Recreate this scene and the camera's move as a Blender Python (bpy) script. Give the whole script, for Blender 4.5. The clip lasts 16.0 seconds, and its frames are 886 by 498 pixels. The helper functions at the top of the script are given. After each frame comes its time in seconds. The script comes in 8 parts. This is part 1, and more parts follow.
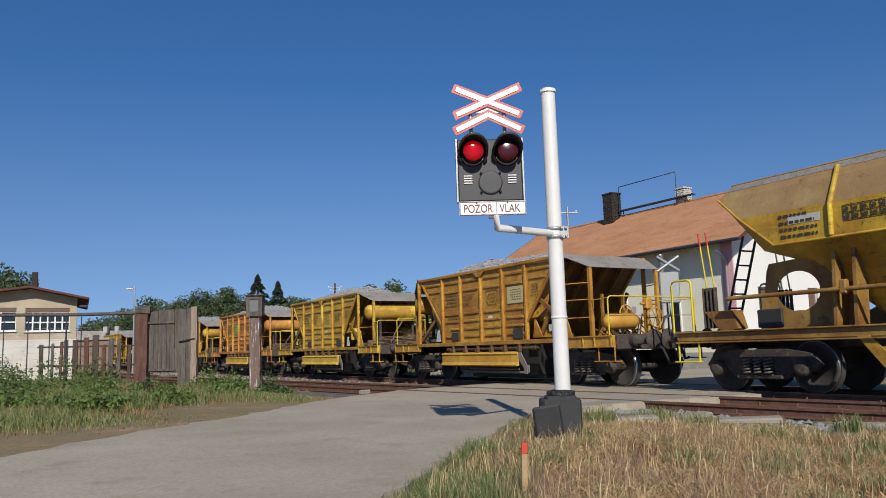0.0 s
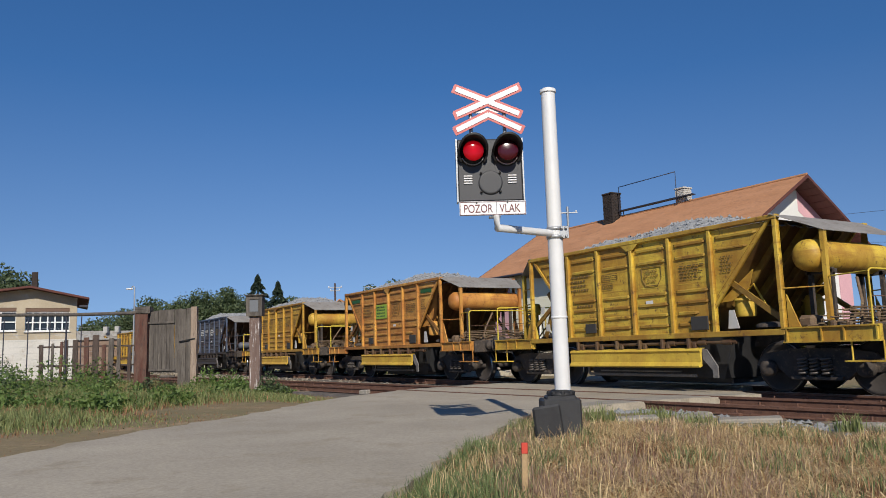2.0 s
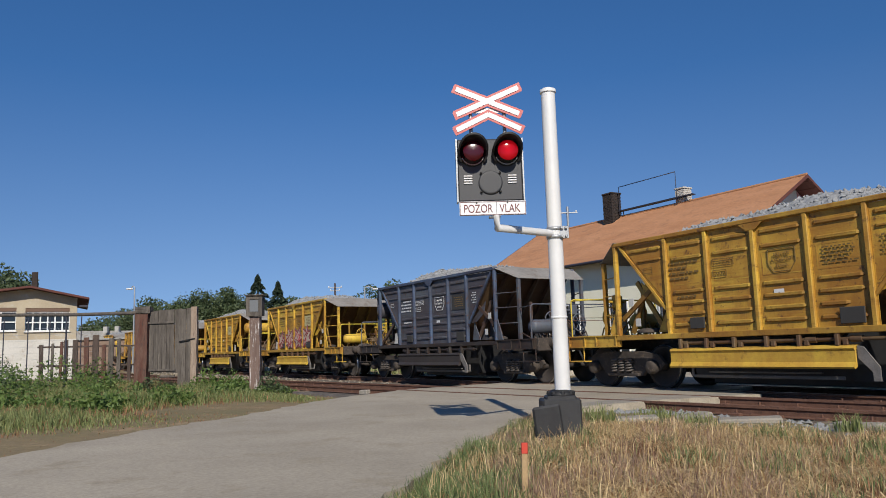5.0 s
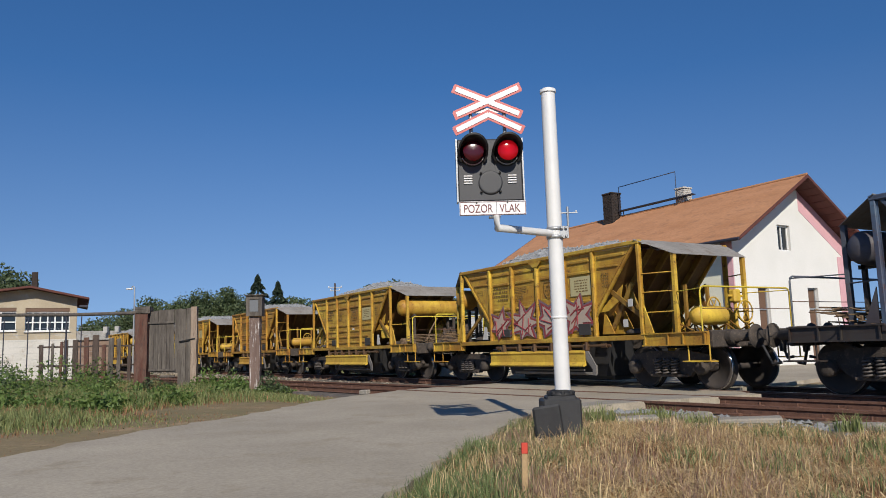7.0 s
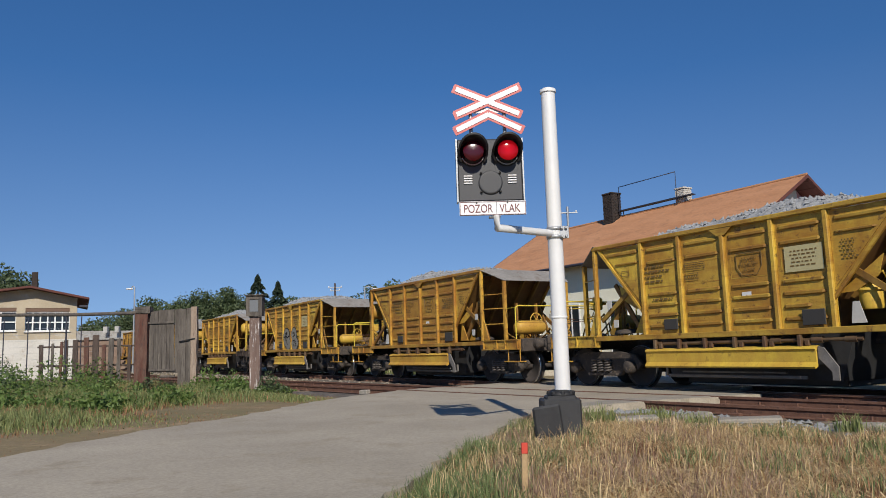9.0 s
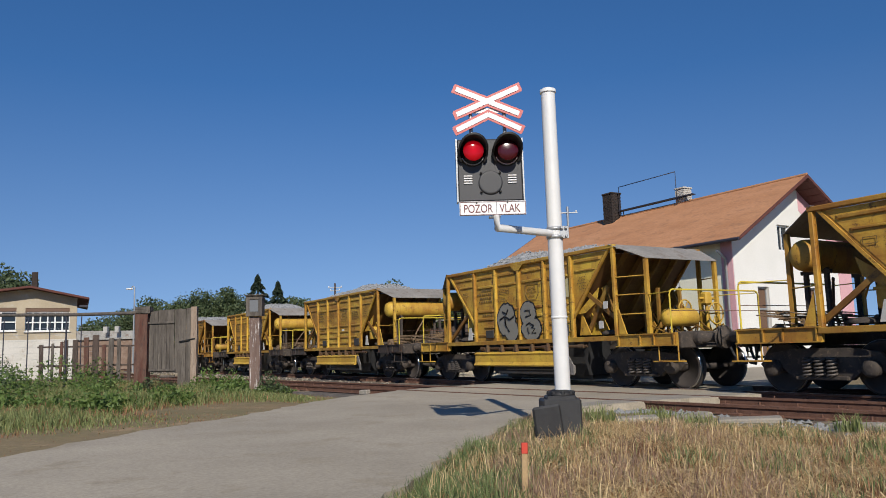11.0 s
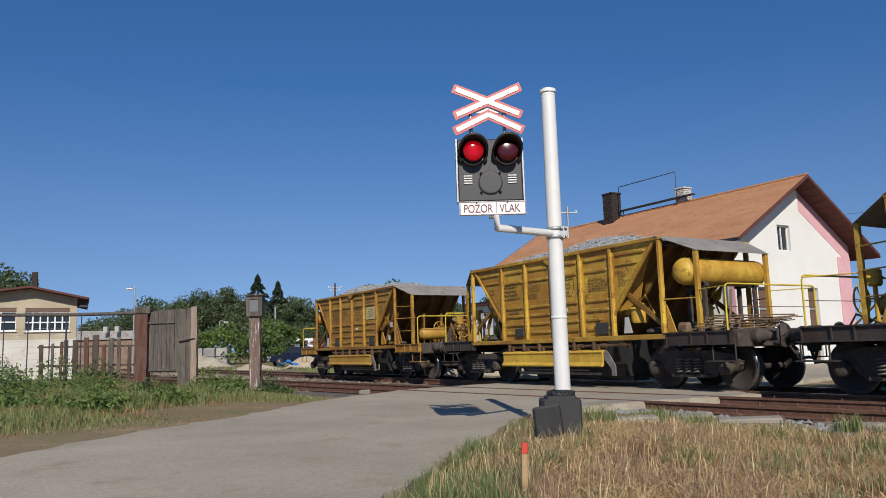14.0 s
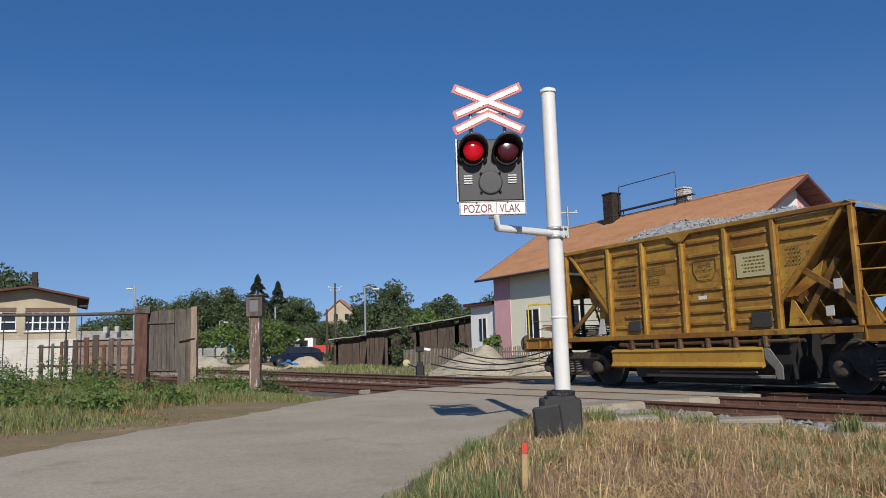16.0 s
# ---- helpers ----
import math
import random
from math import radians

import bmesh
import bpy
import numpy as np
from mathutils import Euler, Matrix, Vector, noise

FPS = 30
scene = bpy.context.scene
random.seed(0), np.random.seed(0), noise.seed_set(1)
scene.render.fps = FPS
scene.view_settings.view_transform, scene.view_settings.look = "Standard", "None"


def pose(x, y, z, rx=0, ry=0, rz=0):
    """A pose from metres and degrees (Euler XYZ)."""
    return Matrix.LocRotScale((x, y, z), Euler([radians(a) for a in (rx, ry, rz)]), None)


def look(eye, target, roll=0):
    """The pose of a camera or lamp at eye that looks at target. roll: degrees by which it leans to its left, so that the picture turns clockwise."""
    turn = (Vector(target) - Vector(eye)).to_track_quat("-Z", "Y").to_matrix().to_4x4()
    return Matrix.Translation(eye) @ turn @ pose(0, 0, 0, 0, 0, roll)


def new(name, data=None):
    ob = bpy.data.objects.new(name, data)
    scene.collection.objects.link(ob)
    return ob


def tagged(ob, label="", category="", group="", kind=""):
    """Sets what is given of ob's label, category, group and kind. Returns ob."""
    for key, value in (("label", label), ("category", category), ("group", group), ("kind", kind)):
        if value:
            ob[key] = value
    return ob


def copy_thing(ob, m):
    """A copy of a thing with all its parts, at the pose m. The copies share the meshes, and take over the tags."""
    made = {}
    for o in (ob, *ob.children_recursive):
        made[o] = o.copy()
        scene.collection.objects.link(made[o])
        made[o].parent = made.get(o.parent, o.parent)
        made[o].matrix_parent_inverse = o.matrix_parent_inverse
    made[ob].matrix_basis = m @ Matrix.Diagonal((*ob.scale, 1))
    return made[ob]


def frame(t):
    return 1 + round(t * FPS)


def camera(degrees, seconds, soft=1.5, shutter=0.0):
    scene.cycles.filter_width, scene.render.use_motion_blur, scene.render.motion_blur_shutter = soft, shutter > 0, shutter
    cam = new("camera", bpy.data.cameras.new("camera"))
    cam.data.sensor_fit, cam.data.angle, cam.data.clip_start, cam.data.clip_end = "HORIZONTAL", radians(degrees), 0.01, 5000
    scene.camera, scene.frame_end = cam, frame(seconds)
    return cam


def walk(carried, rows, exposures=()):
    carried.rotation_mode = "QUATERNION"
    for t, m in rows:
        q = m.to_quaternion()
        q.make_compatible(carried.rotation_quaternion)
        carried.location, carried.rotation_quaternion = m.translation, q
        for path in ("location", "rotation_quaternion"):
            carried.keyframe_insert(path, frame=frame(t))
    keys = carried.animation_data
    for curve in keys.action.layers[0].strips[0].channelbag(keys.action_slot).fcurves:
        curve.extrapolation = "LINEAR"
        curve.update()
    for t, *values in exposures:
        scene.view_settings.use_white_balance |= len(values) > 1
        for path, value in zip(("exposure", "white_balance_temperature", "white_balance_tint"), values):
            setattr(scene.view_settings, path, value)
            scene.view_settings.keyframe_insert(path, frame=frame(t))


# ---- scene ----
EYE = (0.0, 0.0, 0.9953)
cam = camera(61.17, 16.0, soft=0.9, shutter=0.0)
tilt = radians(7.5457)
gaze = look(EYE, (0, 10 * math.cos(tilt), EYE[2] + 10 * math.sin(tilt)), -1.7523)
walk(cam, [(0.0, gaze), (16.0, gaze)])

# ---- light ----
SUN_AZ, SUN_EL = radians(-84.9), radians(34.5)      # from +x, turning to +y
world = bpy.data.worlds.new("sky")
scene.world = world
world.use_nodes = True
wn = world.node_tree
sky = wn.nodes.new("ShaderNodeTexSky")
sky.sky_type, sky.sun_disc = "NISHITA", False
sky.sun_elevation, sky.sun_rotation = SUN_EL, radians(90) - SUN_AZ
sky.air_density, sky.dust_density, sky.ozone_density, sky.altitude = 1.0, 0.0, 4.5, 1500
tone = wn.nodes.new("ShaderNodeHueSaturation")      # the film's deep blue
tone.inputs["Hue"].default_value = 0.504
where = wn.nodes.new("ShaderNodeTexCoord")
split, join = wn.nodes.new("ShaderNodeSeparateXYZ"), wn.nodes.new("ShaderNodeCombineXYZ")
lift = wn.nodes.new("ShaderNodeMapRange")             # a clear dry day: little brightening at the horizon
for k, v in zip((1, 2, 3, 4), (0.0, 1.0, 0.125, 0.80)):
    lift.inputs[k].default_value = v
unit = wn.nodes.new("ShaderNodeVectorMath")
unit.operation = "NORMALIZE"
haze = wn.nodes.new("ShaderNodeMapRange")             # thin haze pales the blue low down
for k, v in zip((1, 2, 3, 4), (0.0, 0.34, 0.98, 1.20)):
    haze.inputs[k].default_value = v
wn.links.new(split.outputs[2], haze.inputs[0])
wn.links.new(haze.outputs[0], tone.inputs["Saturation"])
wn.links.new(where.outputs["Generated"], split.inputs[0])
wn.links.new(split.outputs[0], join.inputs[0])
wn.links.new(split.outputs[1], join.inputs[1])
wn.links.new(split.outputs[2], lift.inputs[0])
wn.links.new(lift.outputs[0], join.inputs[2])
wn.links.new(join.outputs[0], unit.inputs[0])
wn.links.new(unit.outputs[0], sky.inputs["Vector"])
wn.links.new(sky.outputs[0], tone.inputs["Color"])
wn.links.new(tone.outputs[0], wn.nodes["Background"].inputs[0])
wn.nodes["Background"].inputs[1].default_value = 0.081
sun_data = bpy.data.lights.new("sun", "SUN")
sun_data.energy, sun_data.angle, sun_data.color = 4.1, radians(0.53), (1.0, 0.93, 0.82)
sun = new("sun", sun_data)
sun_way = Vector((math.cos(SUN_EL) * math.cos(SUN_AZ), math.cos(SUN_EL) * math.sin(SUN_AZ), math.sin(SUN_EL)))
sun.matrix_world = look(sun_way * 60, (0, 0, 0))
scene.view_settings.exposure = 0.2


# ---- materials ----
def material(name):
    m = bpy.data.materials.new(name)
    m.use_nodes = True
    nt = m.node_tree
    return m, nt, nt.nodes["Principled BSDF"]


def link(nt, a, b):
    nt.links.new(a, b)


def coords(nt, scale=(1, 1, 1), world_space=False):
    mp = nt.nodes.new("ShaderNodeMapping")
    mp.inputs["Scale"].default_value = scale
    if world_space:
        g = nt.nodes.new("ShaderNodeNewGeometry")
        link(nt, g.outputs["Position"], mp.inputs[0])
    else:
        tc = nt.nodes.new("ShaderNodeTexCoord")
        link(nt, tc.outputs["Object"], mp.inputs[0])
    return mp.outputs[0]


def noise_at(nt, vec, scale, detail=4, rough=0.6):
    n = nt.nodes.new("ShaderNodeTexNoise")
    n.inputs["Scale"].default_value, n.inputs["Detail"].default_value, n.inputs["Roughness"].default_value = scale, detail, rough
    link(nt, vec, n.inputs["Vector"])
    return n.outputs["Fac"]


def ramp(nt, fac, lo, hi, a=0.0, b=1.0):
    r = nt.nodes.new("ShaderNodeMapRange")
    for i, v in zip((1, 2, 3, 4), (lo, hi, a, b)):
        r.inputs[i].default_value = v
    link(nt, fac, r.inputs[0])
    return r.outputs[0]


def blend(nt, fac, a, b, mode="MIX"):
    x = nt.nodes.new("ShaderNodeMix")
    x.data_type, x.blend_type = "RGBA", mode
    for sock, v in ((x.inputs[0], fac), (x.inputs[6], a), (x.inputs[7], b)):
        if isinstance(v, (int, float)):
            sock.default_value = v
        elif isinstance(v, tuple):
            sock.default_value = (*v, 1)
        else:
            link(nt, v, sock)
    return x.outputs[2]


def bumped(nt, bsdf, height, strength, distance=0.02):
    b = nt.nodes.new("ShaderNodeBump")
    b.inputs["Strength"].default_value, b.inputs["Distance"].default_value = strength, distance
    link(nt, height, b.inputs["Height"])
    link(nt, b.outputs[0], bsdf.inputs["Normal"])


def surface(name, c1, c2, scale=3.0, rough=0.8, metal=0.0, bump=0.3, c3=None, fine=9.0, stretch=(1, 1, 1), world_space=False, dist=0.02, spread=0.2, rough_grain=1.0):
    """Two colours mixed by broad noise, a third in patches, and fine grain with relief."""
    m, nt, bsdf = material(name)
    vec = coords(nt, stretch, world_space)
    broad = noise_at(nt, vec, scale, 4)
    grain = noise_at(nt, vec, scale * fine, 5, 0.7)
    col = blend(nt, ramp(nt, broad, 0.5 - spread, 0.5 + spread), c1, c2)
    if c3:
        patch = noise_at(nt, vec, scale * 2.7, 6, 0.75)
        col = blend(nt, ramp(nt, patch, 0.54, 0.66), col, c3)
    col = blend(nt, ramp(nt, grain, 0.25, 0.75), blend(nt, 1.0, col, (1 - 0.28 * rough_grain,) * 3, "MULTIPLY"), blend(nt, 1.0, col, (1 + 0.22 * rough_grain,) * 3, "MULTIPLY"))
    link(nt, col, bsdf.inputs["Base Color"])
    link(nt, ramp(nt, grain, 0.3, 0.7, rough - 0.08, min(1.0, rough + 0.08)), bsdf.inputs["Roughness"])
    bsdf.inputs["Metallic"].default_value = metal
    bumped(nt, bsdf, grain, bump, dist)
    return m


def paint(name, dirt=0.5, rust=0.5, rough=0.5):
    """Weathered vehicle paint: the colour is the object's own, with rust spots and hanging streaks of dirt."""
    m, nt, bsdf = material(name)
    info = nt.nodes.new("ShaderNodeObjectInfo")
    base_vec = coords(nt, (1, 1, 1))
    shift = nt.nodes.new("ShaderNodeVectorMath")         # no two pieces weather alike
    shift.operation = "ADD"
    grow = nt.nodes.new("ShaderNodeMath")
    grow.operation = "MULTIPLY"
    grow.inputs[1].default_value = 60.0
    link(nt, info.outputs["Random"], grow.inputs[0])
    link(nt, base_vec, shift.inputs[0])
    link(nt, grow.outputs[0], shift.inputs[1])
    vec = shift.outputs[0]

    def stretched(s):
        mp = nt.nodes.new("ShaderNodeMapping")
        mp.inputs["Scale"].default_value = s
        link(nt, vec, mp.inputs[0])
        return mp.outputs[0]
    own = info.outputs["Color"]
    streak = noise_at(nt, stretched((2.4, 2.4, 0.5)), 1.4, 7, 0.68)
    band = noise_at(nt, stretched((0.45, 0.45, 3.6)), 1.2, 6, 0.72)
    broad = noise_at(nt, vec, 0.8, 5, 0.6)
    patch = noise_at(nt, stretched((1.0, 1.0, 0.7)), 1.9, 6, 0.68)
    fine = noise_at(nt, vec, 26, 5, 0.7)
    spots = noise_at(nt, vec, 5.5, 7, 0.78)
    grime = blend(nt, 1.0, own, (0.50, 0.34, 0.30), "MULTIPLY")
    col = blend(nt, ramp(nt, patch, 0.47, 0.62, 0.0, 0.8), own, blend(nt, 1.0, own, (1.22, 1.34, 1.15), "MULTIPLY"))   # paint that kept its colour
    col = blend(nt, ramp(nt, broad, 0.38, 0.60, 0.0, dirt), col, blend(nt, 1.0, col, (0.58, 0.40, 0.36), "MULTIPLY"))
    col = blend(nt, ramp(nt, streak, 0.48, 0.70, 0.0, dirt * 0.8), col, grime)
    col = blend(nt, ramp(nt, band, 0.52, 0.68, 0.0, dirt), col, grime)
    col = blend(nt, ramp(nt, spots, 0.56, 0.66, 0.0, rust), col, (0.095, 0.038, 0.018))
    col = blend(nt, ramp(nt, fine, 0.3, 0.75, 0.0, 0.16), col, (0.10, 0.06, 0.03))
    link(nt, col, bsdf.inputs["Base Color"])
    link(nt, ramp(nt, fine, 0.3, 0.7, rough, rough + 0.2), bsdf.inputs["Roughness"])
    bumped(nt, bsdf, spots, 0.12, 0.01)
    return m


def plain(name, col, rough=0.5, metal=0.0):
    m, nt, bsdf = material(name)
    fine = noise_at(nt, coords(nt), 14, 5, 0.7)
    link(nt, blend(nt, ramp(nt, fine, 0.35, 0.75, 0.0, 0.3), col, tuple(c * 0.6 for c in col)), bsdf.inputs["Base Color"])
    bsdf.inputs["Roughness"].default_value, bsdf.inputs["Metallic"].default_value = rough, metal
    return m


def glowing(name, col, strength):
    m, nt, bsdf = material(name)
    bsdf.inputs["Base Color"].default_value = (*(c * 0.15 for c in col), 1)
    bsdf.inputs["Emission Color"].default_value = (*col, 1)
    bsdf.inputs["Roughness"].default_value, bsdf.inputs["Specular IOR Level"].default_value = 0.12, 0.25
    dist = nt.nodes.new("ShaderNodeVectorMath")          # brightest in the middle of the lens
    dist.operation = "LENGTH"
    link(nt, coords(nt), dist.inputs[0])
    link(nt, ramp(nt, dist.outputs["Value"], 0.02, 0.125, strength, strength * 0.22), bsdf.inputs["Emission Strength"])
    return m


def leafy(name, c1, c2):
    m, nt, bsdf = material(name)
    g = nt.nodes.new("ShaderNodeNewGeometry")
    col = blend(nt, g.outputs["Random Per Island"], c1, c2)
    link(nt, col, bsdf.inputs["Base Color"])
    bsdf.inputs["Roughness"].default_value = 0.6
    tr = nt.nodes.new("ShaderNodeBsdfTranslucent")
    link(nt, col, tr.inputs[0])
    mx = nt.nodes.new("ShaderNodeMixShader")
    mx.inputs[0].default_value = 0.3
    link(nt, bsdf.outputs[0], mx.inputs[1])
    link(nt, tr.outputs[0], mx.inputs[2])
    link(nt, mx.outputs[0], nt.nodes["Material Output"].inputs[0])
    return m


WAGON_PAINT = paint("wagon_paint", 0.82, 0.9)
FRESH_PAINT = paint("railing_paint", 0.3, 0.45)
UNDER = surface("running_gear_iron", (0.036, 0.030, 0.026), (0.075, 0.059, 0.048), 4, 0.85, 0.0, 0.5, (0.14, 0.105, 0.075))
TYRE = surface("wheel_steel", (0.035, 0.03, 0.027), (0.065, 0.052, 0.045), 3, 0.8, 0.0, 0.2)
BRIGHT = plain("polished_tread", (0.62, 0.62, 0.62), 0.28, 1.0)
CANOPY = surface("canopy_sheet", (0.20, 0.185, 0.165), (0.28, 0.26, 0.235), 1.3, 0.8, 0.0, 0.15, (0.17, 0.13, 0.10))
BALLAST = surface("ballast_stone", (0.20, 0.205, 0.21), (0.33, 0.335, 0.34), 9, 0.95, 0, 0.5, (0.12, 0.12, 0.12))
GREYSTEEL = surface("bare_grey_steel", (0.13, 0.12, 0.11), (0.20, 0.185, 0.17), 4, 0.7, 0.0, 0.3)
FENCE_GREY = surface("silvery_fence_wood", (0.20, 0.18, 0.14), (0.30, 0.27, 0.21), 3, 0.9, 0, 0.4)
HOSE = plain("black_rubber", (0.018, 0.018, 0.02), 0.6)
STENCIL = plain("black_stencil", (0.05, 0.04, 0.025), 0.8)
WHITE_STENCIL = plain("white_stencil", (0.68, 0.68, 0.67), 0.7)
CREAM = plain("cream_notice", (0.48, 0.42, 0.22), 0.8)
GREEN_PLATE = plain("green_notice", (0.30, 0.42, 0.05), 0.7)
DARK_GREEN = plain("dark_green_print", (0.02, 0.10, 0.03), 0.7)
SLATE = plain("dark_plate", (0.04, 0.038, 0.036), 0.85)
GRAFFITI_RED = plain("red_spray", (0.27, 0.045, 0.05), 0.7)
GRAFFITI_PURPLE = plain("plum_spray", (0.19, 0.12, 0.13), 0.6)
GRAFFITI_GREY = plain("silver_spray", (0.21, 0.20, 0.17), 0.6)
RAIL = surface("rusty_rail", (0.10, 0.045, 0.028), (0.17, 0.085, 0.055), 5, 0.8, 0.0, 0.3, (0.06, 0.03, 0.022))
RAILHEAD = surface("worn_rail_head", (0.30, 0.24, 0.20), (0.42, 0.36, 0.32), 4, 0.4, 0.6, 0.1)
ASPHALT = surface("old_asphalt", (0.295, 0.255, 0.195), (0.40, 0.35, 0.272), 0.42, 0.94, 0, 0.6, (0.30, 0.255, 0.185), 70, world_space=True, dist=0.01)
PATCH = surface("pale_concrete", (0.24, 0.215, 0.18), (0.33, 0.30, 0.25), 1.2, 0.9, 0, 0.3, (0.22, 0.2, 0.17), 30, world_space=True)
SOIL = surface("grassy_soil", (0.25, 0.175, 0.095), (0.16, 0.14, 0.06), 0.45, 0.98, 0, 0.8, (0.31, 0.22, 0.125), 16, world_space=True, dist=0.05)
BED = surface("oily_ballast_bed", (0.10, 0.08, 0.065), (0.17, 0.145, 0.12), 2.5, 0.98, 0, 0.9, (0.22, 0.20, 0.18), 8, world_space=True, dist=0.06)
SLEEPER = surface("weathered_sleeper", (0.10, 0.075, 0.055), (0.16, 0.125, 0.095), 3, 0.95, 0, 0.6, stretch=(6, 1, 1))
WHITE_POLE = surface("white_pole_paint", (0.64, 0.64, 0.63), (0.70, 0.70, 0.69), 1.2, 0.45, 0, 0.02, None, 5, rough_grain=0.2)
BOARD = plain("dark_grey_board", (0.045, 0.046, 0.05), 0.55)
STENCIL_SOFT = plain("faded_stencil", (0.16, 0.10, 0.03), 0.8)
BLACK = plain("matt_black", (0.012, 0.012, 0.013), 0.6)
SIGN_WHITE = plain("white_reflective_sheet", (0.80, 0.79, 0.78), 0.45)
SIGN_RED = plain("red_reflective_sheet", (0.52, 0.10, 0.09), 0.45)
SIGN_TEXT = plain("dark_red_print", (0.14, 0.025, 0.025), 0.6)
GLOW = glowing("lit_red_lens", (0.72, 0.006, 0.016), 0.72)
UNLIT = plain("unlit_red_lens", (0.055, 0.003, 0.006), 0.2)
CABINET = surface("black_plastic_box", (0.020, 0.020, 0.022), (0.035, 0.035, 0.036), 4, 0.6, 0, 0.15)
OLD_WOOD = surface("grey_weathered_wood", (0.06, 0.05, 0.042), (0.15, 0.13, 0.11), 2.4, 0.92, 0, 0.6, (0.05, 0.04, 0.034), 10, (4, 4, 0.5))
RED_WOOD = surface("reddish_worn_post", (0.085, 0.028, 0.018), (0.13, 0.075, 0.055), 2.2, 0.9, 0, 0.5, (0.05, 0.035, 0.03), 8, (3, 3, 0.6))
PEELED = surface("peeling_white_post", (0.20, 0.14, 0.115), (0.10, 0.06, 0.047), 2.0, 0.92, 0, 0.5, (0.62, 0.58, 0.55), 8, (4, 4, 0.28))
DARK_WOOD = surface("dark_shed_boards", (0.045, 0.032, 0.026), (0.095, 0.068, 0.055), 2.0, 0.95, 0, 0.5, (0.12, 0.10, 0.085), 8, (3, 3, 0.4))
STAKE = surface("raw_timber_stake", (0.36, 0.24, 0.12), (0.46, 0.33, 0.18), 6, 0.85, 0, 0.2)
SPRAY_RED = plain("red_marker_paint", (0.55, 0.06, 0.035), 0.7)
ROOF_RED = surface("orange_roof_sheet", (0.40, 0.185, 0.085), (0.50, 0.25, 0.125), 0.9, 0.85, 0, 0.4, (0.33, 0.165, 0.085), 14, (1.6, 0.5, 1))
SOFFIT = surface("red_brown_soffit", (0.085, 0.026, 0.02), (0.12, 0.038, 0.028), 2, 0.8, 0, 0.2, None, 9, (1, 6, 1))
WALL_WHITE = surface("white_render", (0.66, 0.655, 0.62), (0.72, 0.71, 0.68), 0.8, 0.92, 0, 0.15, None, 25, rough_grain=0.4)
WALL_CREAM = surface("cream_render", (0.74, 0.72, 0.55), (0.79, 0.77, 0.63), 0.9, 0.92, 0, 0.15, None, 25, rough_grain=0.4)
PINK = surface("pink_render", (0.58, 0.32, 0.35), (0.64, 0.38, 0.41), 0.9, 0.92, 0, 0.15, None, 25, rough_grain=0.4)
HOUSE_CREAM = surface("pale_yellow_render", (0.36, 0.305, 0.22), (0.47, 0.405, 0.30), 0.5, 0.92, 0, 0.2, (0.45, 0.42, 0.37), 25, rough_grain=0.5)
BRICK_DARK = surface("sooty_brick", (0.022, 0.018, 0.016), (0.05, 0.036, 0.03), 7, 0.95, 0, 0.6)
BRICK_PALE = surface("whitewashed_brick", (0.46, 0.43, 0.38), (0.60, 0.57, 0.52), 6, 0.95, 0, 0.5)
IRON = plain("dark_painted_iron", (0.035, 0.035, 0.05), 0.55)
GALV = plain("galvanised_steel", (0.38, 0.39, 0.40), 0.45, 0.5)
CONCRETE = surface("grey_concrete", (0.30, 0.29, 0.27), (0.42, 0.41, 0.38), 2, 0.95, 0, 0.4)
FRAME_WHITE = plain("white_window_paint", (0.72, 0.72, 0.70), 0.5)
FRAME_BROWN = plain("brown_frame_paint", (0.14, 0.08, 0.05), 0.6)
GLASS, _nt, _b = material("window_glass")
_b.inputs["Base Color"].default_value = (0.02, 0.025, 0.03, 1)
_b.inputs["Roughness"].default_value = 0.05
TIN = surface("grey_tin_roof", (0.24, 0.235, 0.22), (0.36, 0.35, 0.33), 1.2, 0.7, 0.1, 0.3, (0.17, 0.11, 0.08))
SAND = surface("heaped_sand", (0.40, 0.33, 0.23), (0.50, 0.42, 0.31), 1.5, 0.98, 0, 0.7, (0.30, 0.25, 0.19), 14, dist=0.05)
RUBBLE = surface("heaped_rubble", (0.38, 0.33, 0.24), (0.52, 0.46, 0.35), 1.2, 0.98, 0, 0.9, (0.27, 0.23, 0.17), 9, dist=0.08)
BROWN_STONE = surface("brown_ballast", (0.27, 0.23, 0.18), (0.40, 0.35, 0.28), 1.2, 0.98, 0, 0.9, (0.18, 0.14, 0.11), 9, dist=0.08)
BLUE_TARP = plain("blue_tarpaulin", (0.03, 0.18, 0.50), 0.5)
CAR_BLUE = plain("dark_blue_car_paint", (0.015, 0.022, 0.042), 0.22, 0.3)
VAN_WHITE = plain("white_car_paint", (0.75, 0.75, 0.75), 0.3)
TRUCK_RED = plain("red_truck_paint", (0.50, 0.045, 0.03), 0.45)
BARK = surface("tree_bark", (0.06, 0.045, 0.032), (0.11, 0.085, 0.06), 3, 0.95, 0, 0.7)
SPRAY_PALE = plain("pale_spray", (0.44, 0.35, 0.28), 0.7)
LEAF = leafy("summer_leaves", (0.045, 0.072, 0.030), (0.115, 0.15, 0.062))
LEAF_LIGHT = leafy("sunny_bush_leaves", (0.055, 0.105, 0.02), (0.16, 0.23, 0.055))
NEEDLE = leafy("conifer_needles", (0.018, 0.034, 0.022), (0.045, 0.066, 0.038))
GRASS = leafy("green_grass", (0.075, 0.115, 0.035), (0.25, 0.30, 0.12))
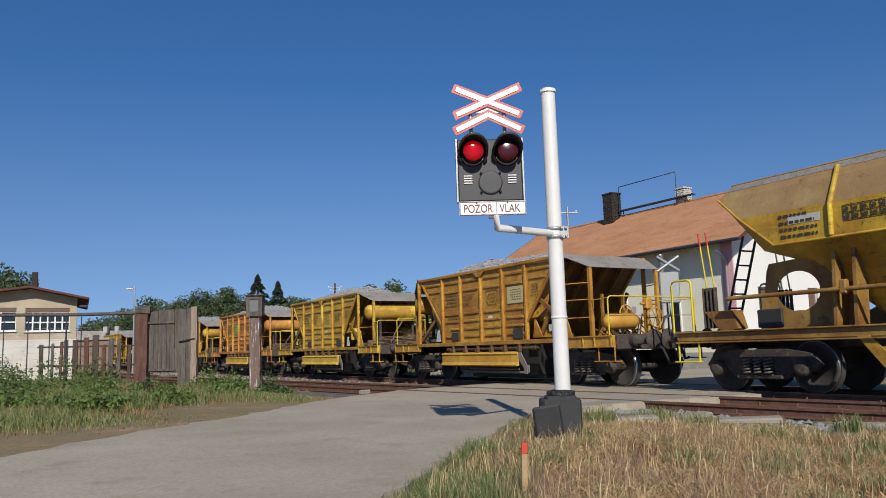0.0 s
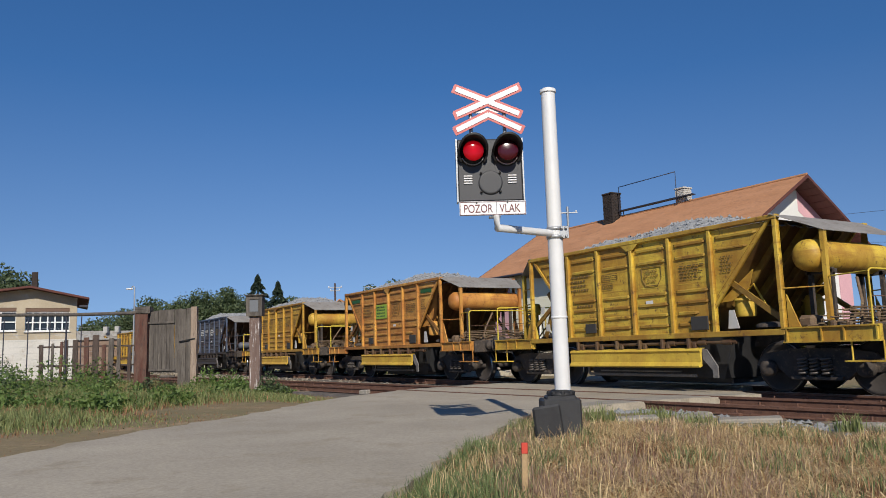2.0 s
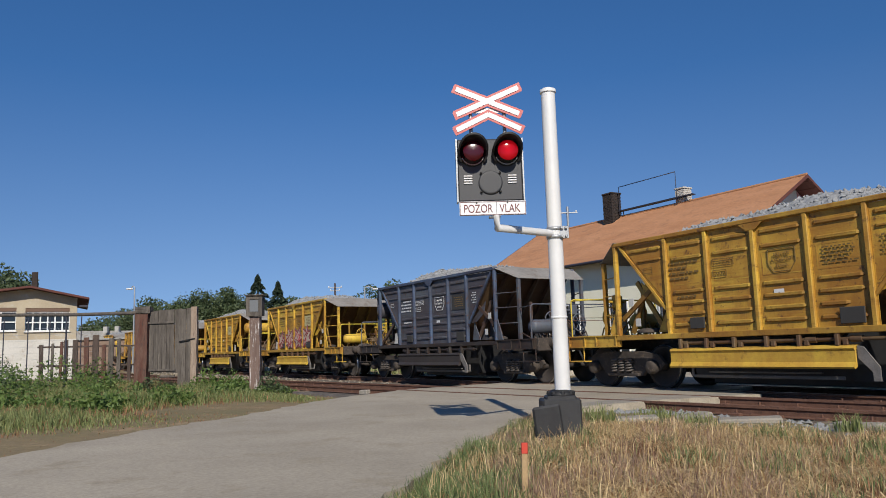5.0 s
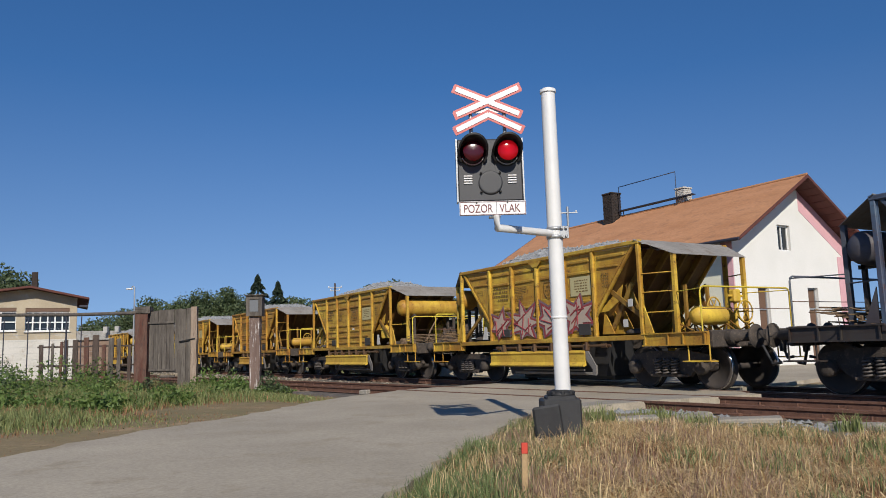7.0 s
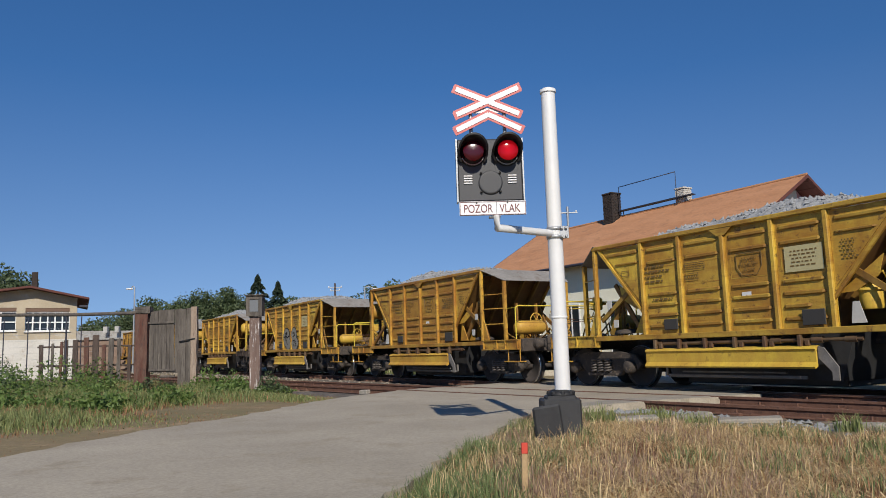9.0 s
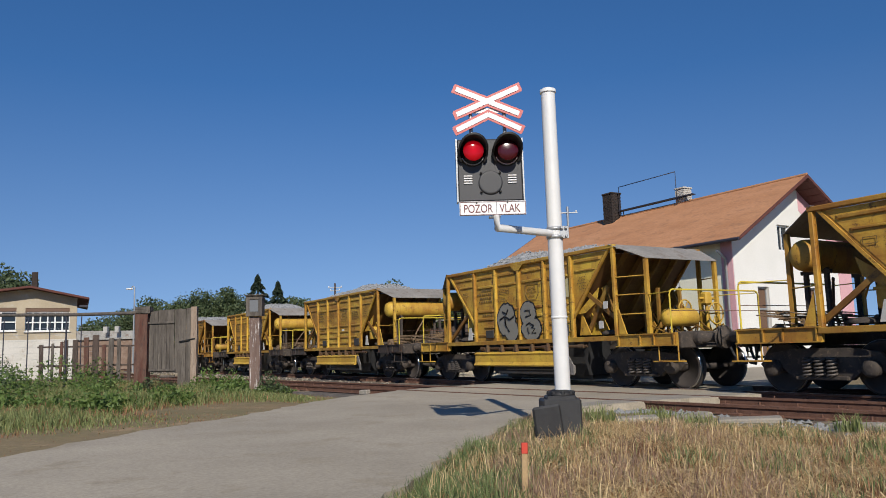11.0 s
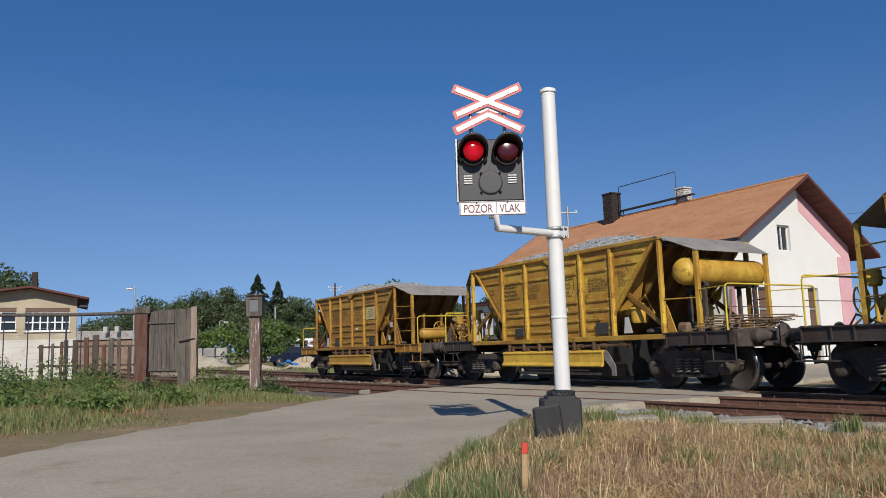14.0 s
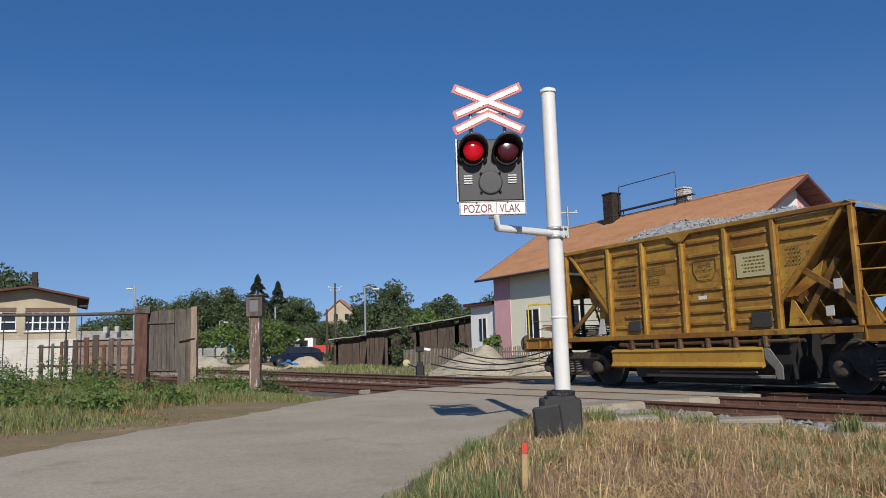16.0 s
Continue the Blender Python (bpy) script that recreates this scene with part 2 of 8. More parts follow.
STRAW = leafy("dry_grass", (0.39, 0.245, 0.11), (0.86, 0.68, 0.39))
STALK = leafy("grey_brown_stalks", (0.15, 0.085, 0.06), (0.50, 0.345, 0.235))
STRAW_RED = leafy("rusty_dry_grass", (0.15, 0.065, 0.036), (0.44, 0.235, 0.115))


# ---- mesh building ----
class Mesh:
    """Collects boxes, tubes, prisms and sheets into one mesh."""

    def __init__(self):
        self.v, self.f, self.s = [], [], []

    def add(self, verts, faces, smooth=False):
        n = len(self.v)
        self.v.extend(tuple(p) for p in verts)
        self.f.extend(tuple(i + n for i in f) for f in faces)
        self.s.extend([smooth] * len(faces))
        return self

    def box(self, x0, y0, z0, x1, y1, z1, m=None):
        p = [Vector((x, y, z)) for x in (x0, x1) for y in (y0, y1) for z in (z0, z1)]
        if m is not None:
            p = [m @ a for a in p]
        return self.add(p, [(0, 1, 3, 2), (4, 6, 7, 5), (0, 4, 5, 1), (2, 3, 7, 6), (0, 2, 6, 4), (1, 5, 7, 3)])

    def slab(self, cx, cy, cz, sx, sy, sz, bev=0.01, m=None):
        """A box with chamfered edges."""
        hx, hy, hz = sx / 2, sy / 2, sz / 2
        b = min(bev, hx * 0.9, hy * 0.9, hz * 0.9)
        pts, idx = [], {}
        for i in (-1, 1):
            for j in (-1, 1):
                for k in (-1, 1):
                    for a in range(3):
                        d = [hx, hy, hz]
                        d = [d[q] - (b if q != a else 0) for q in range(3)]
                        idx[(i, j, k, a)] = len(pts)
                        p = Vector((cx + i * d[0], cy + j * d[1], cz + k * d[2]))
                        pts.append(m @ p if m is not None else p)
        fs = []
        for a in range(3):
            o = [q for q in range(3) if q != a]
            for sgn in (-1, 1):
                ring = []
                for u, w in ((-1, -1), (1, -1), (1, 1), (-1, 1)):
                    c = [0, 0, 0]
                    c[a], c[o[0]], c[o[1]] = sgn, u, w
                    ring.append(idx[(*c, a)])
                flip = (sgn > 0) != (a == 1)
                fs.append(tuple(ring if flip else ring[::-1]))
            for u in (-1, 1):
                for w in (-1, 1):
                    c0, c1 = [0, 0, 0], [0, 0, 0]
                    c0[a], c1[a] = -1, 1
                    c0[o[0]] = c1[o[0]] = u
                    c0[o[1]] = c1[o[1]] = w
                    fs.append((idx[(*c0, o[0])], idx[(*c1, o[0])], idx[(*c1, o[1])], idx[(*c0, o[1])]))
        for i in (-1, 1):
            for j in (-1, 1):
                for k in (-1, 1):
                    fs.append(tuple(idx[(i, j, k, a)] for a in range(3)))
        return self.add(pts, fs)

    def tube(self, pts, r, n=8, r2=None, caps=True):
        """A round bar along a path of points."""
        pts = [Vector(p) for p in pts]
        rings, m = [], len(pts)
        for i, p in enumerate(pts):
            d = (pts[min(i + 1, m - 1)] - pts[max(i - 1, 0)]).normalized()
            a = Vector((0, 0, 1)) if abs(d.z) < 0.9 else Vector((1, 0, 0))
            u = d.cross(a).normalized()
            w = d.cross(u)
            rr = r if r2 is None else r + (r2 - r) * i / (m - 1)
            rings.append([p + rr * (math.cos(t) * u + math.sin(t) * w) for t in (2 * math.pi * k / n for k in range(n))])
        vs = [q for ring in rings for q in ring]
        fs = [(i * n + k, i * n + (k + 1) % n, (i + 1) * n + (k + 1) % n, (i + 1) * n + k) for i in range(m - 1) for k in range(n)]
        self.add(vs, fs, True)
        if caps:
            self.add(rings[0], [tuple(range(n))[::-1]])
            self.add(rings[-1], [tuple(range(n))])
        return self

    def turned(self, prof, m=None, n=24, caps=True):
        """A body turned about z from (radius, height) pairs."""
        vs = []
        for r, z in prof:
            for k in range(n):
                t = 2 * math.pi * k / n
                p = Vector((r * math.cos(t), r * math.sin(t), z))
                vs.append(m @ p if m is not None else p)
        c = len(prof)
        fs = [(i * n + k, i * n + (k + 1) % n, (i + 1) * n + (k + 1) % n, (i + 1) * n + k) for i in range(c - 1) for k in range(n)]
        self.add(vs, fs, True)
        for i, flip in ((0, True), (c - 1, False)) if caps else ():
            ring = vs[i * n:(i + 1) * n]
            self.add(ring, [tuple(range(n))[::-1] if flip else tuple(range(n))])
        return self

    def prism(self, poly, thick, m=None):
        """A flat outline in x, z, given depth along y from 0 to thick."""
        n = len(poly)
        vs = [Vector((x, 0, z)) for x, z in poly] + [Vector((x, thick, z)) for x, z in poly]
        if m is not None:
            vs = [m @ p for p in vs]
        fs = [tuple(range(n)), tuple(range(2 * n - 1, n - 1, -1))]
        fs += [((i + 1) % n, i, n + i, n + (i + 1) % n) for i in range(n)]
        return self.add(vs, fs)

    def sweep(self, prof, path, closed=True):
        """A profile of (across, up) pairs carried along a path of (point, across direction)."""
        n = len(prof)
        vs = [p + a * u + Vector((0, 0, w)) for p, a in path for u, w in prof]
        fs = []
        for i in range(len(path) - 1):
            for k in range(n if closed else n - 1):
                fs.append((i * n + k, i * n + (k + 1) % n, (i + 1) * n + (k + 1) % n, (i + 1) * n + k))
        if closed:
            fs += [tuple(range(n))[::-1], tuple((len(path) - 1) * n + k for k in range(n))]
        return self.add(vs, fs)

    def data(self, name, mat, welded=False):
        me = bpy.data.meshes.new(name)
        me.from_pydata([tuple(p) for p in self.v], [], self.f)
        me.polygons.foreach_set("use_smooth", self.s)
        bm = bmesh.new()
        bm.from_mesh(me)
        if welded:
            bmesh.ops.remove_doubles(bm, verts=bm.verts, dist=0.001)
        bmesh.ops.recalc_face_normals(bm, faces=bm.faces)
        bm.to_mesh(me)
        bm.free()
        me.materials.append(mat)
        return me


def part(name, mesh, mat, parent=None, label="", m=None, colour=None):
    ob = new(name, mesh.data(name, mat) if isinstance(mesh, Mesh) else mesh)
    ob.parent = parent
    if m is not None:
        ob.matrix_basis = m
    if colour:
        ob.color = (*colour, 1)
    return tagged(ob, label)


def thing(name, label, category, m=None, group="", kind=""):
    ob = new(name)
    ob.empty_display_size = 0.2
    if m is not None:
        ob.matrix_basis = m
    return tagged(ob, label, category, group, kind)


def writing(name, body, size, mat, parent, m, thick=0.002):
    """Letters in the built-in font as a mesh, standing in x, z and facing -y."""
    cu = bpy.data.curves.new(name, "FONT")
    cu.body, cu.size, cu.extrude, cu.align_x, cu.align_y = body, size, thick, "CENTER", "CENTER"
    tmp = bpy.data.objects.new(name, cu)
    scene.collection.objects.link(tmp)
    dg = bpy.context.evaluated_depsgraph_get()
    me = bpy.data.meshes.new_from_object(tmp.evaluated_get(dg))
    bpy.data.objects.remove(tmp)
    me.transform(pose(0, 0, 0, 90))
    me.materials.clear()
    me.materials.append(mat)
    ob = new(name, me)
    ob.parent, ob.matrix_basis = parent, m
    return ob


# ---- the line of the track ----
SX = np.linspace(-140, 60, 8001)


def side_line(x):
    """The train's near side seen from above: a gentle curve, straight far off."""
    a = np.clip(x, -40, 12)
    y = 22.932 - 1.6367 * a - 0.0014 * a ** 2 + 0.714e-4 * a ** 3
    return y + (x - a) * (-1.6367 - 0.0028 * a + 2.142e-4 * a ** 2)


SY = side_line(SX)
SS = np.concatenate([[0], np.cumsum(np.hypot(np.diff(SX), np.diff(SY)))])
SS -= np.interp(0, SX, SS)
TX, TY = np.gradient(SX, SS), np.gradient(SY, SS)


def on_line(s, off=0.0):
    """The point at s along the line, shifted off metres away from the camera's side, and the heading."""
    x, y, tx, ty = (float(np.interp(s, SS, a)) for a in (SX, SY, TX, TY))
    k = math.hypot(tx, ty)
    tx, ty = tx / k, ty / k
    return Vector((x - ty * off, y + tx * off, 0)), math.atan2(ty, tx), Vector((-ty, tx, 0))


HALF = 1.45            # half the wagons' width
PITCH = 11.86          # from wagon to wagon
OFFSETS = {1: -0.375, 2: -0.27, 12: -0.11, 3: -0.066, 4: 0.086, 5: 0.145, 6: -0.172, 7: -0.034, 8: 0.033, 10: -0.041, 11: 0.0}


# ---- ground, road, track ----
def near_offset(x):
    """Where the siding's centre lies across from the train's near side: it runs together with the main line."""
    return -1.5 - 0.19 * min(max(5.2 - x, -2.5), 15.0)


def line_path(off, s0, s1, step=0.5, z=0.0, siding=False):
    out, s = [], s0
    while s <= s1:
        p, _, n = on_line(s, 0)
        o = off + (near_offset(p.x) if siding else 0)
        q = p + n * o
        q.z = z
        out.append((q, n))
        s += step
    return out


def ground_height(x, y):
    """A little uneven, cut down along the tracks and rising far behind."""
    if -30 < x < 14 and y < 90:
        d = (y - float(side_line(x))) * 0.52
        if (-6.0 if x < 0 else -2.75) < d < 3.4:
            return -0.2
    h = -0.10 + 0.03 * noise.noise(Vector((x * 0.5, y * 0.5, 0))) + 0.015 * noise.noise(Vector((x * 2, y * 2, 3)))
    if y > 62:
        h += 0.012 * (y - 62)
    return h


def build_ground():
    xs = np.concatenate([[-1500, -700, -350, -200, -140], np.arange(-100, -16, 4.0), np.arange(-16, 14, 0.6), np.arange(14, 100, 5.0), [140, 220, 400, 800, 1500]])
    ys = np.concatenate([[-900, -300, -120, -50, -25, -12], np.arange(-6, 34, 0.6), np.arange(34, 140, 4.0), [160, 220, 320, 500, 900, 1800]])
    m = Mesh()
    vs = [(x, y, ground_height(x, y) if y < 200 else ground_height(x, 200)) for y in ys for x in xs]
    w = len(xs)
    fs = [(j * w + i, j * w + i + 1, (j + 1) * w + i + 1, (j + 1) * w + i) for j in range(len(ys) - 1) for i in range(w - 1)]
    m.add(vs, fs, True)
    tagged(part("ground", m, SOIL), "uneven brown soil with thin dry and green grass", "ground", kind="structure")


def ragged(pts, seed, amp=0.07, step=0.25):
    """Points along a line, closer together and a little uneven."""
    rnd = random.Random(seed)
    out = []
    for a, b in zip(pts, pts[1:]):
        a, b = Vector(a), Vector(b)
        n = max(1, int((b - a).length / step))
        nn = Vector((-(b - a).y, (b - a).x)).normalized()
        for i in range(n):
            out.append(a.lerp(b, i / n) + nn * rnd.uniform(-amp, amp))
    return out + [Vector(pts[-1])]


def sheet(poly, z, thick):
    """A flat plate with an uneven outline."""
    bm = bmesh.new()
    f = bm.faces.new([bm.verts.new((p[0], p[1], z)) for p in poly])
    r = bmesh.ops.extrude_face_region(bm, geom=[f])
    bmesh.ops.translate(bm, verts=[v for v in r["geom"] if isinstance(v, bmesh.types.BMVert)], vec=(0, 0, -thick))
    bmesh.ops.recalc_face_normals(bm, faces=bm.faces)
    m = Mesh()
    bm.verts.index_update()
    m.add([tuple(v.co) for v in bm.verts], [tuple(v.index for v in f.verts) for f in bm.faces])
    bm.free()
    return m


def build_road():
    left = [(-7.5, -14), (-6.4, -4), (-5.4, 4), (-4.85, 8.0), (-4.35, 10.4), (-3.55, 12.4), (-2.5, 16.6), (-1.1, 19.3), (2.2, 21.9), (6.5, 25.5), (16.0, 32.0)]
    right = [(19.5, 27.0), (10.5, 20.0), (5.6, 15.4), (5.75, 14.0), (3.55, 13.15), (2.7, 12.75), (1.55, 12.1), (1.05, 11.0), (0.5, 9.0), (0.0, 7.45), (-0.42, 5.5), (-1.1, 2.2), (-2.2, -4), (-3.4, -14)]
    outline = ragged(left, 4, 0.09) + ragged(right, 5, 0.07)
    tagged(part("road", sheet(outline, -0.012, 0.12), ASPHALT), "sun-bleached grey asphalt road with ragged edges", "road", kind="structure")
    edge = ragged([(1.2, 12.0), (2.0, 12.9), (2.9, 13.6), (3.9, 14.25), (4.9, 14.35)], 9, 0.02) + ragged([(5.6, 14.02), (4.4, 13.62), (3.5, 13.2), (2.7, 12.75), (1.6, 12.1)], 8, 0.03)
    tagged(part("pavement", sheet(edge, -0.004, 0.03), PATCH), "pale worn concrete strip beside the level crossing", "pavement", kind="structure")


RAIL_PROFILE = [(-0.036, 0.0), (0.036, 0.0), (0.036, -0.035), (0.012, -0.05), (0.012, -0.125), (0.068, -0.138), (0.068, -0.15), (-0.068, -0.15), (-0.068, -0.138), (-0.012, -0.125), (-0.012, -0.05), (-0.036, -0.035)]


def build_track(name, siding, label, s0, s1):
    t = thing(name, label, "railway track", kind="structure")
    bed = Mesh()
    c = 0.0 if siding else HALF
    bed.sweep([(-1.75, -0.21), (-1.3, -0.172), (1.3, -0.172), (1.75, -0.21), (1.75, -0.4), (-1.75, -0.4)], line_path(c, s0, s1, 1.0, 0, siding))
    part("track_bed", bed, BED, t)
    for o in (-0.7525, 0.7525):
        r = Mesh()
        r.sweep(RAIL_PROFILE, line_path(c + o, s0, s1, 0.5, 0, siding))
        rail = part("rail", r, RAIL, t)
        h = Mesh()
        h.sweep([(-0.03, 0.003), (0.03, 0.003), (0.03, -0.004), (-0.03, -0.004)], line_path(c + o, s0, s1, 0.5, 0, siding))
        part("rail_head", h, RAIL if siding else RAILHEAD, rail)
    one = Mesh().slab(0, 0, -0.226, 0.24, 2.5, 0.15, 0.02)
    data = one.data("sleeper", SLEEPER)
    clip = Mesh()
    for o in (-0.7525, 0.7525):
        for q in (-0.1, 0.1):
            clip.slab(0, o + q, -0.135, 0.16, 0.09, 0.05, 0.01)
            clip.tube([(0, o + q, -0.15), (0, o + q, -0.06)], 0.018, 6)
    clips = clip.data("rail_clip", RAIL)
    s = max(s0, -42)
    while s < min(s1, 32):
        p, a, n = on_line(s, 0)
        q = p + n * (c + (near_offset(p.x) if siding else 0))
        if not -1.0 < p.x < 3.2:
            w = part("sleeper", data, SLEEPER, t, m=pose(q.x, q.y, 0, 0, 0, math.degrees(a)))
            part("rail_clip", clips, RAIL, w)
        s += 0.65
    return t


# ---- the hopper wagons ----
POSTS = [-3.63, -2.15, -1.09, 0.0, 1.09, 2.15, 3.63]
YELLOW, ORANGE, BLUEGREY = (0.58, 0.365, 0.048), (0.62, 0.31, 0.068), (0.083, 0.098, 0.128)
TOP = 3.2


def rib(m, x0, x1, z, y, sgn, h=0.085, d=0.035):
    """A pressed swage that runs along a panel."""
    prof = [(0, -h / 2), (d, -h / 4), (d, h / 4), (0, h / 2)]
    vs = []
    for x in (x0, x0 + 0.06, x1 - 0.06, x1):
        k = 0.0 if x in (x0, x1) else 1.0
        for a, b in prof:
            vs.append((x, y + sgn * a * k, z + b * (0.5 + 0.5 * k)))
    m.add(vs, [(i * 4 + k, i * 4 + k + 1, (i + 1) * 4 + k + 1, (i + 1) * 4 + k) for i in range(3) for k in range(3)])


def bars_text(m, x0, x1, z0, z1, lines, y, sgn, seed, fill=0.75):
    """Unreadable lines of print as broken bars, standing on a side."""
    rnd = random.Random(seed)
    for i in range(lines):
        z = z1 - (z1 - z0) * (i + 0.5) / lines
        h = (z1 - z0) / lines * 0.19
        x = x0 + rnd.uniform(0, 0.04)
        end = x0 + (x1 - x0) * rnd.uniform(fill, 1)
        while x < end:
            w = rnd.uniform(0.05, 0.16) * min(1.0, (x1 - x0))
            m.box(x, y, z - h, min(x + w, end), y + sgn * 0.004, z + h)
            x += w + 0.03


def outline_box(m, x0, x1, z0, z1, y, sgn, w=0.012):
    m.box(x0, y, z0, x1, y + sgn * 0.004, z0 + w)
    m.box(x0, y, z1 - w, x1, y + sgn * 0.004, z1)
    m.box(x0, y, z0 + w, x0 + w, y + sgn * 0.004, z1 - w)
    m.box(x1 - w, y, z0 + w, x1, y + sgn * 0.004, z1 - w)


def bogie(parent, x, group_no):
    b = part("bogie", Mesh().slab(0, 0, 0.62, 0.5, 1.9, 0.22, 0.03).slab(0, 0, 0.78, 0.7, 0.7, 0.1, 0.03), UNDER, parent, "cast steel bogie caked in brake dust", pose(x, 0, 0))
    for sg in (-1, 1):
        fr = Mesh()
        y = sg * 0.98
        poly = [(-1.2, 0.52), (-1.02, 0.72), (-0.5, 0.80), (0.5, 0.80), (1.02, 0.72), (1.2, 0.52), (1.08, 0.40), (0.75, 0.46), (0.52, 0.26), (-0.52, 0.26), (-0.75, 0.46), (-1.08, 0.40)]
        fr.prism(poly, 0.1, pose(0, y - 0.05, 0))
        fr.slab(0, y + sg * 0.06, 0.29, 0.95, 0.12, 0.07, 0.015)
        part("side_frame", fr, UNDER, b)
        for k in (-0.22, 0.0, 0.22):
            sp = Mesh()
            pts = [(k + 0.075 * math.cos(a), y + sg * 0.12 + 0.075 * math.sin(a), 0.33 + 0.30 * a / (2 * math.pi * 5)) for a in (i * math.pi / 4 for i in range(41))]
            sp.tube(pts, 0.02, 5)
            part("spring", sp, SPRING, b)
        for k in (-0.9, 0.9):
            ax = Mesh().turned([(0.05, 0.0), (0.13, 0.0), (0.145, 0.03), (0.145, 0.16), (0.10, 0.2), (0.03, 0.2)], pose(k, y + sg * 0.02, 0.46, -90 * sg), 16)
            part("axle_box", ax, UNDER, b)
    for k in (-0.9, 0.9):
        w = Mesh()
        w.tube([(0, -0.95, 0), (0, 0.95, 0)], 0.085, 12)
        for sg in (-1, 1):
            m = pose(0, sg * 0.68, 0, 90 * sg * -1)
            w.turned([(0.10, -0.02), (0.14, 0.03), (0.36, 0.02), (0.39, 0.065), (0.455, 0.065), (0.46, 0.0), (0.465, -0.055), (0.49, -0.065), (0.485, -0.085), (0.39, -0.08), (0.36, -0.03), (0.12, -0.03)], m, 40)
        part("wheelset", w, TYRE, b, "solid rolled steel wheels on their axle", pose(k, 0, 0.46))
        for sg in (-1, 1):
            rim = Mesh().turned([(0.452, 0.060), (0.462, 0.060), (0.462, 0.005), (0.452, 0.005), (0.452, 0.060)], pose(k, sg * 0.68, 0.46, -90 * sg), 40, False)
            part("wheel_tread", rim, BRIGHT, b)
    return b


def railing_loop(m, x, y, dx, dy, z0, z1, r=0.022):
    """An upside-down U of bent tube."""
    a, b = Vector((x, y, z0)), Vector((x + dx, y + dy, z0))
    c = 0.09
    d = (b - a).normalized() * c
    m.tube([a, a + Vector((0, 0, z1 - z0 - c)), a + d * 0.3 + Vector((0, 0, z1 - z0 - c * 0.3)), a + d + Vector((0, 0, z1 - z0)),
            b - d + Vector((0, 0, z1 - z0)), b - d * 0.3 + Vector((0, 0, z1 - z0 - c * 0.3)), b + Vector((0, 0, z1 - z0 - c)), b], r, 8)


def handwheel(m, c, r, axis="x"):
    c = Vector(c)
    ring = []
    for i in range(21):
        a = 2 * math.pi * i / 20
        ring.append(c + (Vector((0, r * math.cos(a), r * math.sin(a))) if axis == "x" else Vector((r * math.cos(a), r * math.sin(a), 0))))
    m.tube(ring, 0.018, 6)
    for i in range(3):
        a = math.pi * i / 3
        d = Vector((0, r * math.cos(a), r * math.sin(a))) if axis == "x" else Vector((r * math.cos(a), r * math.sin(a), 0))
        m.tube([c - d, c + d], 0.012, 5)


